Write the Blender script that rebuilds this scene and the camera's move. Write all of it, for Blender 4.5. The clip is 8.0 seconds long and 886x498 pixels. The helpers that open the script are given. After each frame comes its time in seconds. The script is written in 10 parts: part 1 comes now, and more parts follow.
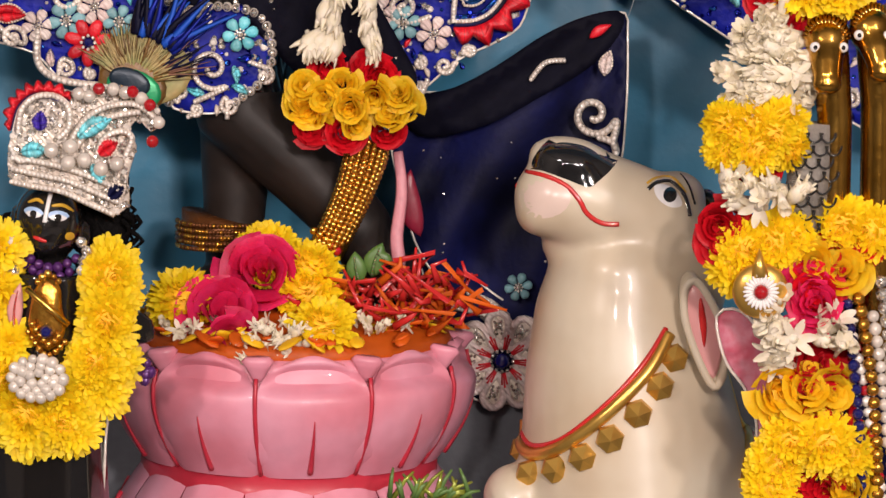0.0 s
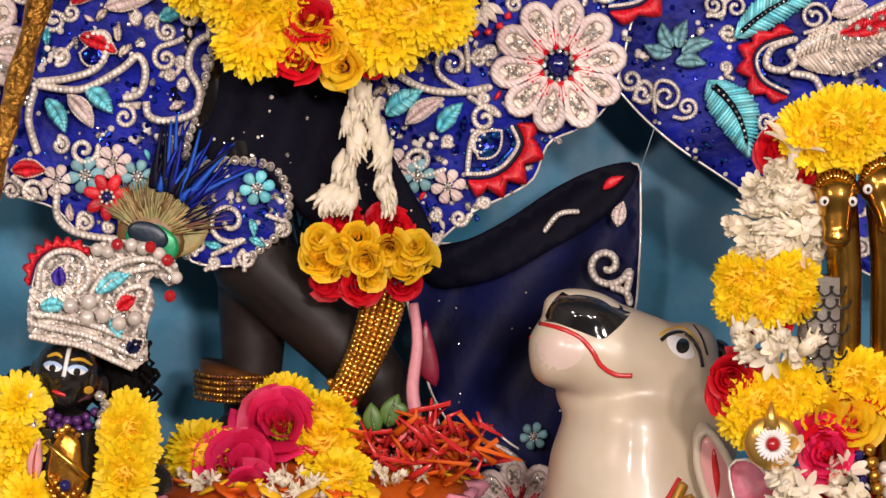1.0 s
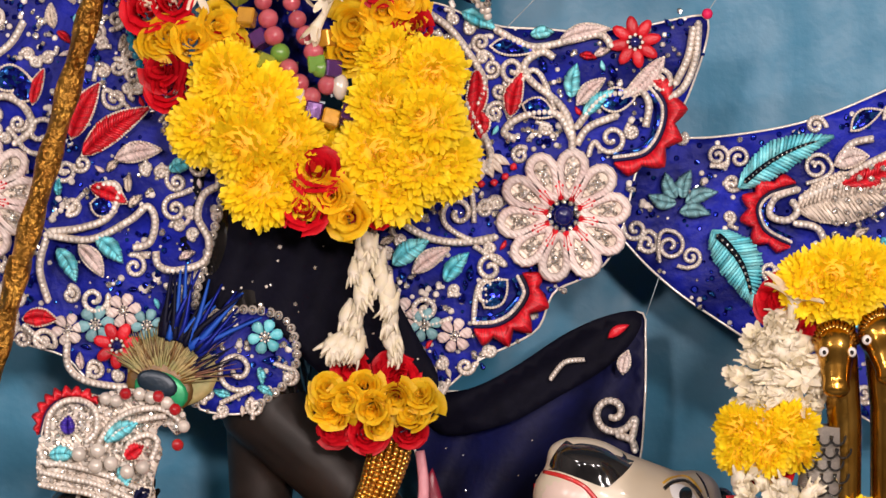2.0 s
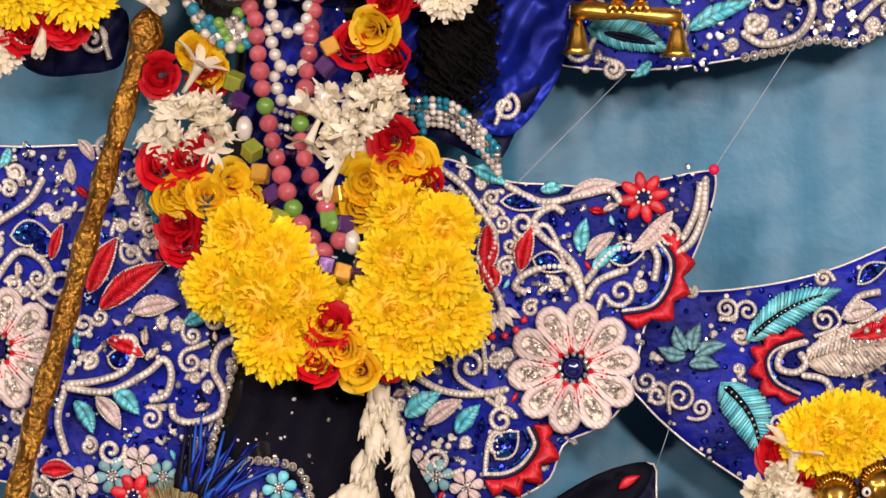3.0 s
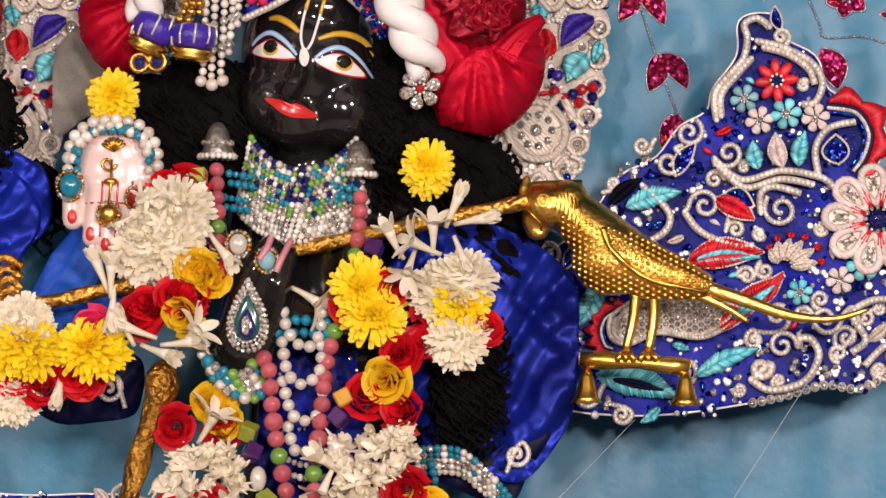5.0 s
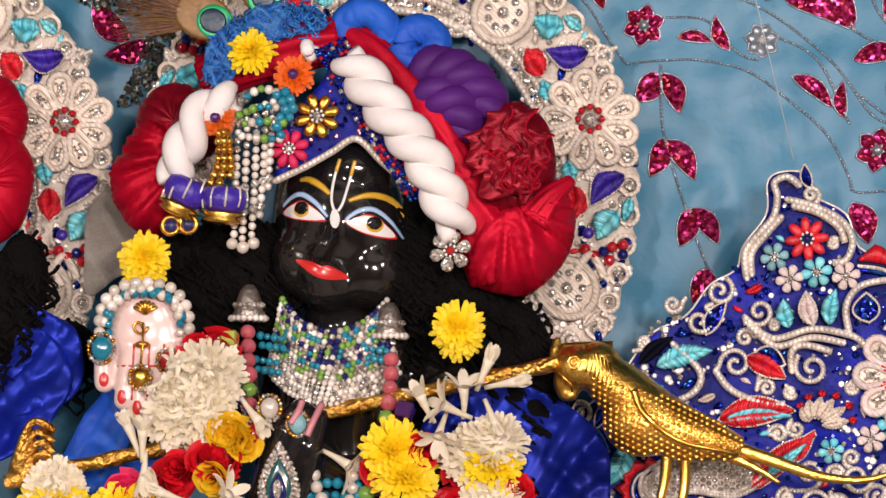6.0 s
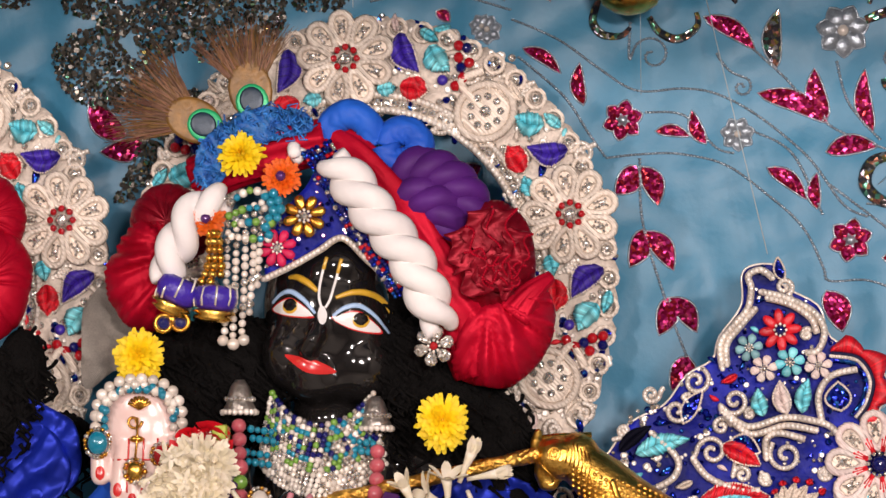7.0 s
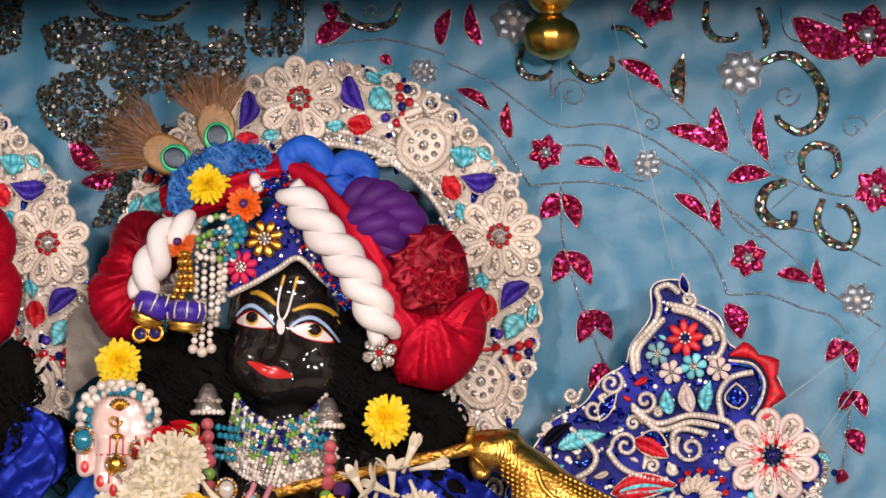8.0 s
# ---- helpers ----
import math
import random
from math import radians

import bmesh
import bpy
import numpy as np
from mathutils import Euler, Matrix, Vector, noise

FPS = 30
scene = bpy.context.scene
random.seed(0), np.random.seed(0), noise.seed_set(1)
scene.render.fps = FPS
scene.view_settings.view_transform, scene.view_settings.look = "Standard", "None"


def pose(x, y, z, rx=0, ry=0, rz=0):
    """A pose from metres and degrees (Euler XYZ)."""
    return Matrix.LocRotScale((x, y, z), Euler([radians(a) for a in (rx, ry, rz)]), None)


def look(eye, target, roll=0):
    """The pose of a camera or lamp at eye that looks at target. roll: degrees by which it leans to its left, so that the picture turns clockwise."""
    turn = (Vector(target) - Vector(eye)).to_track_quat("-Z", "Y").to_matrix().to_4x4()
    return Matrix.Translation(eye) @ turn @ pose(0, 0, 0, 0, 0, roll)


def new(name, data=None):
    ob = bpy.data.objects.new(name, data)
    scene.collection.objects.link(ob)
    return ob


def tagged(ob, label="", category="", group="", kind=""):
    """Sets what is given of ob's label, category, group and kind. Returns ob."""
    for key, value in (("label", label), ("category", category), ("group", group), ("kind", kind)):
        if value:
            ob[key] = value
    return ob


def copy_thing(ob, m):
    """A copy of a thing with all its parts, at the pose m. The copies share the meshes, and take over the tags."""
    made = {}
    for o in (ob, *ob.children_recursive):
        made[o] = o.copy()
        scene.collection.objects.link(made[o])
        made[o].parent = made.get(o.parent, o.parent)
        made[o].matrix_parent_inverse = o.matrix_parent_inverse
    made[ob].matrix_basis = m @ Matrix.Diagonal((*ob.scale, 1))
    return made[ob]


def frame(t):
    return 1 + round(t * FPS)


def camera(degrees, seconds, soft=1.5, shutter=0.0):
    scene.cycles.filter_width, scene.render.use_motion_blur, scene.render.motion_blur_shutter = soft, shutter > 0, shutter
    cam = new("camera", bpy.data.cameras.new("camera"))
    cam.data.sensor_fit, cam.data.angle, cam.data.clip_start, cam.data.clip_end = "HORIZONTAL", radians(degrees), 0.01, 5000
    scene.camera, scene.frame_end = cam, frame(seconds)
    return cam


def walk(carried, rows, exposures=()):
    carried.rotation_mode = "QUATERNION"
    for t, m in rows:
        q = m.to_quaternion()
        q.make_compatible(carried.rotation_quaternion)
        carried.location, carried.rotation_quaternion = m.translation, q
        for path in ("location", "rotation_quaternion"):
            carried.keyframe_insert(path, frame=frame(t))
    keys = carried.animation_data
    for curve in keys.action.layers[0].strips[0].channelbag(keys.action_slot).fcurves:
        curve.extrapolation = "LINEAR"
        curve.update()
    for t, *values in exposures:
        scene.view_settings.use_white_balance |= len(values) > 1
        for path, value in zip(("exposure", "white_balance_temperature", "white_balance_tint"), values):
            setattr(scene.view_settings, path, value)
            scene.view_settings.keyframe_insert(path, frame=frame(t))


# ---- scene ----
cam = camera(14.0, 8.0)
PATH = [
    (0, (0.197, -3.545, 1.55), (0.152, -1.562, 1.295), 1.1),
    (0.5, (0.202, -3.559, 1.567), (0.15, -1.572, 1.346), 0.9),
    (1, (0.205, -3.577, 1.581), (0.146, -1.587, 1.394), 0.8),
    (1.5, (0.208, -3.59, 1.593), (0.146, -1.596, 1.441), 0.8),
    (3, (0.29, -3.665, 1.615), (0.174, -1.669, 1.579), 0.7),
    (3.5, (0.297, -3.679, 1.633), (0.176, -1.682, 1.632), 0.7),
    (4, (0.289, -3.691, 1.667), (0.173, -1.695, 1.695), 0.6),
    (4.5, (0.282, -3.699, 1.685), (0.166, -1.703, 1.751), 0.5),
    (5, (0.285, -3.713, 1.712), (0.165, -1.719, 1.816), 0.5),
    (6.5, (0.307, -3.742, 1.855), (0.155, -1.753, 2.002), 0.1),
    (7, (0.35, -3.852, 1.882), (0.193, -1.864, 2.033), -0.1),
    (7.5, (0.39, -4.11, 1.857), (0.245, -2.122, 2.02), -0.3),
    (8, (0.375, -4.364, 1.841), (0.256, -2.374, 2.003), -0.4),
]
walk(cam, [(t, look(eye, target, roll)) for t, eye, target, roll in PATH])

# ---- light: warm hall spots in front of the altar, one added low fill, dim room ----
world = bpy.data.worlds.new("hall")
world.use_nodes = True
world.node_tree.nodes["Background"].inputs[0].default_value = (0.9, 0.95, 1.0, 1)
world.node_tree.nodes["Background"].inputs[1].default_value = 0.25
scene.world = world
scene.view_settings.exposure = 0.0


def spot(name, eye, target, watts, size, colour):
    data = bpy.data.lights.new(name, "AREA")
    data.energy, data.size, data.color, data.shape = watts, size, colour, "DISK"
    lamp = new(name, data)
    lamp.matrix_basis = look(eye, target)
    return lamp


# the last, low and strongest, is a fill added to brighten the curtain
for eye, aim, watts in (((-1.9, -3.4, 2.75), (0.0, 0, 1.5), 44), ((-0.6, -4.4, 2.45), (0.0, 0, 1.6), 48), ((0.8, -4.4, 2.35), (0.1, 0, 1.6), 50), ((1.9, -3.4, 2.75), (0.1, 0, 1.5), 48), ((1.2, -5.0, 2.2), (0.2, 0, 1.7), 82)):
    spot("hall_or_fill_spot", eye, aim, watts, 0.24, (1.0, 0.85, 0.80))


# ---- materials ----
def mat(name, colour, rough=0.5, metal=0.0, grain=60.0, vary=0.25, bump=0.2, coat=0.0, second=None, spread=6.0, sheen=0.0, objvar=0.0, weave=0.0, depth=0.002, thin=0.0, spec=0.5, island=0.0):
    """A surface with broad blotches, fine grain and relief; second is the other colour of the broad blotches."""
    m = bpy.data.materials.new(name)
    m.use_nodes = True
    t, n = m.node_tree, m.node_tree.nodes
    b = n["Principled BSDF"]
    co = n.new("ShaderNodeTexCoord")
    broad, fine = n.new("ShaderNodeTexNoise"), n.new("ShaderNodeTexNoise")
    broad.inputs["Scale"].default_value, broad.inputs["Detail"].default_value = spread, 3
    fine.inputs["Scale"].default_value, fine.inputs["Detail"].default_value = grain, 4
    for x in (broad, fine):
        t.links.new(co.outputs["Object"], x.inputs["Vector"])
    mix = n.new("ShaderNodeMix")
    mix.data_type = "RGBA"
    ramp = n.new("ShaderNodeMapRange")
    ramp.inputs["From Min"].default_value, ramp.inputs["From Max"].default_value = 0.35, 0.65
    t.links.new(broad.outputs["Fac"], ramp.inputs["Value"])
    t.links.new(ramp.outputs["Result"], mix.inputs[0])
    two = second or tuple(c * (1 - vary) for c in colour)
    mix.inputs[6].default_value, mix.inputs[7].default_value = (*colour, 1), (*two, 1)
    hsv = n.new("ShaderNodeHueSaturation")
    t.links.new(mix.outputs[2], hsv.inputs["Color"])
    val = n.new("ShaderNodeMapRange")
    val.inputs["To Min"].default_value, val.inputs["To Max"].default_value = 1 - vary, 1 + vary
    t.links.new(fine.outputs["Fac"], val.inputs["Value"])
    last = val.outputs["Result"]
    if objvar:
        info, mul = n.new("ShaderNodeObjectInfo"), n.new("ShaderNodeMapRange")
        mul.inputs["To Min"].default_value, mul.inputs["To Max"].default_value = 1 - objvar, 1 + objvar
        t.links.new(info.outputs["Random"], mul.inputs["Value"])
        prod = n.new("ShaderNodeMath")
        prod.operation = "MULTIPLY"
        t.links.new(last, prod.inputs[0]), t.links.new(mul.outputs["Result"], prod.inputs[1])
        last = prod.outputs[0]
    if island:
        geo, mul = n.new("ShaderNodeNewGeometry"), n.new("ShaderNodeMapRange")
        mul.inputs["To Min"].default_value, mul.inputs["To Max"].default_value = 1 - island, 1 + 0.6 * island
        t.links.new(geo.outputs["Random Per Island"], mul.inputs["Value"])
        prod = n.new("ShaderNodeMath")
        prod.operation = "MULTIPLY"
        t.links.new(last, prod.inputs[0]), t.links.new(mul.outputs["Result"], prod.inputs[1])
        last = prod.outputs[0]
    t.links.new(last, hsv.inputs["Value"])
    t.links.new(hsv.outputs["Color"], b.inputs["Base Color"])
    height = fine.outputs["Fac"]
    if weave:
        wave = n.new("ShaderNodeTexWave")
        wave.inputs["Scale"].default_value, wave.inputs["Distortion"].default_value = weave, 1.5
        wave.bands_direction = "DIAGONAL"
        t.links.new(co.outputs["Object"], wave.inputs["Vector"])
        height = wave.outputs["Fac"]
    bp = n.new("ShaderNodeBump")
    bp.inputs["Strength"].default_value, bp.inputs["Distance"].default_value = bump, depth
    t.links.new(height, bp.inputs["Height"])
    t.links.new(bp.outputs["Normal"], b.inputs["Normal"])
    b.inputs["Roughness"].default_value, b.inputs["Metallic"].default_value = rough, metal
    b.inputs["Coat Weight"].default_value, b.inputs["Sheen Weight"].default_value = coat, sheen
    b.inputs["Coat Roughness"].default_value = 0.05
    b.inputs["Specular IOR Level"].default_value = spec
    if thin:
        # petals let light through
        tr, mx = n.new("ShaderNodeBsdfTranslucent"), n.new("ShaderNodeMixShader")
        t.links.new(hsv.outputs["Color"], tr.inputs["Color"])
        mx.inputs[0].default_value = thin
        t.links.new(b.outputs[0], mx.inputs[1]), t.links.new(tr.outputs[0], mx.inputs[2])
        t.links.new(mx.outputs[0], n["Material Output"].inputs["Surface"])
    return m


def sequins(name, colours, size, rough=0.18, metal=0.85, hue=0.0):
    """Foil flakes: every cell has its own colour and its own tilt."""
    m = mat(name, colours[0], rough, metal, 200, 0.1, 0.0)
    t, n = m.node_tree, m.node_tree.nodes
    b = n["Principled BSDF"]
    co, vor, ramp = n.new("ShaderNodeTexCoord"), n.new("ShaderNodeTexVoronoi"), n.new("ShaderNodeValToRGB")
    vor.inputs["Scale"].default_value = 1 / size
    t.links.new(co.outputs["Object"], vor.inputs["Vector"])
    sep = n.new("ShaderNodeSeparateColor")
    t.links.new(vor.outputs["Color"], sep.inputs["Color"])
    t.links.new(sep.outputs[0], ramp.inputs["Fac"])
    ramp.color_ramp.interpolation = "CONSTANT"
    while len(ramp.color_ramp.elements) < len(colours):
        ramp.color_ramp.elements.new(0.5)
    for i, c in enumerate(colours):
        ramp.color_ramp.elements[i].position = i / len(colours)
        ramp.color_ramp.elements[i].color = (*c, 1)
    t.links.new(ramp.outputs["Color"], b.inputs["Base Color"])
    geo, add = n.new("ShaderNodeNewGeometry"), n.new("ShaderNodeVectorMath")
    off, norm = n.new("ShaderNodeVectorMath"), n.new("ShaderNodeVectorMath")
    off.operation, norm.operation = "MULTIPLY_ADD", "NORMALIZE"
    off.inputs[1].default_value, off.inputs[2].default_value = (0.9, 0.9, 0.9), (-0.45, -0.45, -0.45)
    t.links.new(vor.outputs["Color"], off.inputs[0])
    t.links.new(geo.outputs["Normal"], add.inputs[0]), t.links.new(off.outputs[0], add.inputs[1])
    t.links.new(add.outputs[0], norm.inputs[0]), t.links.new(norm.outputs[0], b.inputs["Normal"])
    return m


CURTAIN = mat("blue_satin_curtain", (0.048, 0.225, 0.365), 0.45, 0, 90, 0.08, 0.25, second=(0.036, 0.19, 0.32), spread=3)
ROYAL = mat("royal_blue_embroidered_satin", (0.010, 0.018, 0.36), 0.45, 0, 90, 0.4, 0.7, second=(0.004, 0.007, 0.12), spread=16, spec=0.12, depth=0.003)
SATIN = mat("royal_blue_crushed_satin", (0.012, 0.030, 0.38), 0.42, 0.45, 60, 0.15, 0.08, second=(0.005, 0.011, 0.16), spread=7, depth=0.002, spec=0.2)
NAVY = mat("navy_velvet", (0.003, 0.005, 0.055), 0.6, 0, 140, 0.3, 0.3, second=(0.0015, 0.002, 0.014), spread=9, spec=0.2)
DARK = mat("black_cloth", (0.003, 0.003, 0.010), 0.7, 0, 140, 0.3, 0.3, spread=10, spec=0.1)
CORD = mat("silver_cord", (0.80, 0.71, 0.61), 0.4, 0.1, 420, 0.25, 0.5, second=(0.60, 0.51, 0.43), spread=40, weave=120, depth=0.001)
BEADS = mat("silver_beads", (0.90, 0.85, 0.78), 0.2, 0.15, 300, 0.2, 0.1, second=(0.74, 0.67, 0.60), spread=80, island=0.25)
PAD = mat("pale_padded_thread", (0.80, 0.70, 0.65), 0.5, 0, 300, 0.12, 0.5, second=(0.74, 0.58, 0.55), spread=45, weave=110, depth=0.002, island=0.2)
IVORY = mat("ivory_padded_thread", (0.86, 0.76, 0.65), 0.42, 0.05, 300, 0.15, 0.5, second=(0.74, 0.63, 0.53), spread=45, weave=110, depth=0.002, island=0.2)
# bright and dim grey cells paint sparkle into the crystal's colour
CRYSTAL = sequins("cut_crystal", [(0.86, 0.82, 0.76), (0.55, 0.50, 0.44), (0.95, 0.93, 0.90), (0.40, 0.36, 0.31), (0.75, 0.70, 0.62)], 0.0022, 0.14, 0.75)
NAVYGEM = mat("navy_gem", (0.004, 0.006, 0.10), 0.05, 0, 200, 0.2, 0.05, coat=1.0)
REDTHREAD = mat("red_silk_thread", (0.70, 0.012, 0.026), 0.4, 0, 300, 0.25, 0.5, second=(0.55, 0.006, 0.018), spread=40, island=0.35)
TURQ = mat("turquoise_silk_thread", (0.10, 0.56, 0.68), 0.38, 0, 300, 0.25, 0.5, second=(0.26, 0.74, 0.80), spread=60, island=0.5)
TEAL = mat("pale_teal_thread", (0.22, 0.45, 0.50), 0.45, 0, 300, 0.2, 0.5, spread=40, island=0.4)
PURPLETHREAD = mat("violet_silk_thread", (0.055, 0.024, 0.38), 0.35, 0, 300, 0.25, 0.5, spread=40, island=0.5)
BLUESEQ = sequins("blue_sequins", [(0.008, 0.012, 0.30), (0.012, 0.03, 0.45), (0.004, 0.006, 0.14), (0.02, 0.12, 0.42)], 0.004)
GOLD = mat("polished_gold", (0.90, 0.56, 0.12), 0.27, 1.0, 120, 0.12, 0.15, second=(0.70, 0.38, 0.06), spread=30)
HAMMERED = mat("embossed_gold", (0.88, 0.52, 0.11), 0.34, 1.0, 110, 0.3, 1.0, second=(0.42, 0.19, 0.03), spread=45, depth=0.008)
BIRDGOLD = mat("chased_gold", (0.92, 0.57, 0.13), 0.28, 1.0, 220, 0.2, 0.5, second=(0.78, 0.42, 0.07), spread=40, depth=0.002)
OLDGOLD = mat("old_embossed_gold", (0.60, 0.31, 0.055), 0.36, 1.0, 120, 0.35, 1.0, second=(0.28, 0.12, 0.02), spread=60, depth=0.010)
GOLDBEAD = mat("gold_beadwork", (0.72, 0.40, 0.06), 0.24, 0.9, 200, 0.3, 0.3, second=(0.50, 0.22, 0.03), spread=90)
GOLDPAINT = mat("gold_paint", (0.80, 0.50, 0.12), 0.30, 0.85, 70, 0.15, 0.2, second=(0.66, 0.38, 0.08), spread=25)
MARIGOLD = mat("marigold_petal", (0.97, 0.69, 0.005), 0.55, 0, 30, 0.10, 0.2, second=(0.97, 0.78, 0.016), spread=3, objvar=0.06, thin=0.3, island=0.10)
# deeper yellow core: shade between the petals, put into the colour
MARISHADE = mat("marigold_shade", (0.88, 0.52, 0.003), 0.6, 0, 30, 0.2, 0.3, second=(0.80, 0.42, 0.002), spread=4)
SAFFRON = mat("saffron_petal", (0.96, 0.56, 0.005), 0.5, 0, 30, 0.15, 0.2, second=(0.97, 0.71, 0.03), spread=2.5, objvar=0.1, thin=0.35, island=0.15)
ORANGE = mat("orange_petal", (0.85, 0.15, 0.006), 0.55, 0, 30, 0.2, 0.2, objvar=0.15, thin=0.3)
ROSERED = mat("red_rose_petal", (0.74, 0.010, 0.024), 0.45, 0, 20, 0.2, 0.2, second=(0.58, 0.004, 0.014), spread=2.5, objvar=0.15, thin=0.3, spec=0.35, island=0.2)
ROSEPINK = mat("pink_rose_petal", (0.84, 0.035, 0.17), 0.45, 0, 20, 0.2, 0.2, second=(0.74, 0.014, 0.09), spread=2.5, objvar=0.1, thin=0.35, spec=0.35, island=0.2)
WHITEPETAL = mat("tuberose_petal", (0.90, 0.83, 0.70), 0.45, 0, 30, 0.08, 0.15, second=(0.84, 0.77, 0.56), spread=3, objvar=0.05, thin=0.25, island=0.12)
LEAF = mat("green_leaf", (0.06, 0.14, 0.025), 0.4, 0, 60, 0.3, 0.3, second=(0.11, 0.20, 0.05), spread=20)
PINKBEAD = mat("rose_quartz_bead", (0.66, 0.17, 0.20), 0.12, 0, 90, 0.2, 0.1, second=(0.50, 0.08, 0.11), spread=70, coat=0.8, objvar=0.15, thin=0.25)
PEARL = mat("pearl", (0.66, 0.60, 0.53), 0.16, 0.2, 60, 0.08, 0.05, coat=0.8, island=0.15, objvar=0.12)
TURQBEAD = mat("turquoise_bead", (0.010, 0.22, 0.34), 0.15, 0.1, 60, 0.2, 0.05, coat=0.8)
GREENBEAD = mat("green_bead", (0.16, 0.33, 0.05), 0.25, 0, 90, 0.3, 0.1, coat=0.5)
PURPLEBEAD = mat("purple_foil_cube", (0.10, 0.025, 0.16), 0.22, 0.3, 90, 0.3, 0.2, coat=0.5)
YELLOWBEAD = mat("amber_foil_cube", (0.68, 0.34, 0.03), 0.25, 0.3, 90, 0.3, 0.2, coat=0.5)
LIMEBEAD = mat("lime_foil_cube", (0.35, 0.40, 0.05), 0.25, 0.3, 90, 0.3, 0.2, coat=0.5)
REDBEAD = mat("ruby_bead", (0.42, 0.006, 0.012), 0.12, 0, 90, 0.2, 0.05, coat=0.8)
BLACKSTONE = mat("polished_black_stone", (0.010, 0.009, 0.009), 0.10, 0, 40, 0.25, 0.03, coat=0.6)
FACEYELLOW = mat("yellow_paint", (0.62, 0.36, 0.03), 0.3, 0, 60, 0.1, 0.05, coat=0.3)
FACEWHITE = mat("white_paint", (0.78, 0.77, 0.76), 0.25, 0, 60, 0.06, 0.05, coat=0.4)
FACEBLUE = mat("pale_blue_paint", (0.36, 0.52, 0.76), 0.3, 0, 60, 0.06, 0.05, coat=0.3)
LIPRED = mat("red_paint", (0.55, 0.022, 0.022), 0.25, 0, 60, 0.1, 0.05, coat=0.4)
PALM = mat("pale_pink_marble", (0.72, 0.58, 0.53), 0.22, 0, 50, 0.1, 0.05, second=(0.69, 0.49, 0.46), spread=18, coat=0.4)
HAIR = mat("black_curled_wool", (0.005, 0.0045, 0.0045), 0.9, 0, 160, 0.4, 1.0, spread=20, depth=0.006, spec=0.1)
LEGWOOD = mat("dark_stone_leg", (0.024, 0.016, 0.013), 0.5, 0, 50, 0.4, 0.15, second=(0.012, 0.009, 0.008), spread=9, spec=0.3)
LOTUS = mat("pink_painted_stone", (0.70, 0.33, 0.43), 0.42, 0, 60, 0.10, 0.2, second=(0.62, 0.20, 0.26), spread=10, coat=0.1)
LOTUSRED = mat("crimson_paint", (0.50, 0.025, 0.05), 0.4, 0, 60, 0.15, 0.2, coat=0.15)
CREAM = mat("cream_glazed_resin", (0.60, 0.54, 0.42), 0.34, 0, 40, 0.06, 0.06, second=(0.50, 0.41, 0.29), spread=9, coat=0.12)
MUZZLE = mat("pale_muzzle_paint", (0.66, 0.52, 0.45), 0.28, 0, 40, 0.06, 0.06, coat=0.2)
BLUSH = mat("blush_pink_paint", (0.70, 0.33, 0.32), 0.3, 0, 40, 0.1, 0.06, coat=0.3)
BLACKPAINT = mat("black_gloss_paint", (0.012, 0.012, 0.013), 0.10, 0, 40, 0.1, 0.03, coat=0.7)
MAROON = mat("maroon_satin", (0.44, 0.004, 0.024), 0.48, 0.3, 70, 0.15, 0.3, second=(0.30, 0.002, 0.014), spread=14, depth=0.003, spec=0.1)
BRASS = mat("polished_brass", (0.58, 0.33, 0.07), 0.2, 1.0, 120, 0.15, 0.15, second=(0.40, 0.20, 0.03), spread=30)
WINE = mat("dark_wine_taffeta", (0.16, 0.003, 0.011), 0.40, 0.4, 120, 0.3, 0.4, second=(0.24, 0.004, 0.016), spread=30, depth=0.002, spec=0.2)
COTTON = mat("white_cotton", (0.82, 0.79, 0.77), 0.8, 0, 40, 0.05, 0.5, second=(0.74, 0.70, 0.69), spread=18, depth=0.003, spec=0.2)
BLUECLOTH = mat("bright_blue_cloth", (0.016, 0.11, 0.56), 0.55, 0, 60, 0.15, 0.3, second=(0.012, 0.07, 0.44), spread=14, depth=0.002, spec=0.25)
PURPLECLOTH = mat("purple_cloth", (0.085, 0.014, 0.17), 0.55, 0.1, 60, 0.2, 0.3, second=(0.06, 0.01, 0.12), spread=14, depth=0.002, spec=0.2)
NET = mat("cream_net", (0.55, 0.50, 0.44), 0.7, 0, 500, 0.3, 1.0, spread=20, weave=300)
PINKTHREAD = mat("pink_ribbon", (0.56, 0.22, 0.26), 0.45, 0, 120, 0.2, 0.3)
STRING = mat("white_nylon_string", (0.36, 0.44, 0.48), 0.4, 0, 100, 0.1, 0.1)
WALLPAINT = mat("off_white_plaster", (0.22, 0.20, 0.18), 0.8, 0, 40, 0.06, 0.2)
TABLECLOTH = mat("grey_cloth", (0.12, 0.13, 0.15), 0.6, 0, 120, 0.2, 0.3, spread=9)
FEATHEREYE = mat("feather_dark_eye", (0.015, 0.035, 0.06), 0.35, 0.2, 120, 0.3, 0.3)
FEATHERGREEN = mat("feather_green", (0.02, 0.42, 0.16), 0.35, 0.2, 120, 0.3, 0.3)
FEATHERBRONZE = mat("feather_bronze", (0.24, 0.12, 0.025), 0.4, 0.1, 160, 0.4, 0.4, second=(0.13, 0.07, 0.02), spread=60, island=0.3)
FEATHERCREAM = mat("feather_cream", (0.42, 0.31, 0.13), 0.5, 0, 160, 0.3, 0.3, second=(0.30, 0.30, 0.12), spread=50, island=0.4)
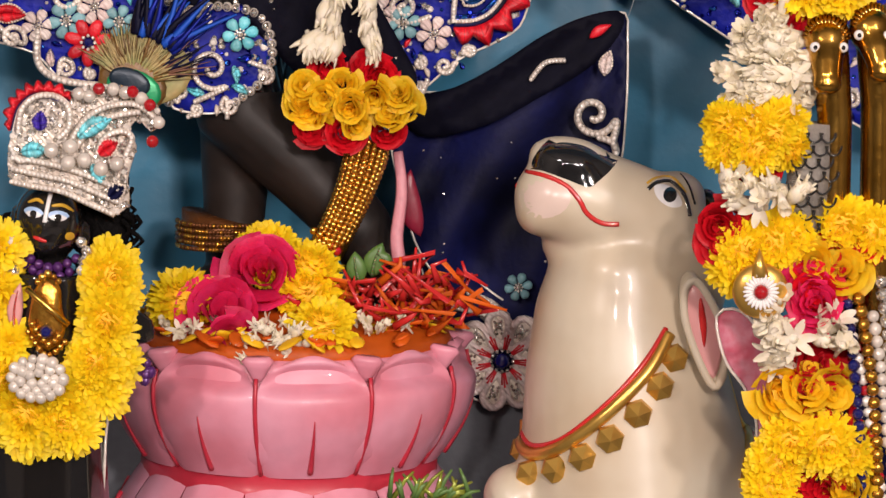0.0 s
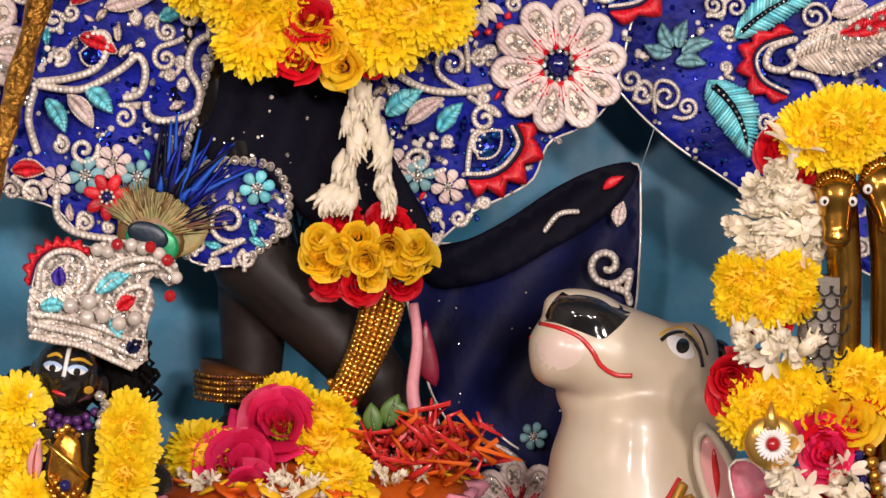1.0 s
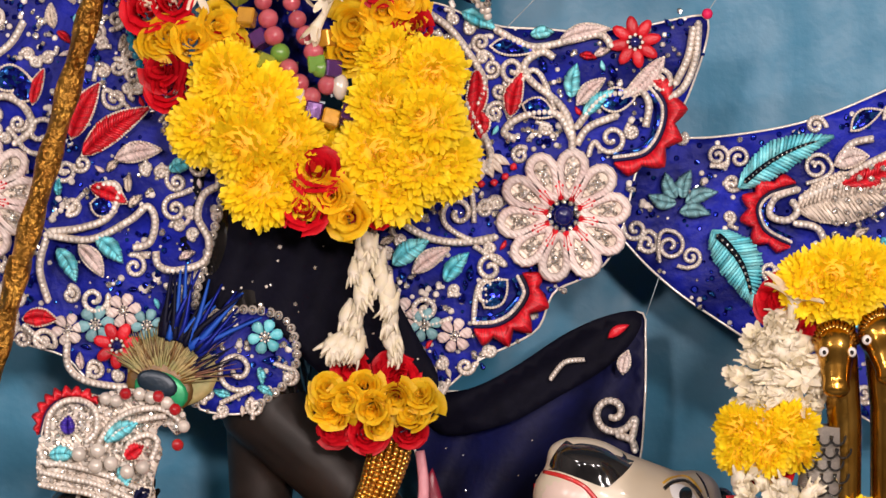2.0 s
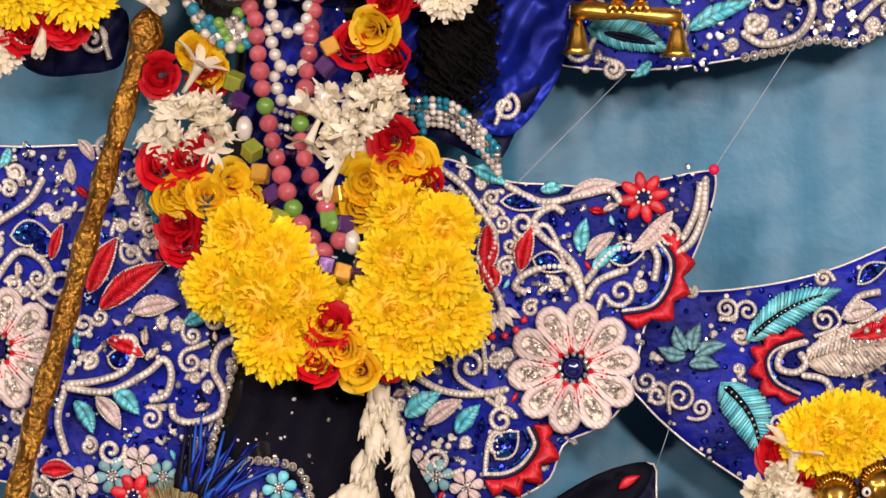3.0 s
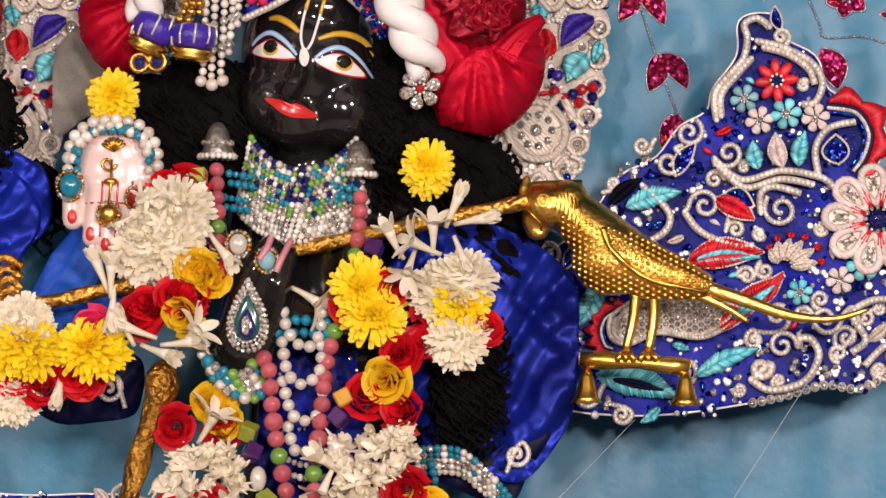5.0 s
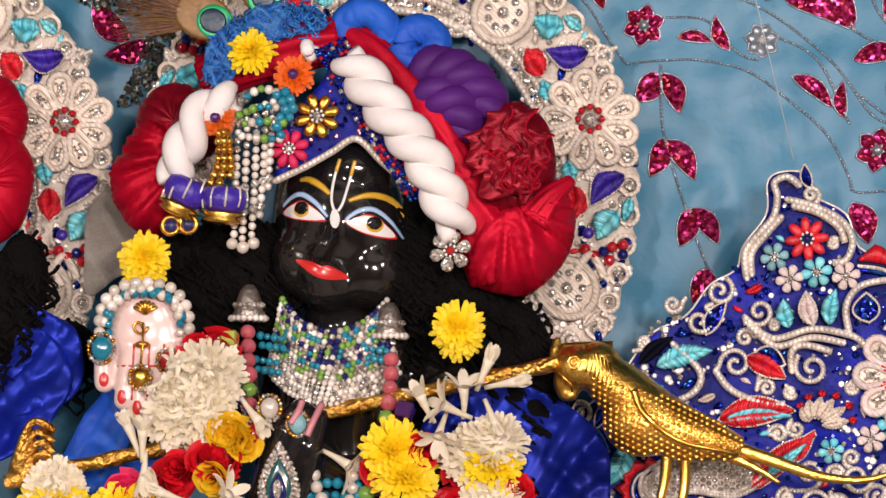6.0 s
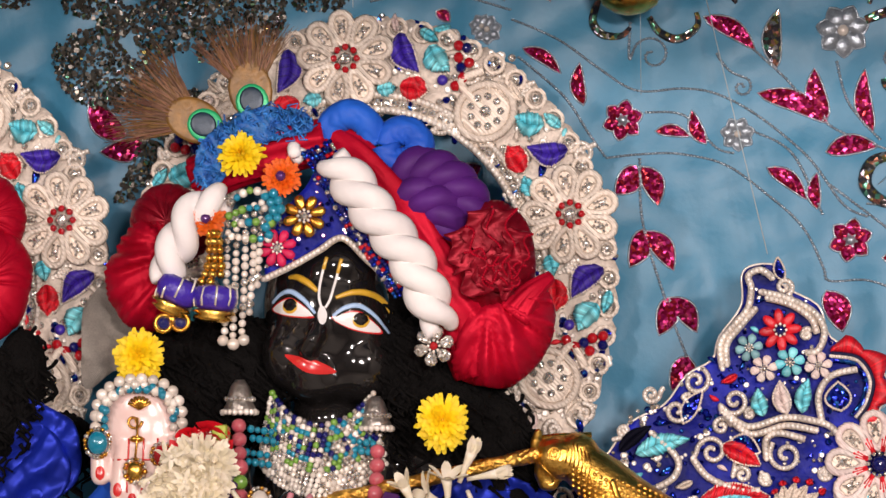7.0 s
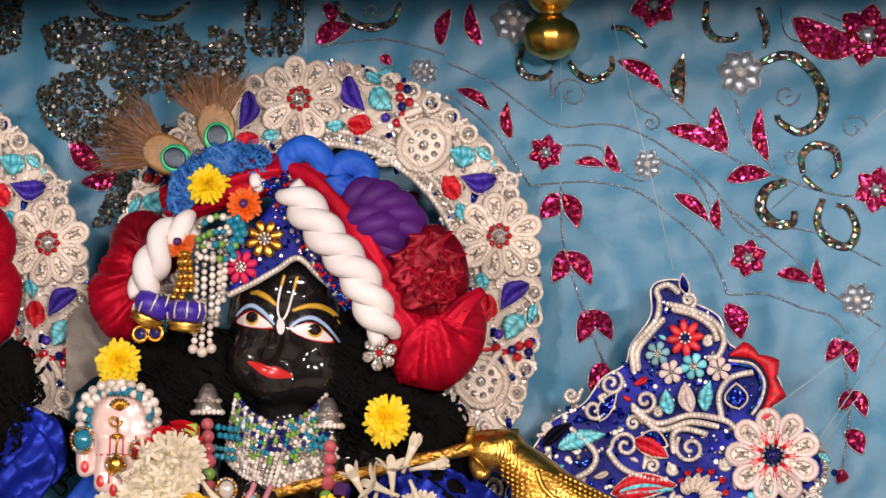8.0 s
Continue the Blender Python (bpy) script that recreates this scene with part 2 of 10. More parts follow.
FEATHERBROWN = mat("feather_barbs", (0.14, 0.055, 0.035), 0.5, 0, 160, 0.35, 0.4, second=(0.26, 0.13, 0.075), spread=30, island=0.5)
MAGENTASEQ = sequins("magenta_sequins", [(0.30, 0.006, 0.05), (0.42, 0.012, 0.12), (0.18, 0.003, 0.03), (0.60, 0.03, 0.20), (0.33, 0.01, 0.02)], 0.0035, 0.25, 0.6)
# dark grey foil; the coloured and pale cells are painted glints
HOLO = sequins("holographic_foil", [(0.10, 0.10, 0.10), (0.14, 0.13, 0.13), (0.60, 0.26, 0.18), (0.08, 0.09, 0.10), (0.16, 0.46, 0.30), (0.45, 0.44, 0.42), (0.11, 0.10, 0.13), (0.40, 0.34, 0.10)], 0.0048, 0.2, 0.8)
DARKSEQ = sequins("dark_sequin_net", [(0.03, 0.03, 0.026), (0.07, 0.065, 0.05), (0.02, 0.022, 0.02), (0.12, 0.11, 0.09), (0.05, 0.06, 0.04), (0.02, 0.05, 0.02), (0.25, 0.22, 0.2)], 0.0045, 0.3, 0.6)
SILVERTHREAD = mat("silver_thread", (0.36, 0.41, 0.46), 0.3, 0.6, 300, 0.3, 0.4, spread=120)


# ---- small mesh kit ----
class Geo:
    """Vertices, faces and material slots of one mesh in the making."""

    def __init__(self):
        self.v, self.f, self.m = [], [], []

    def add(self, verts, faces, slot=0):
        o = len(self.v)
        self.v += [tuple(p) for p in verts]
        self.f += [tuple(i + o for i in q) for q in faces]
        self.m += [slot] * len(faces)
        return self

    def ball(self, c, r, seg=8, rings=5, slot=0, turn=None):
        r = (r, r, r) if isinstance(r, (int, float)) else r
        vs, fs = [], []
        for i in range(1, rings):
            a = math.pi * i / rings
            for k in range(seg):
                b = 2 * math.pi * k / seg
                vs.append(Vector((math.sin(a) * math.cos(b) * r[0], math.sin(a) * math.sin(b) * r[1], math.cos(a) * r[2])))
        top, bot = len(vs), len(vs) + 1
        vs += [Vector((0, 0, r[2])), Vector((0, 0, -r[2]))]
        for i in range(rings - 2):
            for k in range(seg):
                j = (k + 1) % seg
                fs.append((i * seg + k, (i + 1) * seg + k, (i + 1) * seg + j, i * seg + j))
        for k in range(seg):
            j = (k + 1) % seg
            fs.append((top, k, j))
            fs.append((bot, (rings - 2) * seg + j, (rings - 2) * seg + k))
        if turn is not None:
            vs = [turn @ p for p in vs]
        return self.add([p + Vector(c) for p in vs], fs, slot)

    def tube(self, pts, r, n=6, slot=0, flat=1.0, close=False):
        """A tube along 3D points; r is a number or a function of 0..1; flat squeezes it towards y."""
        pts = [Vector(p) for p in pts]
        k, vs, fs = len(pts), [], []
        for i, p in enumerate(pts):
            d = (pts[(i + 1) % k if close else min(i + 1, k - 1)] - pts[(i - 1) % k if close else max(i - 1, 0)])
            d = d.normalized() if d.length > 1e-9 else Vector((0, 0, 1))
            ref = Vector((0, 1, 0)) if abs(d.y) < 0.9 else Vector((1, 0, 0))
            a = d.cross(ref).normalized()
            b = a.cross(d).normalized()
            q = r(i / max(1, k - 1)) if callable(r) else r
            for j in range(n):
                w = 2 * math.pi * j / n
                vs.append(p + a * math.cos(w) * q + b * math.sin(w) * q * flat)
        for i in range(k if close else k - 1):
            for j in range(n):
                i2, j2 = (i + 1) % k, (j + 1) % n
                fs.append((i * n + j, i * n + j2, i2 * n + j2, i2 * n + j))
        if not close:
            fs += [tuple(range(n))[::-1], tuple(range((k - 1) * n, k * n))]
        return self.add(vs, fs, slot)

    def pad(self, outline, y, h, slot=0, back=0.002, centre=None):
        """A padded shape in the xz plane, domed by h towards -y."""
        cx = sum(p[0] for p in outline) / len(outline) if centre is None else centre[0]
        cz = sum(p[1] for p in outline) / len(outline) if centre is None else centre[1]
        n, vs = len(outline), []
        for s, d in ((1.0, -back), (1.0, 0.25 * h), (0.86, 0.7 * h), (0.5, 0.97 * h)):
            vs += [(cx + (x - cx) * s, y - d, cz + (z - cz) * s) for x, z in outline]
        vs.append((cx, y - h, cz))
        fs = [(k * n + i, k * n + (i + 1) % n, (k + 1) * n + (i + 1) % n, (k + 1) * n + i) for k in range(3) for i in range(n)]
        fs += [(3 * n + i, 3 * n + (i + 1) % n, 4 * n) for i in range(n)]
        return self.add(vs, fs, slot)

    def gem(self, c, r, slot=0):
        """A faceted stone set in the xz plane."""
        x, y, z = c
        n = 8
        vs = [(x + r * math.cos(2 * math.pi * i / n), y, z + r * math.sin(2 * math.pi * i / n)) for i in range(n)]
        vs += [(x + 0.6 * r * math.cos(2 * math.pi * (i + .5) / n), y - 0.55 * r, z + 0.6 * r * math.sin(2 * math.pi * (i + .5) / n)) for i in range(n)]
        fs = [(i, (i + 1) % n, n + i) for i in range(n)] + [(n + i, (i + 1) % n, n + (i + 1) % n) for i in range(n)]
        fs.append(tuple(range(n, 2 * n)))
        return self.add(vs, fs, slot)

    def mesh(self, name, mats, smooth=True):
        me = bpy.data.meshes.new(name)
        me.from_pydata(self.v, [], self.f)
        for m in mats:
            me.materials.append(m)
        me.polygons.foreach_set("material_index", self.m)
        me.polygons.foreach_set("use_smooth", [smooth] * len(self.f))
        bm = bmesh.new()
        bm.from_mesh(me)
        bmesh.ops.recalc_face_normals(bm, faces=bm.faces)
        bm.to_mesh(me)
        bm.free()
        return me


def world_of(ob):
    return world_of(ob.parent) @ ob.matrix_parent_inverse @ ob.matrix_basis if ob.parent else ob.matrix_basis.copy()


def thing(name, label, category, base=(0, 0, 0), group="", kind=""):
    ob = new(name)
    ob.empty_display_size = 0.05
    ob.matrix_basis = Matrix.Translation(base)
    return tagged(ob, label, category, group, kind)


def under(ob, parent, label=""):
    if parent is not None:
        ob.parent = parent
        ob.matrix_parent_inverse = world_of(parent).inverted()
    return tagged(ob, label)


def part(name, geo, mats, parent=None, label="", smooth=True):
    mats = mats if isinstance(mats, (list, tuple)) else [mats]
    return under(new(name, geo.mesh(name, mats, smooth)), parent, label)


def curve(pts, per=6, close=False):
    """A smooth line (Catmull-Rom) through points of any dimension."""
    pts = [Vector(p) for p in pts]
    n, out = len(pts), []
    for i in range(n if close else n - 1):
        a, b = pts[(i - 1) % n if close else max(i - 1, 0)], pts[i]
        c, d = pts[(i + 1) % n], pts[(i + 2) % n if close else min(i + 2, n - 1)]
        for k in range(per):
            t = k / per
            out.append(0.5 * ((2 * b) + (c - a) * t + (2 * a - 5 * b + 4 * c - d) * t * t + (3 * b - a - 3 * c + d) * t ** 3))
    if not close:
        out.append(pts[-1])
    return out


def even(pts, step):
    """Points every step metres along a line."""
    out, rest = [Vector(pts[0])], step
    for a, b in zip(pts, pts[1:]):
        a, b = Vector(a), Vector(b)
        length = (b - a).length
        while length > 1e-9 and rest <= length:
            out.append(a.lerp(b, rest / length))
            rest += step
        rest -= length
    return out


def lift(pts, y):
    return [Vector((p[0], y, p[1])) for p in pts]


def spiral(cx, cz, r, turns=1.4, start=0.0, way=1, tail=None, n=26):
    """A curl in the xz plane that unrolls from its eye to radius r, with a tail to a point."""
    pts = []
    for i in range(n + 1):
        s = i / n
        a = math.radians(start) + way * 2 * math.pi * turns * (s - 1)
        q = r * (0.18 + 0.82 * s)
        pts.append(Vector((cx + q * math.cos(a), cz + q * math.sin(a))))
    if tail:
        e, d = Vector(tail), (pts[-1] - pts[-2]).normalized()
        p = pts[-1]
        mid = p + d * (e - p).length * 0.5
        pts += [p * (1 - s) ** 2 + mid * 2 * s * (1 - s) + e * s * s for s in [k / 8 for k in range(1, 9)]]
    return pts


def beaded(g, pts, y, r, slot_tube=0, slot_bead=1):
    """A thick cord with a row of beads on it."""
    line = lift(pts, y)
    g.tube(line, r, 6, slot_tube, 0.7)
    for i, p in enumerate(even(line, r * 1.35)):
        g.ball((p.x, y - r * 0.70, p.z), r * 0.80, 6, 4, slot_bead)


# ---- cloth panels ----
def inside(p, poly):
    x, z, hit = p[0], p[1], False
    for (x1, z1), (x2, z2) in zip(poly, poly[1:] + poly[:1]):
        if (z1 > z) != (z2 > z) and x < (x2 - x1) * (z - z1) / (z2 - z1) + x1:
            hit = not hit
    return hit


def sheet(outline, y, relief, step=0.012, thick=0.006, per=5, sharp=False):
    """A cloth sheet in the xz plane with folds: relief(x, z) is how far it comes forward."""
    from mathutils.geometry import delaunay_2d_cdt
    line = [Vector(p) for p in outline] if sharp else curve(outline, per, True)
    line = even(line + [line[0]], step * 0.8)
    if (line[-1] - line[0]).length < step * 0.4:
        line.pop()
    poly = [(p.x, p.y) for p in line]
    n = len(poly)
    xs, zs = [p[0] for p in poly], [p[1] for p in poly]
    pts = [Vector(p) for p in poly]
    i = 0
    z = min(zs) + step / 2
    while z < max(zs):
        x = min(xs) + (step / 2 if i % 2 else 0)
        while x < max(xs):
            if inside((x, z), poly) and min((x - a) ** 2 + (z - b) ** 2 for a, b in poly) > (0.45 * step) ** 2:
                pts.append(Vector((x, z)))
            x += step
        z += step * 0.87
        i += 1
    vs, es, fs, *_ = delaunay_2d_cdt(pts, [(k, (k + 1) % n) for k in range(n)], [], 1, 1e-6)
    g = Geo()
    front = [(p.x, y - relief(p.x, p.y), p.y) for p in vs]
    back = [(p.x, y - relief(p.x, p.y) + thick, p.y) for p in vs]
    k = len(front)
    count = {}
    for f in fs:
        for a, b in zip(f, tuple(f[1:]) + (f[0],)):
            count[(a, b)] = count.get((a, b), 0) + 1
    rim = [(a, b) for a, b in count if (b, a) not in count]
    g.add(front + back, [tuple(f) for f in fs] + [tuple(i + k for i in reversed(f)) for f in fs] + [(a, a + k, b + k, b) for a, b in rim])
    return g, poly


def crumple(amp, scale, seed=0.0):
    return lambda x, z: amp * (noise.noise(Vector((x * scale + seed, z * scale, seed))) + 0.5 * noise.noise(Vector((x * scale * 2.3, z * scale * 2.3 + seed, 4.0))))


def creases(amp, scale, seed=0.0):
    """Sharp crossing creases, as in crushed satin."""
    def at(x, z):
        u, w = 0.77 * x + 0.64 * z, -0.64 * x + 0.77 * z
        u += 0.012 * noise.noise(Vector((x * 14, z * 14, seed + 7)))
        a = abs(noise.noise(Vector((u * scale, w * scale * 0.28, seed))))
        b = abs(noise.noise(Vector((u * scale * 1.7 + w * scale * 0.5, w * scale * 0.6 - u * 9, 3.0 + seed))))
        return amp * (1 - 2.4 * a) + 0.4 * amp * (1 - 2.4 * b)
    return at


def pleats(amp, period, angle, seed=0.0):
    """Crushed folds with sharp ridges that run along an angle and wander."""
    c, s = math.cos(math.radians(angle)), math.sin(math.radians(angle))

    def at(x, z):
        u, w = -x * s + z * c, x * c + z * s
        u += 0.050 * noise.noise(Vector((w * 8, u * 9, seed))) + 0.008 * noise.noise(Vector((w * 26, u * 22, seed + 2)))
        k = 0.55 + 0.9 * abs(noise.noise(Vector((u * 14, w * 9, seed + 6))))
        return amp * k * (abs(math.sin(math.pi * u / period)) ** 0.8 + 0.45 * abs(math.sin(2.7 * math.pi * u / period + 9 * w)))
    return at


def drape(amp, period, angle, seed=0.0, soft=1.0):
    """Long folds that run along an angle (degrees in the xz plane)."""
    c, s = math.cos(math.radians(angle)), math.sin(math.radians(angle))

    def at(x, z):
        u, w = -x * s + z * c, x * c + z * s
        u += 0.012 * noise.noise(Vector((w * 9, u * 12, seed)))
        v = math.sin(2 * math.pi * u / period + seed) + 0.6 * noise.noise(Vector((u * 2.2 / period, w * 6, seed)))
        return amp * v
    return at


# ---- embroidery, each motif a part ----
TAKEN = []


def filler(poly, y, relief, parent, count, seed, k=1.0):
    """Small curls, drops and stone clusters wherever a panel is still bare."""
    rng = random.Random(seed)
    xs, zs = [p[0] for p in poly], [p[1] for p in poly]
    near_by = [t for t in TAKEN if min(xs) - 0.05 < t[0] < max(xs) + 0.05 and min(zs) - 0.05 < t[1] < max(zs) + 0.05]
    spots = np.array(near_by)
    done = tries = 0
    while done < count and tries < 7000:
        tries += 1
        x, z = rng.uniform(min(xs), max(xs)), rng.uniform(min(zs), max(zs))
        r = k * rng.choice((0.006, 0.009, 0.009, 0.012))
        if (np.hypot(spots[:, 0] - x, spots[:, 1] - z) < spots[:, 2] + r * 0.75).any() or not inside((x, z), poly):
            continue
        spots = np.vstack([spots, (x, z, r * 0.75)])
        yy = y - relief(x, z) - 0.003
        pick = rng.random()
        if pick < 0.34:
            cords([spiral(x, z, r, 1.3, rng.uniform(0, 360), rng.choice((-1, 1)), (x + r * rng.uniform(-2, 2), z + r * rng.uniform(-2, 2)))], yy, 0.0026 * k, parent, name="beaded_scroll")
        elif pick < 0.62:
            a = rng.uniform(0, 6.28)
            leaf((x - r * math.cos(a), z - r * math.sin(a)), (x + r * math.cos(a), z + r * math.sin(a)), r * 0.85, yy, parent, rng.choice((IVORY, PAD, TURQ, BLUESEQ, BLUESEQ, REDTHREAD, CORD)))
        else:
            g = Geo()
            for _ in range(rng.randrange(3, 8)):
                g.gem((x + rng.uniform(-r, r), yy, z + rng.uniform(-r, r)), rng.uniform(0.002, 0.0042) * k, rng.randrange(3))
            part("stone_cluster", g, [CRYSTAL, BEADS, BLUESEQ], parent, smooth=False)
        done += 1


def bead_edge(poly, y, relief, r, parent, test, inset=0.0):
    g = Geo()
    for p in even([Vector(q) for q in poly + poly[:1]], r * 1.75):
        if test(p.x, p.y):
            for o in (0, 1):
                g.ball((p.x, y - relief(p.x, p.y) - 0.002 - 0.003 * o, p.y), r * (1 - 0.3 * o), 7, 5, o)
    return tagged(part("pearl_edge", g, [PEARL, CRYSTAL], parent, "edge of pearls and crystals"), kind="stuff")


def petal_outline(c, ang, r0, r1, w, n=16, tip=0.0):
    """A drop from radius r0 to r1 round c, w wide, pointed by tip."""
    out = []
    for i in range(n):
        a = 2 * math.pi * i / n
        along = r0 + (r1 - r0) * (0.5 + 0.5 * math.cos(a))
        wide = w * 0.5 * math.sin(a) * (0.72 + (0.28 - tip) * math.cos(a))
        out.append((c[0] + along * math.cos(ang) - wide * math.sin(ang), c[1] + along * math.sin(ang) + wide * math.cos(ang)))
    return out


def big_flower(c, r, y, parent, n=10, turn=0.0, pad=None, centre="navy"):
    """A padded flower: looped petals round crystals, red stitches, a stone in the middle."""
    g, cx, cz = Geo(), c[0], c[1]
    TAKEN.append((cx, cz, r * 0.95))
    for k in range(n):
        a = turn + 2 * math.pi * k / n
        w = 2.15 * math.pi * r * 0.72 / n
        loop = petal_outline(c, a, 0.30 * r, 0.97 * r, w, 16)
        g.pad(loop, y, 0.0035, 1)
        g.tube(lift(loop, y - 0.004), 0.075 * r, 6, 0, 0.9, close=True)
        m = (cx + 0.70 * r * math.cos(a), y - 0.004, cz + 0.70 * r * math.sin(a))
        g.gem(m, 0.085 * r, 2)
        for q in (0.55, 0.62, 0.79):
            for s in (-1, 1):
                g.ball((cx + q * r * math.cos(a + s * 0.09), y - 0.005, cz + q * r * math.sin(a + s * 0.09)), 0.035 * r, 6, 4, 2)
        if centre == "navy":
            for s in (-0.5, 0, 0.5):
                b = a + math.pi / n + s * 0.22
                e = 0.52 - 0.12 * abs(s)
                g.tube([(cx + 0.24 * r * math.cos(b), y - 0.007, cz + 0.24 * r * math.sin(b)), (cx + e * r * math.cos(b), y - 0.007, cz + e * r * math.sin(b))], 0.018 * r, 4, 3)
                g.ball((cx + e * r * math.cos(b), y - 0.007, cz + e * r * math.sin(b)), 0.026 * r, 6, 4, 3)
    if centre == "navy":
        for k in range(12):
            b = 2 * math.pi * k / 12
            g.ball((cx + 0.215 * r * math.cos(b), y - 0.007, cz + 0.215 * r * math.sin(b)), 0.045 * r, 6, 4, 2)
        g.ball((cx, y - 0.006, cz), (0.16 * r, 0.10 * r, 0.16 * r), 14, 8, 4)
    else:
        for k in range(8):
            b = 2 * math.pi * k / 8
            g.ball((cx + 0.24 * r * math.cos(b), y - 0.006, cz + 0.24 * r * math.sin(b)), (0.075 * r, 0.05 * r, 0.075 * r), 8, 5, 3)
        g.gem((cx, y - 0.005, cz), 0.13 * r, 2)
    return part("padded_flower", g, [pad or PAD, IVORY, CRYSTAL, REDTHREAD if centre == "navy" else REDBEAD, NAVYGEM], parent, "pale padded flower set with crystals")


def small_flower(c, r, y, parent, colour, n=6, turn=0.2, tip=0.0, heart=None):
    TAKEN.append((c[0], c[1], r * 0.9))
    g = Geo()
    for k in range(n):
        a = turn + 2 * math.pi * k / n
        g.pad(petal_outline(c, a, 0.22 * r, r, 5.0 * r / n, 10, tip), y, 0.0035, 0)
    for k in range(8):
        b = 2 * math.pi * k / 8
        g.ball((c[0] + 0.27 * r * math.cos(b), y - 0.004, c[1] + 0.27 * r * math.sin(b)), 0.075 * r, 5, 4, 1)
    g.gem((c[0], y - 0.003, c[1]), 0.2 * r, 2)
    return part("embroidered_flower", g, [colour, BEADS, heart or CRYSTAL], parent)


def leaf(a, b, w, y, parent, colour, bend=0.06, vein=None, name="embroidered_leaf"):
    """A padded leaf from a to b, laid in slanted satin stitches."""
    a, b = Vector(a), Vector(b)
    d = b - a
    TAKEN.extend((*(a + d * q), w * 0.45) for q in (0.2, 0.4, 0.6, 0.8))
    nrm = Vector((-d.y, d.x))
    side_way = nrm.normalized()

    def spine(q):
        return a + d * q + nrm * bend * math.sin(math.pi * q)

    def rim(q, sd, k=1.0):
        return spine(q) + side_way * sd * k * w * 0.5 * math.sin(math.pi * max(0.0, min(1.0, q)) ** 0.85) ** 0.9
    out = [tuple(rim(i / 9, 1)) for i in range(10)] + [tuple(rim(i / 9, -1)) for i in range(8, 0, -1)]
    g = Geo()
    mid = tuple(spine(0.5))
    sewn = name == "embroidered_leaf" and w > 0.006 and colour is not BLUESEQ
    if sewn:
        g.pad([(mid[0] + (x - mid[0]) * 0.9, mid[1] + (z - mid[1]) * 0.9) for x, z in out], y, 0.0028, 0, centre=mid)
        dice = random.Random(int(abs(a.x * 9173 + b.y * 5171)))
        n = max(6, min(26, int(d.length / 0.0021)))
        for sd in (-1, 1):
            for i in range(n):
                q = (i + 0.2) / n * 0.92 + 0.02
                p0, e = spine(q), rim(min(0.99, q + 0.10), sd, dice.uniform(0.94, 1.10))
                m = p0.lerp(e, 0.5)
                g.tube([(p0.x, y - 0.0024, p0.y), (m.x, y - 0.0046 - dice.uniform(0, 0.0007), m.y), (e.x, y - 0.0010, e.y)], 0.00058 * d.length / 0.0021 / n + 0.0006, 5, 0, 0.8)
    else:
        g.pad(out, y, 0.004, 0, centre=mid)
    if vein is not None:
        line = [spine(q) for q in (0.1, 0.25, 0.4, 0.55, 0.7, 0.85)]
        g.tube(lift(line, y - 0.0045), lambda q: w * 0.10 * (1 - 0.6 * q), 5, 1, 0.5)
        for p in even(line, w * 0.16):
            g.ball((p.x, y - 0.006, p.y), w * 0.040, 5, 4, 2)
    if name == "embroidered_leaf" and w > 0.009 and colour not in (TURQ, TEAL, DARK):
        for p in even(lift(out + out[:1], y - 0.0012), 0.0029):
            g.ball(p, 0.0017, 6, 4, 3)
    return part(name, g, [colour, vein or colour, CRYSTAL, CORD if colour in (BLUESEQ, PURPLETHREAD) else IVORY], parent)


def cords(lines, y, r, parent, mats=None, name="beaded_cord"):
    g = Geo()
    for pts in lines:
        TAKEN.extend((p[0], p[1], r) for p in pts)
        beaded(g, pts, y, r)
    return part(name, g, mats or [CORD, BEADS], parent)


def scallop(pts, depth_, teeth, y, parent, colour=None):
    """A toothed padded edge of thread along a line, with a navy band and a pale cord inside it."""
    line = curve(pts, 14)
    TAKEN.extend((p[0], p[1], depth_) for p in line)
    n = len(line)
    g = Geo()
    inner = {1: [], 2: [], 3: []}
    sweep = []
    for i, p in enumerate(line):
        d = (line[min(i + 1, n - 1)] - line[max(i - 1, 0)]).normalized()
        r = Vector((-d.y, d.x))
        saw = teeth * i / (n - 1) % 1.0
        w = depth_ * (0.42 + 0.78 * (1 - abs(2 * saw - 1))) * min(1.0, 0.35 + 4 * min(i, n - 1 - i) / n)
        sweep.append((p, p + r * w))
        for k, off in ((1, -0.12), (2, -0.30), (3, -0.50)):
            inner[k].append(p + r * depth_ * off)
    for i in range(n - 1):
        for f in (0.0, 0.5):
            p, e = sweep[i][0].lerp(sweep[i + 1][0], f), sweep[i][1].lerp(sweep[i + 1][1], f)
            m = p.lerp(e, 0.55)
            g.tube([(p.x, y, p.y), (m.x, y - 0.0042, m.y), (e.x, y + 0.001, e.y)], 0.0016, 5, 0, 0.8)
    g.tube(lift(inner[1], y - 0.001), depth_ * 0.13, 6, 1, 0.6)
    beaded(g, inner[2], y - 0.001, depth_ * 0.13, 2, 3)
    g.tube(lift(inner[3], y), depth_ * 0.16, 6, 4, 0.5)
    return part("scalloped_edge", g, [colour or REDTHREAD, NAVY, CORD, BEADS, BLUESEQ], parent, "toothed red padded edge")


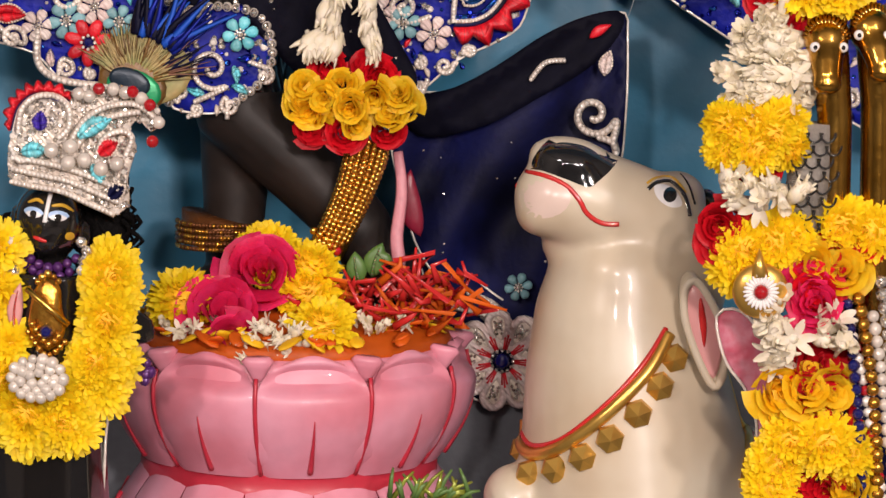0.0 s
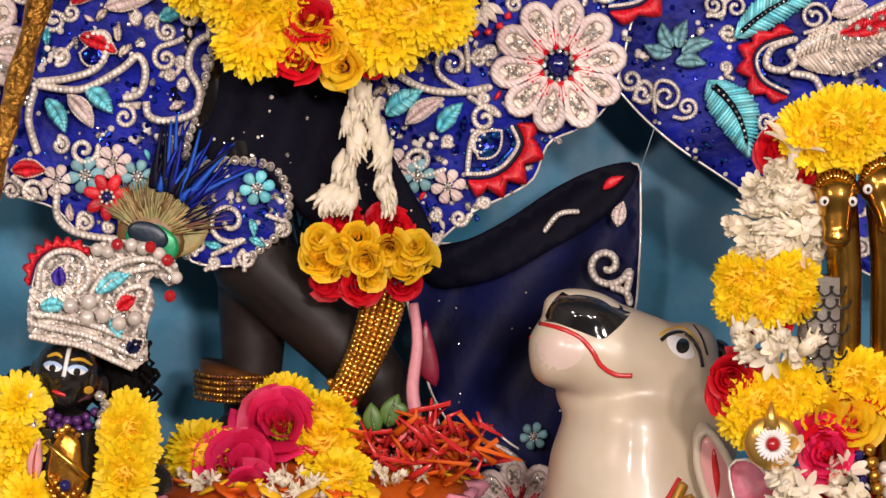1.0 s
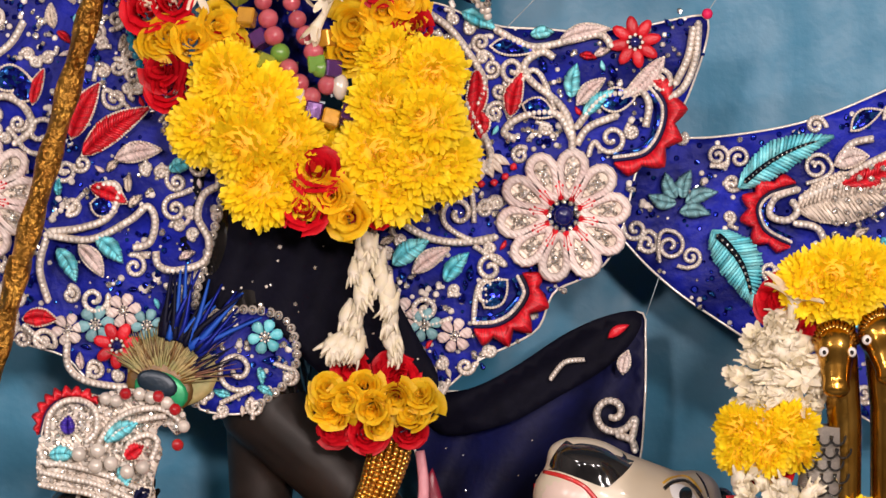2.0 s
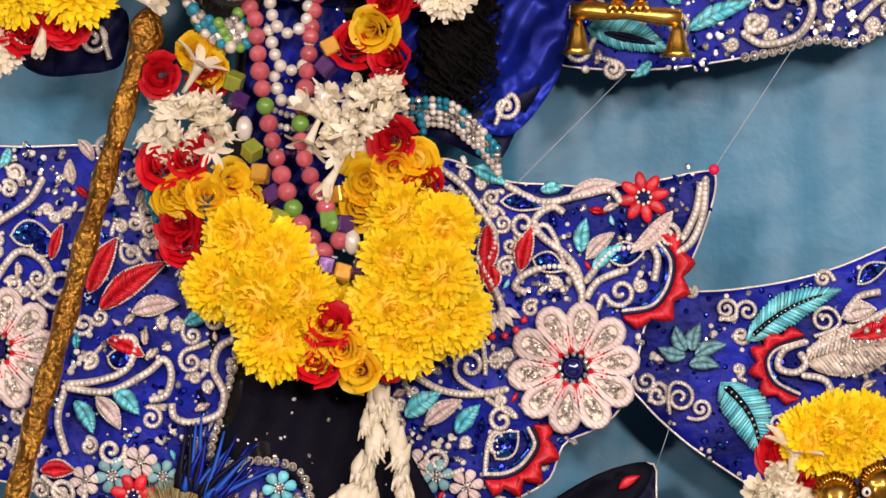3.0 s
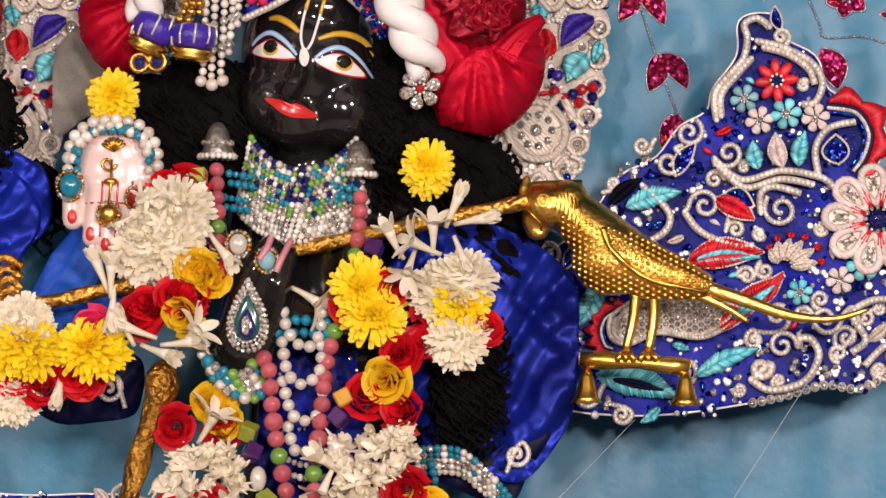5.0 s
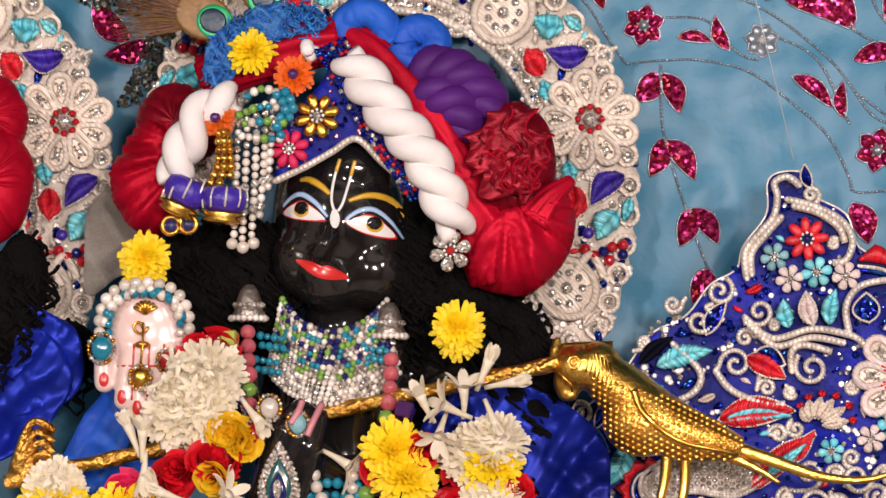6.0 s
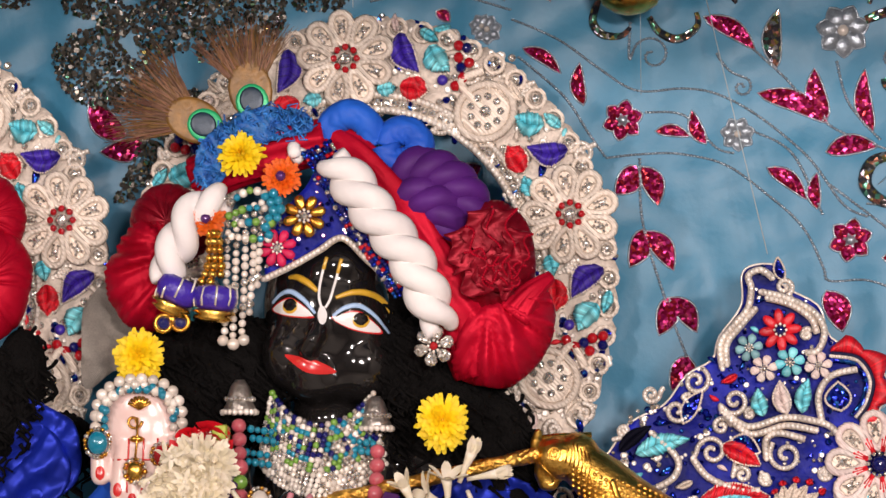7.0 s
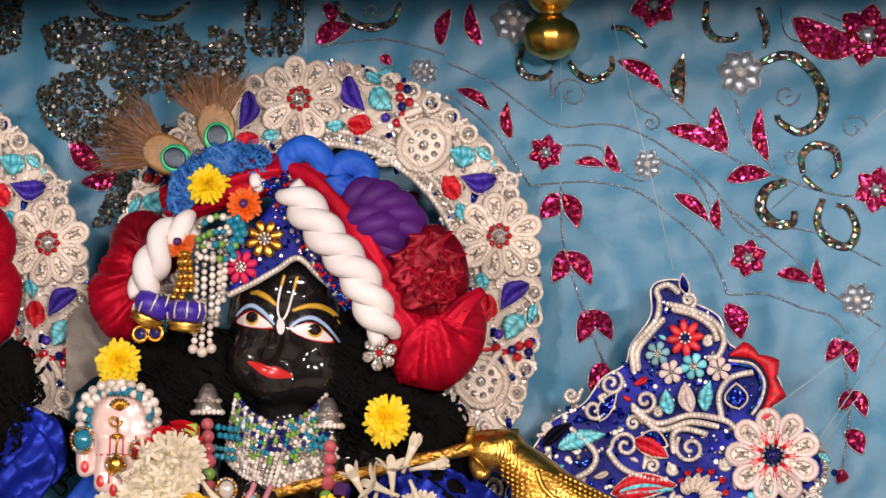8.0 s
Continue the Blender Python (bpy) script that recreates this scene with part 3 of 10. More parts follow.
def stones(poly, y, relief, count, r, parent, mats, seed, name="crystal_scatter"):
    """Small stones sewn over a panel."""
    rng, g = random.Random(seed), Geo()
    xs, zs = [p[0] for p in poly], [p[1] for p in poly]
    done = 0
    while done < count:
        x, z = rng.uniform(min(xs), max(xs)), rng.uniform(min(zs), max(zs))
        if inside((x, z), poly):
            g.gem((x, y - relief(x, z) - 0.0005, z), r * rng.uniform(0.5, 1.3), rng.randrange(len(mats)))
            done += 1
    ob = part(name, g, mats, parent, smooth=False)
    return tagged(ob, kind="stuff")


# ---- flowers: unit meshes facing +z, shared by all that look alike ----
def petal_fan(g, layers, rng, slot=0, frill=0.12):
    for n, lean, reach, width in layers:
        for k in range(n):
            a = 2 * math.pi * (k + rng.uniform(-.35, .35)) / n
            e = math.radians(lean + rng.uniform(-9, 9))
            out, up = Vector((math.cos(a), math.sin(a), 0)), Vector((0, 0, 1))
            side = Vector((-math.sin(a), math.cos(a), 0))
            d = out * math.cos(e) + up * math.sin(e)
            q = up * math.cos(e) - out * math.sin(e)
            ln = reach * rng.uniform(0.88, 1.08)
            w = width * rng.uniform(0.8, 1.2)
            j = [rng.uniform(-frill, frill) for _ in range(3)]
            base = d * ln * 0.25
            vs = [base - side * w * 0.25, base + side * w * 0.25,
                  d * ln * 0.75 - side * w * 0.55 + q * 0.05, d * ln * 0.75 + side * w * 0.55 + q * 0.05,
                  d * ln * (1 + j[0]) - side * w * 0.45 + q * (0.02 + j[1]), d * ln * (1.05 + j[1]) + q * j[0] * 0.8, d * ln * (1 + j[2]) + side * w * 0.45 + q * (0.02 + j[0])]
            g.add([p + Vector((0, 0, -0.15)) for p in vs], [(0, 1, 3, 2), (2, 3, 5), (2, 5, 4), (3, 6, 5)], slot)


def marigold_mesh(seed):
    """A dense ball of short ruffled petals."""
    g, rng = Geo(), random.Random(seed)
    # inner ball in the shade colour, showing between the petals
    g.ball((0, 0, -0.12), (0.80, 0.80, 0.76), 14, 10, 1)
    petal_fan(g, [(38, -28, .95, .15), (42, -14, 1.0, .15), (44, -2, 1.01, .15), (44, 9, 1.02, .15), (42, 20, 1.02, .15), (38, 31, 1.01, .15), (34, 42, 1.0, .15), (28, 53, .98, .15), (21, 64, .97, .15), (14, 75, .96, .14), (7, 85, .95, .14)], rng, 0, 0.06)
    return g.mesh("marigold", [MARIGOLD, MARISHADE], True)


def daisy_mesh(seed, material):
    g, rng = Geo(), random.Random(seed)
    g.ball((0, 0, -0.2), (0.45, 0.45, 0.25), 10, 6)
    petal_fan(g, [(24, -6, 1.0, .19), (24, 8, .97, .19), (22, 24, .88, .18), (18, 40, .78, .17), (13, 56, .68, .15), (8, 74, .60, .13)], rng, 0, 0.05)
    return g.mesh("chrysanthemum", [material], True)


def rose_mesh(seed, material):
    """Cupped petals wound tightly round a bud, the outer ones rolled back."""
    g, rng = Geo(), random.Random(seed)
    turn = 0.0
    for k in range(17):
        s = k / 16
        turn += 2.25 + rng.uniform(-.45, .45)
        rad = 0.07 + 0.66 * s
        span = 2.5 - 0.8 * s
        h = 0.55 - 0.42 * s * s
        vs, nu, nv = [], 7, 5
        tilt, push, wave = rng.uniform(-.16, .10), rng.uniform(-.09, .14), rng.uniform(0, 6.28)
        for i in range(nu):
            u = i / (nu - 1) - 0.5
            a = turn + u * span
            for j in range(nv):
                v = j / (nv - 1)
                edge = 1 - 0.30 * (2 * u) ** 2
                flare = rad * (0.72 + 0.28 * v) + (0.03 + 0.13 * s) * v ** 4 + push * v * v + rng.uniform(-.03, .03) * v
                lip = -0.09 * s * v ** 6
                vs.append((flare * math.cos(a), flare * math.sin(a), -0.35 + (h + 0.35) * (v ** 0.8) * edge + lip + tilt * v + (0.025 + 0.05 * s) * math.sin(5 * a + wave) * v * v))
        g.add(vs, [(i * nv + j, i * nv + j + 1, (i + 1) * nv + j + 1, (i + 1) * nv + j) for i in range(nu - 1) for j in range(nv - 1)])
    return g.mesh("rose", [material], True)


def tuberose_mesh(seed, flare=1.0):
    """A waxy white floret: a slim tube along +z with six petals at its end."""
    g, rng = Geo(), random.Random(seed)
    bend = rng.uniform(-.15, .15)
    line = [(bend * s * s, 0, -0.45 + 0.95 * s) for s in [i / 5 for i in range(6)]]
    g.tube(line, lambda s: 0.07 + 0.10 * s ** 2, 7)
    for k in range(6):
        a = 2 * math.pi * k / 6 + rng.uniform(-.2, .2)
        o = Vector((math.cos(a), math.sin(a), 0))
        sd = Vector((-math.sin(a), math.cos(a), 0))
        b = Vector((bend, 0, 0.42))
        f = flare * rng.uniform(0.85, 1.1)
        vs = []
        for j in range(6):
            q = j / 5
            w = 0.155 * math.sin(math.pi * (0.16 + 0.80 * q)) ** 0.8
            mid = b + o * (0.10 + 0.68 * f * q) + Vector((0, 0, 0.52 * q - 0.24 * f * q * q))
            vs += [mid - sd * w + Vector((0, 0, 0.05)), mid, mid + sd * w + Vector((0, 0, 0.05))]
        g.add(vs, [(3 * j + i, 3 * j + i + 1, 3 * j + i + 4, 3 * j + i + 3) for j in range(5) for i in range(2)])
    return g.mesh("tuberose", [WHITEPETAL], True)


def bud_mesh(seed):
    """A closed tuberose bud: a smooth swelling spindle with parting tips."""
    g, rng = Geo(), random.Random(seed)
    bend = rng.uniform(-.22, .22)
    g.tube([(bend * q * q, 0, -0.5 + 1.1 * q) for q in [i / 8 for i in range(9)]], lambda q: 0.08 + 0.20 * math.sin(math.pi * q ** 1.3) ** 1.2, 9)
    for k in range(4):
        a = 2 * math.pi * k / 4 + rng.uniform(-.3, .3)
        o = Vector((math.cos(a), math.sin(a), 0))
        f = rng.uniform(0.10, 0.34)
        g.tube([Vector((bend * 0.6, 0, 0.20)) + o * 0.10, Vector((bend, 0, 0.48)) + o * (0.13 + 0.4 * f), Vector((bend * 1.2, 0, 0.74)) + o * (0.05 + f)], lambda q: 0.15 * (1 - 0.75 * q), 6, 0, 0.6)
    return g.mesh("tuberose_bud", [WHITEPETAL], True)


def pompon_mesh(seed):
    g, rng = Geo(), random.Random(seed)
    g.ball((0, 0, -0.12), (0.78, 0.78, 0.70), 12, 8)
    petal_fan(g, [(32, -26, .95, .17), (36, -10, 1.0, .17), (36, 6, 1.02, .17), (33, 20, 1.01, .17), (29, 34, .99, .17), (24, 48, .97, .16), (17, 62, .95, .16), (9, 78, .93, .15)], rng, 0, 0.06)
    return g.mesh("white_chrysanthemum", [WHITEPETAL], True)


KINDS = {
    "marigold": [marigold_mesh(s) for s in (1, 2, 3)],
    "chrysanthemum": [daisy_mesh(s, MARIGOLD) for s in (4, 5)],
    "white_chrysanthemum": [pompon_mesh(s) for s in (14, 15)],
    "tuberose_bud": [bud_mesh(s) for s in (31, 32, 33)],
    "saffron_chrysanthemum": [daisy_mesh(s, SAFFRON) for s in (24, 25)],
    "orange_flower": [daisy_mesh(s, ORANGE) for s in (6, 7)],
    "red_rose": [rose_mesh(s, ROSERED) for s in (1, 2, 3)],
    "pink_rose": [rose_mesh(s, ROSEPINK) for s in (4, 5)],
    "yellow_rose": [rose_mesh(s, SAFFRON) for s in (6, 7, 8)],
    "tuberose": [tuberose_mesh(s, f) for s, f in ((1, 0.4), (2, 0.8), (3, 0.22), (4, 1.0), (5, 0.12))],
}
flower_dice = random.Random(77)


def flower(kind, at, size, parent, aim=(0, -1, 0), loose=0.35):
    """One bloom facing aim, loosely turned."""
    rng = flower_dice
    me = rng.choice(KINDS[kind])
    d = Vector(aim).normalized() + Vector((rng.uniform(-1, 1), rng.uniform(-.4, .4), rng.uniform(-1, 1))) * loose
    q = d.to_track_quat("Z", "Y").to_matrix().to_4x4() @ Matrix.Rotation(rng.uniform(0, 6.28), 4, "Z")
    ob = new(kind, me)
    ob.matrix_basis = Matrix.Translation(at) @ q @ Matrix.Scale(size * rng.uniform(0.93, 1.07), 4)
    return under(ob, parent)


def spray(at, size, count, parent, aim=(0, -1, 0), spread=0.03, fan=0.9):
    """A bunch of tuberose florets pointing about aim."""
    rng = flower_dice
    for _ in range(count):
        o = Vector((rng.uniform(-1, 1), rng.uniform(-.5, .5), rng.uniform(-1, 1))) * spread
        d = Vector(aim).normalized() + Vector((rng.uniform(-1, 1), rng.uniform(-.3, .5), rng.uniform(-1, 1))) * fan
        flower(rng.choice(("tuberose", "tuberose_bud", "tuberose_bud")), Vector(at) + o, size, parent, d, 0.1)


def strand(pts, r, parent, materials, name="bead", gap=1.9, seed=1, shape=None):
    """A threaded row of beads, each its own part, on a string."""
    rng = random.Random(seed)
    line = curve(pts, 8)
    g = Geo()
    g.tube(line, r * 0.15, 5)
    part("thread", g, [STRING], parent)
    meshes = []
    for m in materials:
        b = Geo()
        b.ball((0, 0, 0), shape or (r, r, r), 12, 8)
        meshes.append(b.mesh(name, [m]))
    for i, p in enumerate(even(line, r * gap)):
        ob = new(name, meshes[i % len(meshes)] if len(meshes) > 1 else meshes[0])
        ob.matrix_basis = Matrix.Translation(p) @ Euler((rng.random(), rng.random(), rng.random())).to_matrix().to_4x4() @ Matrix.Scale(rng.uniform(.92, 1.06), 4)
        under(ob, parent)


def seed_beads(lines, r, parent, mats, name="bead_band", gap=1.8, seed=3):
    """Rows of tiny beads, too small to pick apart, in one mesh."""
    rng, g = random.Random(seed), Geo()
    for pts in lines:
        for p in even(curve(pts, 8), r * gap):
            g.ball(p, r * rng.uniform(.85, 1.15), 7, 5, rng.randrange(len(mats)))
    return tagged(part(name, g, mats, parent), kind="stuff")


def box_bead(at, s, parent, material, seed):
    rng, g = random.Random(seed), Geo()
    c = 0.82
    vs = []
    for sx in (-1, 1):
        for sy in (-1, 1):
            for sz in (-1, 1):
                vs += [(sx, sy * c, sz * c), (sx * c, sy, sz * c), (sx * c, sy * c, sz)]
    bm = bmesh.new()
    for p in vs:
        bm.verts.new(Vector(p) * s)
    bmesh.ops.convex_hull(bm, input=bm.verts)
    me = bpy.data.meshes.new("cube_bead")
    bm.to_mesh(me)
    bm.free()
    me.materials.append(material)
    ob = new("cube_bead", me)
    ob.matrix_basis = Matrix.Translation(at) @ Euler((rng.uniform(-.6, .6), rng.uniform(-.7, .7), rng.uniform(-.6, .6))).to_matrix().to_4x4()
    return under(ob, parent)


# ---- the hall round the altar ----
def slab(name, lo, hi, material, label, category, kind="structure", bevel=0.0):
    bm = bmesh.new()
    bmesh.ops.create_cube(bm, size=1)
    for v in bm.verts:
        v.co = Vector([(a + b) / 2 + c * (b - a) for a, b, c in zip(lo, hi, v.co)])
    if bevel:
        bmesh.ops.bevel(bm, geom=bm.edges, offset=bevel, segments=2, affect="EDGES")
    me = bpy.data.meshes.new(name)
    bm.to_mesh(me)
    bm.free()
    me.materials.append(material)
    return tagged(new(name, me), label, category, "", kind)


slab("floor", (-2.8, -5.8, -0.1), (2.8, 0.6, 0), WALLPAINT, "pale plain hall floor", "floor")
slab("ceiling", (-2.8, -5.8, 3.4), (2.8, 0.6, 3.5), WALLPAINT, "pale plain hall ceiling", "ceiling")
slab("wall_back", (-2.8, 0.5, 0), (2.8, 0.6, 3.4), WALLPAINT, "pale plain wall behind the curtain", "wall")
slab("wall_front", (-2.8, -5.8, 0), (2.8, -5.7, 3.4), WALLPAINT, "pale plain hall wall", "wall")
slab("wall_west", (-2.8, -5.7, 0), (-2.7, 0.5, 3.4), WALLPAINT, "pale plain hall wall", "wall")
slab("wall_east", (2.7, -5.7, 0), (2.8, 0.5, 3.4), WALLPAINT, "pale plain hall wall", "wall")
# unseen board and front strip, added to shade the curtain's top
slab("canopy", (-1.6, -0.55, 2.62), (1.6, 0.5, 2.70), CURTAIN, "unseen blue board added above the altar to shade the curtain", "canopy")
slab("valance", (-1.6, -0.60, 2.478), (1.6, -0.56, 2.70), CURTAIN, "unseen blue strip added along the board edge to deepen the shade", "valance", "structure", 0.006)
ALTAR = 0.80
slab("altar", (-1.3, -0.75, 0), (1.3, 0.12, ALTAR), TABLECLOTH, "grey altar table under the figures", "altar", "", 0.01)
slab("altar_step", (-1.3, 0.124, 0), (1.3, 0.22, 0.985), TABLECLOTH, "grey raised step at the back of the altar", "step", "", 0.01)


# ---- curtain: plain folds below, wrinkled satin above ----
def curtain_y(x, z):
    low = max(0.0, min(1.0, (2.05 - z) / 0.35))
    folds = 0.009 * math.sin(x * 22 + 1.6 * math.sin(x * 7)) + 0.004 * noise.noise(Vector((x * 26, z * 0.8, 3.0)))
    wr = 0.012 * noise.noise(Vector((x * 4.5, z * 2.2, 0.3))) + 0.006 * noise.noise(Vector((x * 11 + z * 7, z * 9 - x * 4, 5)))
    wr += 0.005 * noise.noise(Vector((x * 22 - z * 13, z * 20, 9)))
    wr += 0.014 * (0.4 - abs(noise.noise(Vector((x * 8 + 0.6 * z, z * 1.5, 2.0))))) + 0.008 * (0.4 - abs(noise.noise(Vector((x * 15 - z * 3, z * 4 + x * 5, 12.0)))))
    return 0.262 + low * folds + wr * (1 - 0.6 * low)


def make_curtain():
    g, nx, nz = Geo(), 220, 260
    vs = []
    for j in range(nz + 1):
        for i in range(nx + 1):
            x, z = -1.25 + 2.5 * i / nx, 0.75 + 2.4 * j / nz
            vs.append((x, curtain_y(x, z), z))
    g.add(vs, [(j * (nx + 1) + i, j * (nx + 1) + i + 1, (j + 1) * (nx + 1) + i + 1, (j + 1) * (nx + 1) + i) for j in range(nz) for i in range(nx)])
    root = thing("curtain", "sky-blue satin backdrop curtain with sequin embroidery", "curtain", (0, 0.262, 0.75))
    part("cloth", g, [CURTAIN], root)
    return root


curtain = make_curtain()


def on_curtain(pts, gap=0.003):
    return [Vector((p[0], curtain_y(p[0], p[1]) - gap, p[1])) for p in pts]


# ---- fused solid shapes for statues ----
def fuse(geo, voxel, rounds=4):
    """One closed skin round overlapping solids: vertices and faces."""
    ob = new("fusing", geo.mesh("fusing", []))
    mod = ob.modifiers.new("skin", "REMESH")
    mod.mode, mod.voxel_size = "VOXEL", voxel
    sm = ob.modifiers.new("soft", "SMOOTH")
    sm.factor, sm.iterations = 0.6, rounds
    deps = bpy.context.evaluated_depsgraph_get()
    me = bpy.data.meshes.new_from_object(ob.evaluated_get(deps))
    vs, fs = [v.co.copy() for v in me.vertices], [tuple(p.vertices) for p in me.polygons]
    bpy.data.objects.remove(ob)
    bpy.data.meshes.remove(me)
    return vs, fs


def skin_of(vs, fs):
    from mathutils.bvhtree import BVHTree
    tree = BVHTree.FromPolygons(vs, fs)
    middle = sum(v.y for v in vs) / len(vs)

    def at(x, z, gap=0.0):
        hit = tree.ray_cast(Vector((x, -2.0, z)), Vector((0, 1, 0)))[0]
        if hit is None:
            hit = tree.find_nearest(Vector((x, middle, z)))[0]
        return Vector((hit.x, hit.y - gap, hit.z))
    return at


def lay(g, skin, outline, slot, gap=0.0012, rings=3):
    """A painted patch that follows a skin."""
    n = len(outline)
    cx, cz = sum(p[0] for p in outline) / n, sum(p[1] for p in outline) / n
    vs = []
    for k in range(rings):
        s = 1 - k / rings
        vs += [skin(cx + (x - cx) * s, cz + (z - cz) * s, gap if k else 0.6 * gap) for x, z in outline]
    vs.append(skin(cx, cz, gap))
    fs = [(k * n + i, k * n + (i + 1) % n, (k + 1) * n + (i + 1) % n, (k + 1) * n + i) for k in range(rings - 1) for i in range(n)]
    fs += [((rings - 1) * n + i, (rings - 1) * n + (i + 1) % n, rings * n) for i in range(n)]
    g.add(vs, fs, slot)


def stroke(g, skin, pts, r, slot, flat=0.5):
    line = [skin(p.x, p.y, 0.0005) for p in curve(pts, 6)]
    g.tube(line, (lambda s: r * (0.35 + 0.65 * math.sin(math.pi * min(1, max(0, 0.08 + 0.84 * s))))) if not callable(r) else r, 6, slot, flat)


def oval(c, rx, rz, turn=0.0, n=18, pointed=0.0):
    out = []
    for i in range(n):
        a = 2 * math.pi * i / n
        x, z = rx * math.cos(a), rz * math.sin(a) * (1 - pointed * math.cos(a) ** 4)
        out.append((c[0] + x * math.cos(turn) - z * math.sin(turn), c[1] + x * math.sin(turn) + z * math.cos(turn)))
    return out


def xz(p):
    return (p[0], p[2])


# ---- the standing black stone figure: one mesh with its paint ----
def make_statue():
    g = Geo()
    tilt = Matrix.Rotation(radians(-9), 3, "Y").to_3x3()
    head = Vector((-0.080, 0.075, 2.108))
    g.ball(head, (0.078, 0.078, 0.098), 32, 22, 0, tilt)
    g.ball((-0.095, 0.030, 2.035), (0.034, 0.03, 0.026), 16, 10)
    g.ball((-0.115, 0.040, 2.065), (0.042, 0.036, 0.044), 16, 10)
    g.ball((-0.051, 0.040, 2.054), (0.044, 0.036, 0.044), 16, 10)
    g.ball((-0.072, 0.045, 2.159), (0.055, 0.045, 0.04), 16, 10)
    g.tube([(-0.083, 0.006, 2.112), (-0.089, -0.008, 2.086), (-0.097, -0.012, 2.072)], lambda s: 0.006 + 0.005 * s, 10)
    g.ball((-0.100, -0.006, 2.067), (0.012, 0.010, 0.008), 12, 8)
    g.ball((-0.099, 0.004, 2.051), (0.022, 0.009, 0.008), 14, 8)
    g.ball((-0.100, 0.004, 2.042), (0.018, 0.009, 0.007), 14, 8)
    g.tube([(-0.082, 0.080, 2.022), (-0.085, 0.080, 1.985), (-0.087, 0.070, 1.941)], 0.042, 18)
    g.tube([(-0.082, 0.090, 1.983), (-0.081, 0.090, 1.875), (-0.071, 0.090, 1.762), (-0.069, 0.090, 1.595)], lambda s: 0.10 - 0.015 * math.sin(3 * s), 22, 0, 0.7)
    # arms: the upper one to the palm, the lower one to the fist that holds the flute
    g.tube([(0.012, 0.080, 1.953), (0.085, 0.060, 1.875), (0.052, 0.030, 1.820), (-0.085, -0.010, 1.829), (-0.136, -0.030, 1.869)], lambda s: 0.040 - 0.010 * s, 14)
    g.tube([(-0.105, -0.050, 1.907), (-0.124, -0.062, 1.884), (-0.136, -0.058, 1.850), (-0.149, -0.040, 1.810), (-0.154, -0.020, 1.770)], lambda s: 0.016 + 0.012 * s, 14)
    g.tube([(-0.094, -0.045, 1.904), (-0.104, -0.058, 1.867), (-0.115, -0.050, 1.828), (-0.129, -0.030, 1.782)], lambda s: 0.013 + 0.010 * s, 14)
    g.tube([(-0.209, 0.080, 1.922), (-0.264, 0.050, 1.872), (-0.282, 0.010, 1.887)], 0.034, 14)
    # legs, crossed
    g.tube([(-0.073, 0.100, 1.519), (-0.082, 0.100, 1.366), (-0.094, 0.090, 1.229), (-0.097, 0.085, 1.149), (-0.099, 0.080, 1.046)], lambda s: 0.060 - 0.034 * s, 18)
    g.tube([(-0.148, 0.060, 1.445), (-0.088, 0.050, 1.222), (-0.024, 0.045, 1.166), (0.033, 0.040, 1.106), (0.062, 0.050, 1.042)], lambda s: 0.055 - 0.028 * s, 18)
    g.ball((-0.101, 0.030, 1.041), (0.045, 0.09, 0.03), 16, 10)
    g.ball((0.063, 0.030, 1.056), (0.035, 0.07, 0.03), 16, 10)
    vs, fs = fuse(g, 0.0045, 5)
    skin = skin_of(vs, fs)
    s = Geo()
    s.add(vs, fs, 0)
    leg_top = (-0.092, 0.100, 1.246)[2]
    s.m = [8 if sum(vs[i].z for i in f) / len(f) < leg_top else 0 for f in fs]
    # painted marks
    for white, lid, iris in (
            ([(-0.141, 2.113), (-0.131, 2.120), (-0.119, 2.122), (-0.104, 2.113), (-0.094, 2.103), (-0.118, 2.104), (-0.135, 2.108)], [(-0.142, 2.119), (-0.131, 2.128), (-0.119, 2.130), (-0.104, 2.120), (-0.092, 2.106)], (-0.1205, 2.1145)),
            ([(-0.073, 2.101), (-0.060, 2.106), (-0.045, 2.107), (-0.033, 2.099), (-0.023, 2.087), (-0.041, 2.087), (-0.059, 2.092)], [(-0.073, 2.103), (-0.060, 2.112), (-0.045, 2.114), (-0.029, 2.103), (-0.015, 2.085)], (-0.0435, 2.0985))):
        smooth_line = [tuple(p) for p in curve(white, 4, True)]
        mx, mz = sum(p[0] for p in smooth_line) / len(smooth_line), sum(p[1] for p in smooth_line) / len(smooth_line)
        lay(s, skin, [(mx + (x - mx) * 1.07, mz + (z - mz) * 1.16) for x, z in smooth_line], 4, 0.0008, 4)
        lay(s, skin, smooth_line, 2, 0.0014, 4)
        lay(s, skin, oval(iris, 0.0092, 0.0084, 0, 18), 1, 0.0021)
        lay(s, skin, oval((iris[0], iris[1] + 0.0012), 0.0078, 0.0074, 0, 16), 0, 0.0028)
        stroke(s, skin, lid, 0.0032, 3)
        stroke(s, skin, [(x, z - 0.0036) for x, z in lid], 0.0018, 0)
    stroke(s, skin, [(-0.123, 2.146), (-0.113, 2.146), (-0.100, 2.139), (-0.090, 2.130)], 0.0040, 1)
    stroke(s, skin, [(-0.070, 2.123), (-0.051, 2.129), (-0.033, 2.127), (-0.019, 2.117), (-0.011, 2.100)], 0.0040, 1)
    for line in ([(-0.080, 2.167), (-0.086, 2.145), (-0.088, 2.125), (-0.085, 2.112)], [(-0.064, 2.165), (-0.071, 2.139), (-0.076, 2.121), (-0.081, 2.112)]):
        stroke(s, skin, line, lambda q: 0.0016, 2)
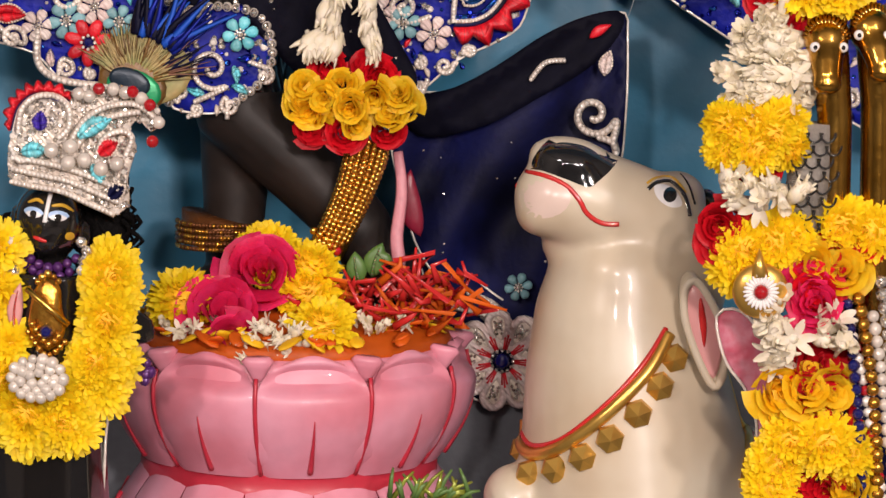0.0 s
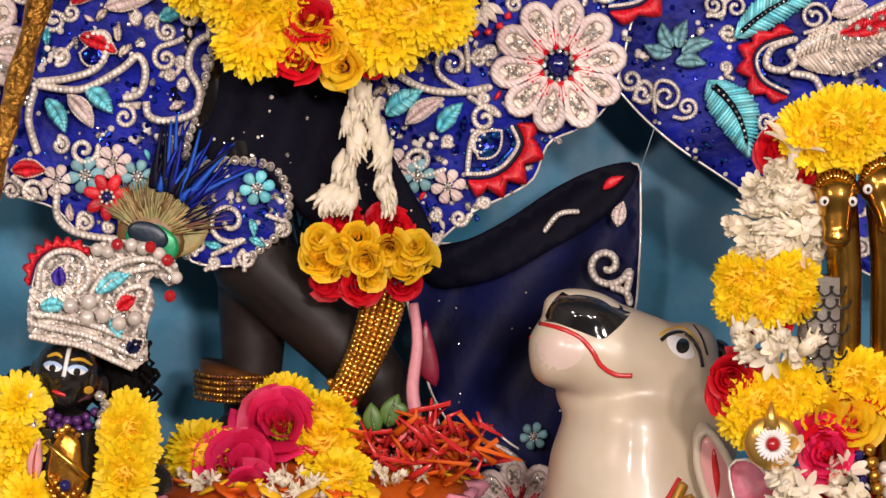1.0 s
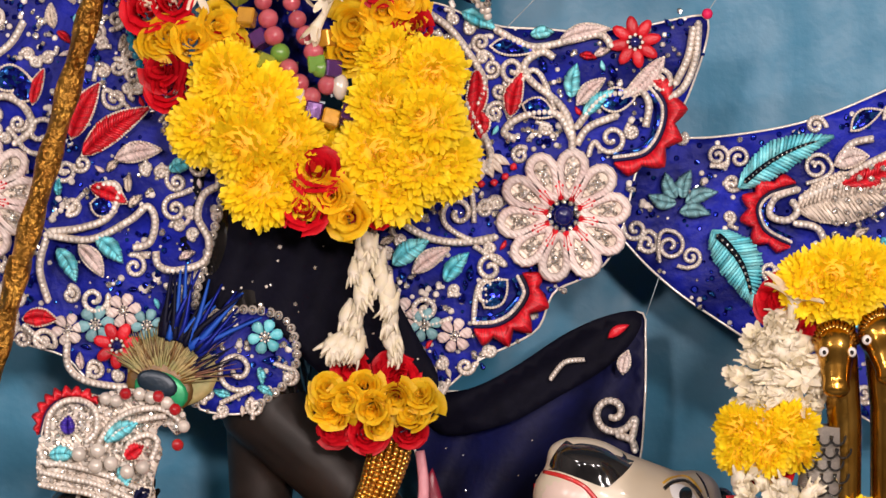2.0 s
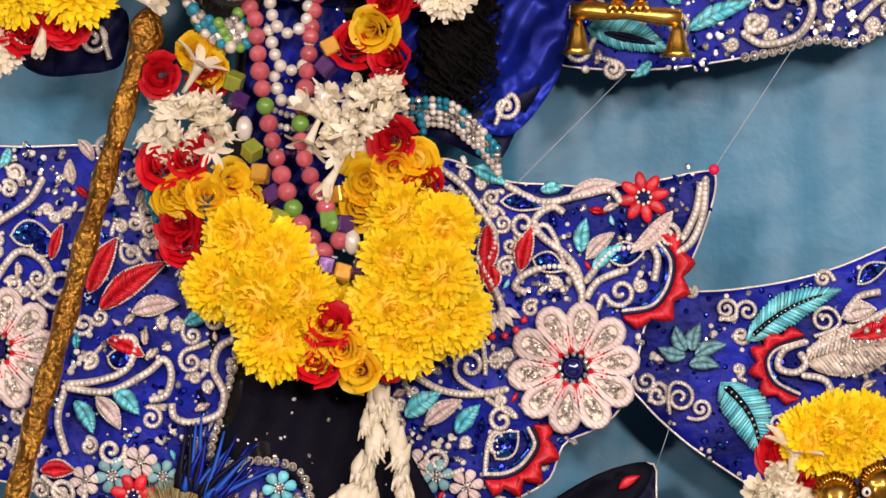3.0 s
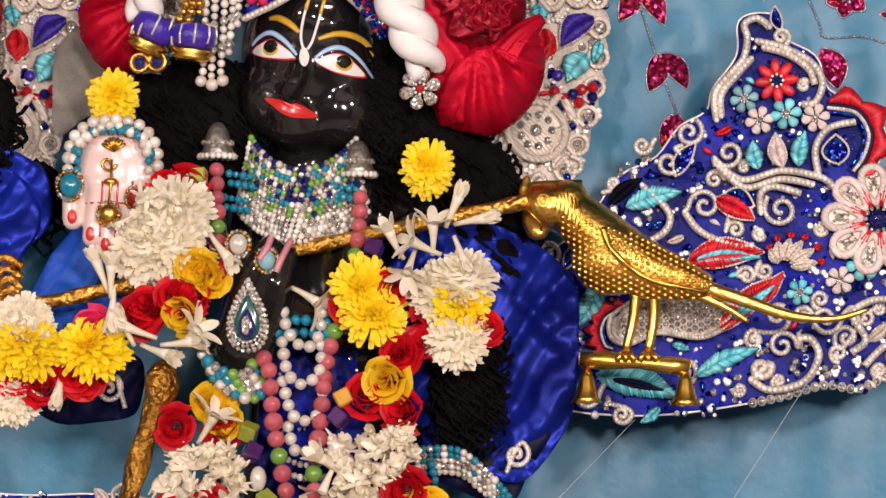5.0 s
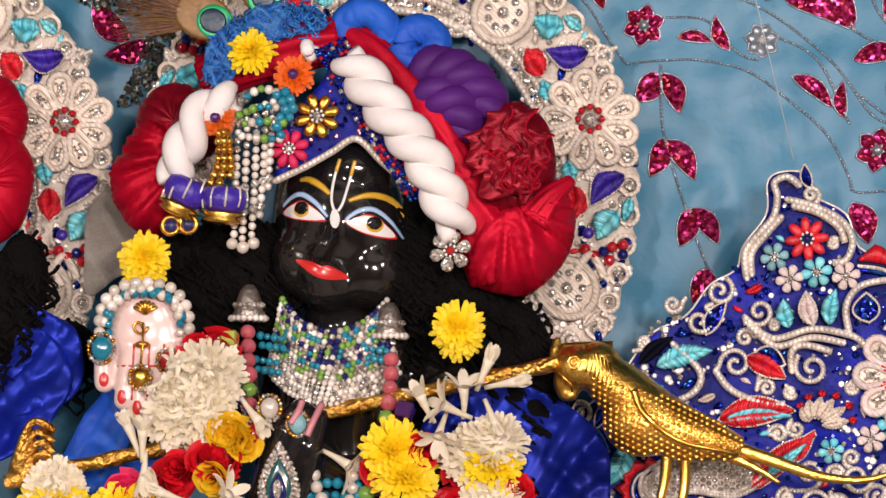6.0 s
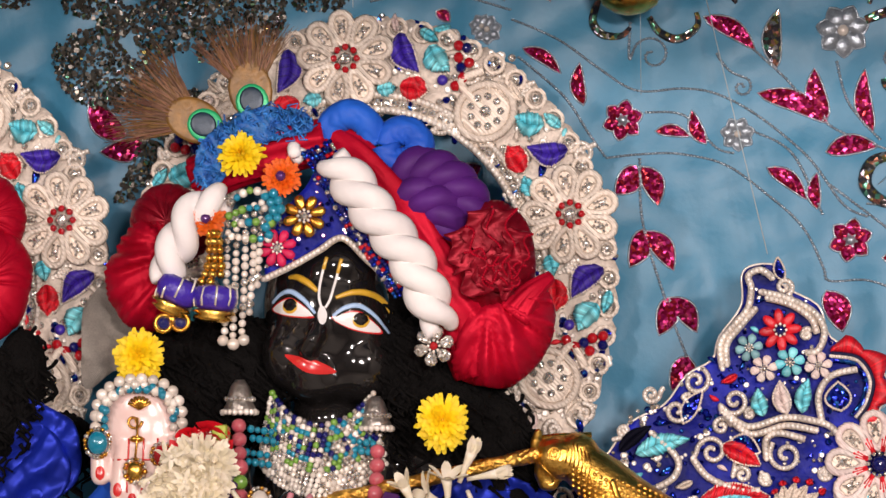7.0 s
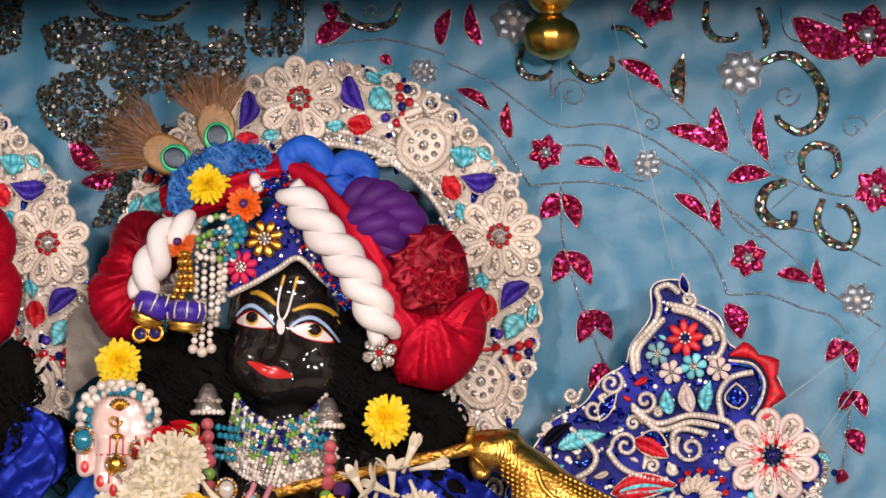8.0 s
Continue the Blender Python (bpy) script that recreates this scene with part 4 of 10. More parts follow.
        stroke(s, skin, [Vector(line[0]), Vector(line[0]).lerp(Vector(line[1]), 0.6)], lambda q: 0.0021, 1)
    lay(s, skin, oval((-0.084, 2.104), 0.0052, 0.0105, 0.08, 14, 0.3), 2, 0.0016)
    lips = [(-0.126, 2.062), (-0.110, 2.060), (-0.098, 2.055), (-0.089, 2.055), (-0.070, 2.044), (-0.084, 2.0405), (-0.101, 2.0425), (-0.115, 2.0515)]
    lay(s, skin, [tuple(p) for p in curve(lips, 4, True)], 4, 0.0022, 4)
    stroke(s, skin, [(-0.124, 2.062), (-0.108, 2.056), (-0.096, 2.052), (-0.086, 2.051), (-0.069, 2.043)], 0.0012, 0)
    # the raised palm: a rounded slab, four bars and a thumb
    p = Geo()
    p.ball((-0.276, -0.020, 1.979), (0.042, 0.016, 0.050), 20, 14)
    p.ball((-0.279, -0.020, 2.002), (0.036, 0.016, 0.036), 20, 14)
    for line in ([(-0.293, -0.024, 1.967), (-0.295, -0.030, 1.937), (-0.298, -0.032, 1.914)], [(-0.280, -0.024, 1.964), (-0.280, -0.032, 1.929), (-0.281, -0.034, 1.903)], [(-0.266, -0.024, 1.964), (-0.263, -0.032, 1.929), (-0.264, -0.034, 1.907)], [(-0.252, -0.024, 1.967), (-0.248, -0.030, 1.940), (-0.247, -0.032, 1.917)]):
        p.tube(line, 0.0115, 12)
        p.ball(line[-1], 0.0115, 12, 8)
    p.tube([(-0.311, -0.020, 1.973), (-0.321, -0.024, 1.952), (-0.320, -0.026, 1.932)], 0.011, 12)
    p.ball((-0.320, -0.026, 1.932), 0.011, 12, 8)
    pv, pf = fuse(p, 0.0028, 3)
    pskin = skin_of(pv, pf)
    s.add(pv, pf, 5)
    for x, z in [(-0.299, 1.917), (-0.283, 1.906), (-0.265, 1.910), (-0.319, 1.935)]:
        lay(s, pskin, oval((x, z), 0.0050, 0.0075), 4, 0.0008)
    for line in ([(-0.288, 1.972), (-0.289, 1.914)], [(-0.272, 1.972), (-0.273, 1.914)], [(-0.257, 1.972), (-0.256, 1.926)], [(-0.306, 1.949), (-0.248, 1.949)]):
        stroke(s, pskin, line, lambda q: 0.0011, 4)
    ob = part("statue", s, [BLACKSTONE, FACEYELLOW, FACEWHITE, FACEBLUE, LIPRED, PALM, BLACKSTONE, BLACKSTONE, LEGWOOD])
    tagged(ob, "polished black stone standing figure with painted features", "statue")


make_statue()


# ---- embroidered cloth ----
def panel(name, label, outline, y, relief, material=ROYAL, trim=0.0012, category="cloth", sharp=False, base=None, per=5):
    root = thing(name, label, category, base or (outline[0][0], y, min(p[1] for p in outline)))
    g, poly = sheet(outline, y, relief, 0.0062 if category == "sleeve" else 0.011, 0.006, per, sharp)
    part("cloth", g, [material], root)
    if trim:
        e = Geo()
        e.tube([Vector((x, y - relief(x, z) - 0.001, z)) for x, z in poly], trim, 6, 0, 0.8, close=True)
        part("piping", e, [BEADS], root, "thin silver piping")
    return root, poly


# skirt of the figure: two flared wings and the fold between
fold_r = crumple(0.008, 11, 1.0)
skirt, skirt_poly = panel("skirt", "royal blue satin skirt wing with silver and red embroidery", [(0.019, 1.597), (0.048, 1.632), (0.077, 1.641), (0.112, 1.628), (0.144, 1.618), (0.187, 1.616), (0.228, 1.614), (0.286, 1.620), (0.323, 1.628), (0.350, 1.631), (0.353, 1.612), (0.344, 1.578), (0.331, 1.543), (0.316, 1.519), (0.287, 1.484), (0.273, 1.426), (0.257, 1.385), (0.231, 1.365), (0.202, 1.350), (0.188, 1.315), (0.162, 1.297), (0.126, 1.279), (0.087, 1.246), (0.064, 1.252), (0.040, 1.307), (0.005, 1.341), (-0.037, 1.392), (-0.047, 1.433), (-0.021, 1.515)], 0.03, fold_r, category="skirt")
stones(skirt_poly, 0.03, fold_r, 620, 0.0026, skirt, [CRYSTAL, BLUESEQ, BLUESEQ, BLUESEQ, BEADS], 5)
Y = 0.018
big_flower([(0.211, 1.429)][0], 0.0661, Y, skirt, 10, 0.15)
small_flower([(0.280, 1.604)][0], 0.0269, Y, skirt, REDTHREAD, 8, 0.2, 0.35, NAVYGEM)
scallop([(0.297, 1.565), (0.313, 1.542), (0.310, 1.513), (0.293, 1.490), (0.261, 1.483)], 0.0168, 5, Y, skirt)
scallop([(0.171, 1.369), (0.178, 1.349), (0.164, 1.326), (0.145, 1.315), (0.123, 1.313)], 0.0190, 5, Y, skirt)
cords([curve(q, 6) for q in (([(0.233, 1.408), (0.220, 1.483), (0.217, 1.518), (0.205, 1.541), (0.176, 1.564), (0.170, 1.581), (0.187, 1.593), (0.199, 1.587)], [(0.218, 1.506), (0.205, 1.529), (0.182, 1.532), (0.159, 1.523), (0.150, 1.511), (0.162, 1.505)], [(0.223, 1.518), (0.246, 1.547), (0.269, 1.553), (0.286, 1.556), (0.295, 1.542), (0.292, 1.519)], [(0.140, 1.615), (0.176, 1.598), (0.216, 1.605), (0.245, 1.611), (0.257, 1.599)], [(0.343, 1.624), (0.341, 1.589), (0.330, 1.560), (0.315, 1.548)])
    + ([(0.338, 1.618), (0.333, 1.589), (0.321, 1.563)], [(0.263, 1.530), (0.235, 1.518), (0.223, 1.500)], [(0.070, 1.632), (0.094, 1.615), (0.112, 1.592), (0.129, 1.563), (0.124, 1.540)], [(0.112, 1.540), (0.136, 1.493), (0.131, 1.470)], [(0.143, 1.406), (0.108, 1.400), (0.073, 1.405), (0.044, 1.422)]))], Y, 0.0039, skirt)
cords([spiral(*p[0], 0.0006 * r, 1.3, a, w, p[1]) for p, r, a, w in (
    ([(0.158, 1.575), (0.200, 1.535)], 24, -20, 1), ([(0.258, 1.507), (0.235, 1.489)], 26, 200, -1), ([(0.105, 1.429), (0.131, 1.400)], 30, 250, 1),
    ([(0.086, 1.465), (0.121, 1.420)], 26, 90, -1), ([(0.138, 1.374), (0.121, 1.397)], 24, 30, -1), ([(0.073, 1.331), (0.099, 1.323)], 22, 200, 1),
    ([(0.133, 1.349), (0.122, 1.317)], 18, 60, 1), ([(0.306, 1.565), (0.295, 1.556)], 20, 90, 1))], Y, 0.0028, skirt, name="beaded_scroll")
for a, b, w, m in ((([(0.217, 1.547)][0], [(0.222, 1.582)][0], 26, TURQ), ([(0.223, 1.541)][0], [(0.250, 1.567)][0], 24, PAD), ([(0.229, 1.529)][0], [(0.260, 1.556)][0], 22, TURQ), ([(0.205, 1.605)][0], [(0.254, 1.617)][0], 26, PAD), ([(0.175, 1.610)][0], [(0.199, 1.613)][0], 20, TURQ), ([(0.105, 1.632)][0], [(0.140, 1.615)][0], 26, TURQ), ([(0.039, 1.376)][0], [(0.076, 1.402)][0], 34, TURQ), ([(0.060, 1.369)][0], [(0.097, 1.394)][0], 28, PAD))
    + (([(0.092, 1.360)][0], [(0.116, 1.390)][0], 28, TURQ), ([(0.122, 1.575)][0], [(0.115, 1.516)][0], 34, REDTHREAD), ([(0.156, 1.528)][0], [(0.167, 1.572)][0], 30, REDTHREAD), ([(0.124, 1.533)][0], [(0.126, 1.505)][0], 30, REDTHREAD), ([(0.309, 1.589)][0], [(0.266, 1.546)][0], 28, PAD), ([(0.246, 1.541)][0], [(0.281, 1.548)][0], 40, BLUESEQ), ([(0.133, 1.335)][0], [(0.155, 1.363)][0], 44, BLUESEQ), ([(0.168, 1.540)][0], [(0.200, 1.529)][0], 34, BLUESEQ))
    + (([(0.135, 1.598)][0], [(0.179, 1.593)][0], 30, BLUESEQ),)):
    leaf(a, b, 0.0006 * w, Y, skirt, m)
for c, r, m in (([(0.048, 1.325)][0], 32, PAD), ([(0.072, 1.316)][0], 30, TEAL), ([(0.103, 1.306)][0], 30, PAD), ([(-0.058, 1.326)][0], 30, REDTHREAD)):
    small_flower(c, 0.0006 * r, Y, skirt, m)
# little fringe of padded drops under the big flower's stem
for k in range(7):
    a = radians(200 + 22 * k)
    c = [(0.130, 1.493)][0]
    leaf((c[0] + 0.008 * math.cos(a), c[1] + 0.008 * math.sin(a)), (c[0] + 0.030 * math.cos(a), c[1] + 0.030 * math.sin(a)), 0.009, Y, skirt, IVORY, 0, name="padded_drop")
    leaf((c[0] + 0.030 * math.cos(a), c[1] + 0.030 * math.sin(a)), (c[0] + 0.038 * math.cos(a), c[1] + 0.038 * math.sin(a)), 0.008, Y, skirt, REDTHREAD, 0, name="padded_drop")

filler(skirt_poly, 0.03, fold_r, skirt, 230, 51)

# the other wing
fold_l = crumple(0.009, 10, 7.0)
wing, wing_poly = panel("skirt", "royal blue satin skirt wing with peacock motif", [(-0.456, 1.705), (-0.420, 1.656), (-0.365, 1.648), (-0.307, 1.650), (-0.258, 1.648), (-0.222, 1.636), (-0.190, 1.585), (-0.150, 1.535), (-0.130, 1.496), (-0.134, 1.434), (-0.149, 1.378), (-0.157, 1.327), (-0.109, 1.330), (-0.069, 1.322), (-0.055, 1.288), (-0.063, 1.260), (-0.086, 1.240), (-0.108, 1.225), (-0.148, 1.227), (-0.165, 1.241), (-0.216, 1.246), (-0.262, 1.254), (-0.288, 1.279), (-0.325, 1.290), (-0.382, 1.306), (-0.456, 1.299)], 0.0, fold_l, category="skirt")
stones(wing_poly, 0.0, fold_l, 620, 0.0026, wing, [CRYSTAL, BLUESEQ, BLUESEQ, BLUESEQ, BEADS], 6)
Y = -0.014
big_flower([(-0.377, 1.441)][0], 0.0627, Y, wing, 10, 0.1)
cords([curve(q, 6) for q in (([(-0.308, 1.403), (-0.263, 1.399), (-0.223, 1.419), (-0.206, 1.433), (-0.198, 1.419), (-0.203, 1.397), (-0.220, 1.391)], [(-0.305, 1.406), (-0.274, 1.410), (-0.246, 1.421), (-0.235, 1.444), (-0.240, 1.455), (-0.257, 1.452)], [(-0.136, 1.454), (-0.150, 1.445), (-0.155, 1.423), (-0.144, 1.400), (-0.149, 1.378), (-0.177, 1.369), (-0.194, 1.374), (-0.197, 1.388)], [(-0.177, 1.355), (-0.166, 1.343), (-0.177, 1.321), (-0.177, 1.292), (-0.194, 1.275), (-0.197, 1.258)])
    + ([(-0.186, 1.354), (-0.174, 1.343), (-0.186, 1.320), (-0.185, 1.292), (-0.202, 1.275)], [(-0.285, 1.302), (-0.285, 1.273), (-0.268, 1.257), (-0.233, 1.251), (-0.199, 1.251), (-0.165, 1.247)], [(-0.308, 1.398), (-0.314, 1.369), (-0.305, 1.336)], [(-0.381, 1.510), (-0.358, 1.540), (-0.334, 1.534), (-0.322, 1.511), (-0.340, 1.494)], [(-0.381, 1.569), (-0.347, 1.592), (-0.332, 1.616)]))], Y, 0.0039, wing)
cords([spiral(*p[0], 0.0006 * r, 1.3, a, w, p[1]) for p, r, a, w in (
    ([(-0.114, 1.270), (-0.131, 1.236)], 36, -60, 1), ([(-0.178, 1.431), (-0.161, 1.451)], 22, 90, -1), ([(-0.314, 1.505), (-0.348, 1.510)], 40, 200, -1),
    ([(-0.259, 1.339), (-0.245, 1.325)], 24, 10, 1), ([(-0.310, 1.296), (-0.330, 1.312)], 20, 0, -1), ([(-0.153, 1.473), (-0.136, 1.451)], 20, 30, -1))], Y, 0.0028, wing, name="beaded_scroll")
for a, b, w, m in ((([(-0.296, 1.390)][0], [(-0.277, 1.356)][0], 28, TURQ), ([(-0.274, 1.393)][0], [(-0.250, 1.362)][0], 28, PAD), ([(-0.257, 1.401)][0], [(-0.230, 1.376)][0], 30, TURQ), ([(-0.272, 1.483)][0], [(-0.204, 1.532)][0], 42, REDTHREAD), ([(-0.283, 1.500)][0], [(-0.255, 1.556)][0], 40, REDTHREAD), ([(-0.238, 1.481)][0], [(-0.192, 1.490)][0], 32, PAD), ([(-0.184, 1.470)][0], [(-0.159, 1.479)][0], 24, TURQ), ([(-0.263, 1.452)][0], [(-0.226, 1.436)][0], 30, REDTHREAD))
    + (([(-0.330, 1.318)][0], [(-0.296, 1.318)][0], 30, REDTHREAD), ([(-0.263, 1.435)][0], [(-0.237, 1.427)][0], 36, BLUESEQ), ([(-0.364, 1.557)][0], [(-0.323, 1.558)][0], 44, BLUESEQ), ([(-0.343, 1.544)][0], [(-0.314, 1.550)][0], 40, BLUESEQ), ([(-0.322, 1.534)][0], [(-0.311, 1.569)][0], 20, REDTHREAD))):
    leaf(a, b, 0.0006 * w, Y, wing, m)
for c, r, m in (([(-0.257, 1.314)][0], 32, TEAL), ([(-0.229, 1.328)][0], 30, PAD), ([(-0.285, 1.308)][0], 28, PAD), ([(-0.205, 1.314)][0], 28, TEAL), ([(-0.086, 1.304)][0], 30, TURQ)):
    small_flower(c, 0.0006 * r, Y, wing, m)
small_flower([(-0.235, 1.293)][0], 0.0246, Y - 0.002, wing, REDTHREAD, 7, 0.2, 0.3, NAVYGEM)

filler(wing_poly, 0.0, fold_l, wing, 240, 52)
bead_edge(wing_poly, 0.0, fold_l, 0.0052, wing, lambda x, z: x > (-0.183, 0.000, 1.394)[0] and z > (-0.347, 0.000, 1.233)[2])


def feather_fan(c, r, a0, a1, y, parent, mats, count, seed, inner=0.3, thick=0.0016):
    """Barbs that spread from an eye."""
    rng, g = random.Random(seed), Geo()
    for k in range(count):
        a = radians(a0 + (a1 - a0) * (k + rng.random() * 0.8) / count)
        ln = r * rng.uniform(0.72, 1.05)
        b = a + rng.uniform(-.12, .12)
        p = [(c[0] + inner * r * math.cos(a), y - rng.uniform(0, .004), c[1] + inner * r * math.sin(a)),
             (c[0] + 0.6 * ln * math.cos(a), y - 0.004 - rng.uniform(0, .004), c[1] + 0.6 * ln * math.sin(a)),
             (c[0] + ln * math.cos(b), y - rng.uniform(-.004, .004), c[1] + ln * math.sin(b))]
        g.tube(curve(p, 3), lambda s: thick * (1 - 0.8 * s), 4, rng.randrange(len(mats)), 0.5)
    return part("feather_vane", g, mats, parent)


# the peacock feather sewn on the hem
c = [(-0.191, 1.253)][0]
feather_fan(c, 0.0620, 8, 150, Y - 0.003, wing, [FEATHERCREAM, FEATHERCREAM, FEATHERCREAM, FEATHERBRONZE], 260, 3, 0.22, 0.0015)
feather_fan(c, 0.1200, 38, 88, Y - 0.005, wing, [SATIN, BLUECLOTH, SATIN, NAVY], 34, 4, 0.42, 0.0052)
feather_fan(c, 0.0850, 10, 40, Y - 0.004, wing, [FEATHERBROWN, NAVY], 22, 6, 0.4, 0.0016)
g = Geo()
g.pad(oval((c[0] + 0.012, c[1] + 0.016), 0.046, 0.036, -0.2), Y - 0.003, 0.002, 3)
g.pad(oval(c, 0.0347, 0.0258, -0.35), Y - 0.006, 0.004, 0)
g.pad(oval((c[0] + 0.002, c[1] - 0.004), 0.0280, 0.0185, -0.35), Y - 0.010, 0.003, 1)
g.pad(oval((c[0] - 0.002, c[1] + 0.003), 0.0213, 0.0129, -0.35), Y - 0.0125, 0.003, 2)
part("feather_eye", g, [FEATHERBRONZE, FEATHERGREEN, FEATHEREYE, FEATHERCREAM], wing, "green-ringed feather eye")

# dark lining and folds between the wings
dark, _ = panel("underskirt", "black and navy velvet underskirt in folds", [(-0.168, 1.494), (-0.116, 1.478), (-0.035, 1.427), (0.011, 1.394), (0.070, 1.297), (0.088, 1.257), (0.065, 1.228), (0.030, 1.233), (-0.033, 1.266), (-0.080, 1.312), (-0.126, 1.311), (-0.173, 1.391)], 0.004, drape(0.005, 0.06, 80, 2.0), DARK, 0, "skirt")
stones(_, 0.004, drape(0.005, 0.06, 80, 2.0), 40, 0.0018, dark, [CRYSTAL, BEADS], 9)
shawl, shawl_poly = panel("shawl", "navy velvet shawl with silver curl and beads", [(0.057, 1.231), (0.120, 1.241), (0.160, 1.262), (0.210, 1.297), (0.250, 1.318), (0.292, 1.325), (0.297, 1.304), (0.297, 1.224), (0.288, 1.149), (0.240, 1.014), (0.200, 0.990), (0.135, 1.023), (0.100, 1.063), (0.076, 1.115)], 0.11, drape(0.010, 0.10, 62, 1.0), NAVY, 0.0012, "shawl")
stones(shawl_poly, 0.11, drape(0.010, 0.10, 62, 1.0), 30, 0.0015, shawl, [CRYSTAL, BEADS], 10)
# black overlay that makes the shawl's top darker than the rest
black_strip, _l = panel("shawl", "black strip laid over the top of the navy shawl", [(0.072, 1.232), (0.120, 1.246), (0.162, 1.268), (0.212, 1.302), (0.252, 1.321), (0.290, 1.327), (0.288, 1.304), (0.258, 1.270), (0.212, 1.241), (0.156, 1.210), (0.090, 1.196)], 0.094, drape(0.005, 0.05, 35, 2.0), DARK, 0, "shawl")
cords([spiral(*[(0.264, 1.223)][0], 0.0224, 1.25, -20, 1, [(0.284, 1.195)][0]), curve([(0.270, 1.200), (0.284, 1.195), (0.288, 1.184)], 4)], 0.088, 0.0039, shawl, name="beaded_scroll")
leaf([(0.258, 1.300)][0], [(0.280, 1.314)][0], 0.0100, 0.09, shawl, REDTHREAD, name="padded_drop")
cords([curve([(0.200, 1.257), (0.214, 1.274), (0.234, 1.277)], 5)], 0.09, 0.0028, shawl)
leaf([(0.274, 1.264)][0], [(0.279, 1.287)][0], 0.0123, 0.088, shawl, PAD)
small_flower([(0.192, 1.046)][0], 0.0146, 0.085, shawl, TEAL)
hem, hem_poly = panel("shawl", "navy shawl end with a crystal flower", [(0.089, 1.076), (0.123, 1.065), (0.182, 1.026), (0.217, 1.015), (0.218, 0.933), (0.184, 0.921), (0.143, 0.931), (0.119, 0.978)], 0.115, drape(0.008, 0.08, 30, 1.0), NAVY, 0.0012, "shawl")
big_flower([(0.177, 0.969)][0], 0.0515, 0.095, hem, 9, 0.3)
cords([curve([(0.141, 1.037), (0.164, 1.028), (0.182, 1.014)], 4), curve([(0.124, 1.022), (0.159, 1.014), (0.188, 0.997)], 4)], 0.10, 0.0028, hem)

# neighbouring skirt panel
fold_n = crumple(0.008, 9, 3.0)
near, near_poly = panel("skirt", "royal blue satin skirt panel with turquoise leaves", [(0.245, 1.453), (0.274, 1.494), (0.319, 1.505), (0.365, 1.508), (0.428, 1.518), (0.480, 1.533), (0.537, 1.558), (0.616, 1.596), (0.730, 1.609), (0.741, 1.171), (0.568, 1.203), (0.498, 1.237), (0.439, 1.276), (0.386, 1.310), (0.334, 1.344), (0.299, 1.373), (0.272, 1.401), (0.252, 1.418)], 0.10, fold_n, category="skirt")
stones(near_poly, 0.10, fold_n, 580, 0.0026, near, [CRYSTAL, BLUESEQ, BLUESEQ, BLUESEQ, BEADS], 11)
Y = 0.088
leaf([(0.387, 1.455)][0], [(0.486, 1.511)][0], 0.0325, Y, near, TURQ, 0.08, DARK)
leaf([(0.361, 1.414)][0], [(0.406, 1.334)][0], 0.0437, Y, near, TURQ, 0.12, DARK)
for a, b in (([(0.326, 1.445)][0], [(0.314, 1.471)][0]), ([(0.326, 1.440)][0], [(0.297, 1.448)][0]), ([(0.332, 1.445)][0], [(0.340, 1.474)][0]), ([(0.335, 1.440)][0], [(0.368, 1.452)][0]), ([(0.329, 1.431)][0], [(0.361, 1.429)][0])):
    leaf(a, b, 0.0146, Y, near, TEAL, 0.1)
cords([spiral(*p[0], 0.0006 * r, 1.4, a, w, p[1]) for p, r, a, w in (([(0.389, 1.487), (0.360, 1.480)], 20, 200, 1), ([(0.367, 1.489), (0.360, 1.478)], 18, 0, -1), ([(0.320, 1.396), (0.310, 1.379)], 26, 90, 1), ([(0.342, 1.385), (0.328, 1.376)], 18, 270, -1), ([(0.469, 1.479), (0.458, 1.462)], 24, 20, -1), ([(0.423, 1.372), (0.414, 1.354)], 18, 0, 1))], Y, 0.0022, near, name="beaded_scroll")
scallop(list(reversed([(0.447, 1.462), (0.418, 1.452), (0.407, 1.435), (0.416, 1.412), (0.442, 1.398)])), 0.0146, 6, Y, near)
cords([curve([(0.450, 1.456), (0.427, 1.447), (0.422, 1.429), (0.439, 1.424), (0.450, 1.433), (0.444, 1.444)], 6), curve([(0.448, 1.421), (0.471, 1.416), (0.483, 1.393), (0.500, 1.382)], 5), curve([(0.453, 1.447), (0.487, 1.462), (0.515, 1.480), (0.561, 1.503)], 5), curve([(0.492, 1.485), (0.503, 1.503), (0.526, 1.509)], 5)], Y, 0.0039, near)
leaf([(0.447, 1.436)][0], [(0.562, 1.463)][0], 0.0504, Y + 0.002, near, IVORY, 0.0)
leaf([(0.493, 1.462)][0], [(0.572, 1.504)][0], 0.0224, Y, near, REDTHREAD, -0.1)
leaf([(0.487, 1.482)][0], [(0.521, 1.491)][0], 0.0202, Y, near, PAD, 0.1)
leaf([(0.503, 1.517)][0], [(0.534, 1.538)][0], 0.0168, Y, near, BLUESEQ, 0.1)
rows = Geo()
for i in range(9):
    for j in range(5):
        a = [(0.488, 1.436)][0]
        rows.gem((a[0] + 0.012 * i, Y - 0.006, a[1] + 0.012 * j + 0.005 * i - 0.025 + 0.006 * (i % 2)), 0.0035, 0)
tagged(part("crystal_lattice", rows, [CRYSTAL], near, smooth=False), kind="stuff")

filler(near_poly, 0.10, fold_n, near, 150, 53)

# sleeve fan behind the golden bird
fold_f = crumple(0.008, 10, 5.0)
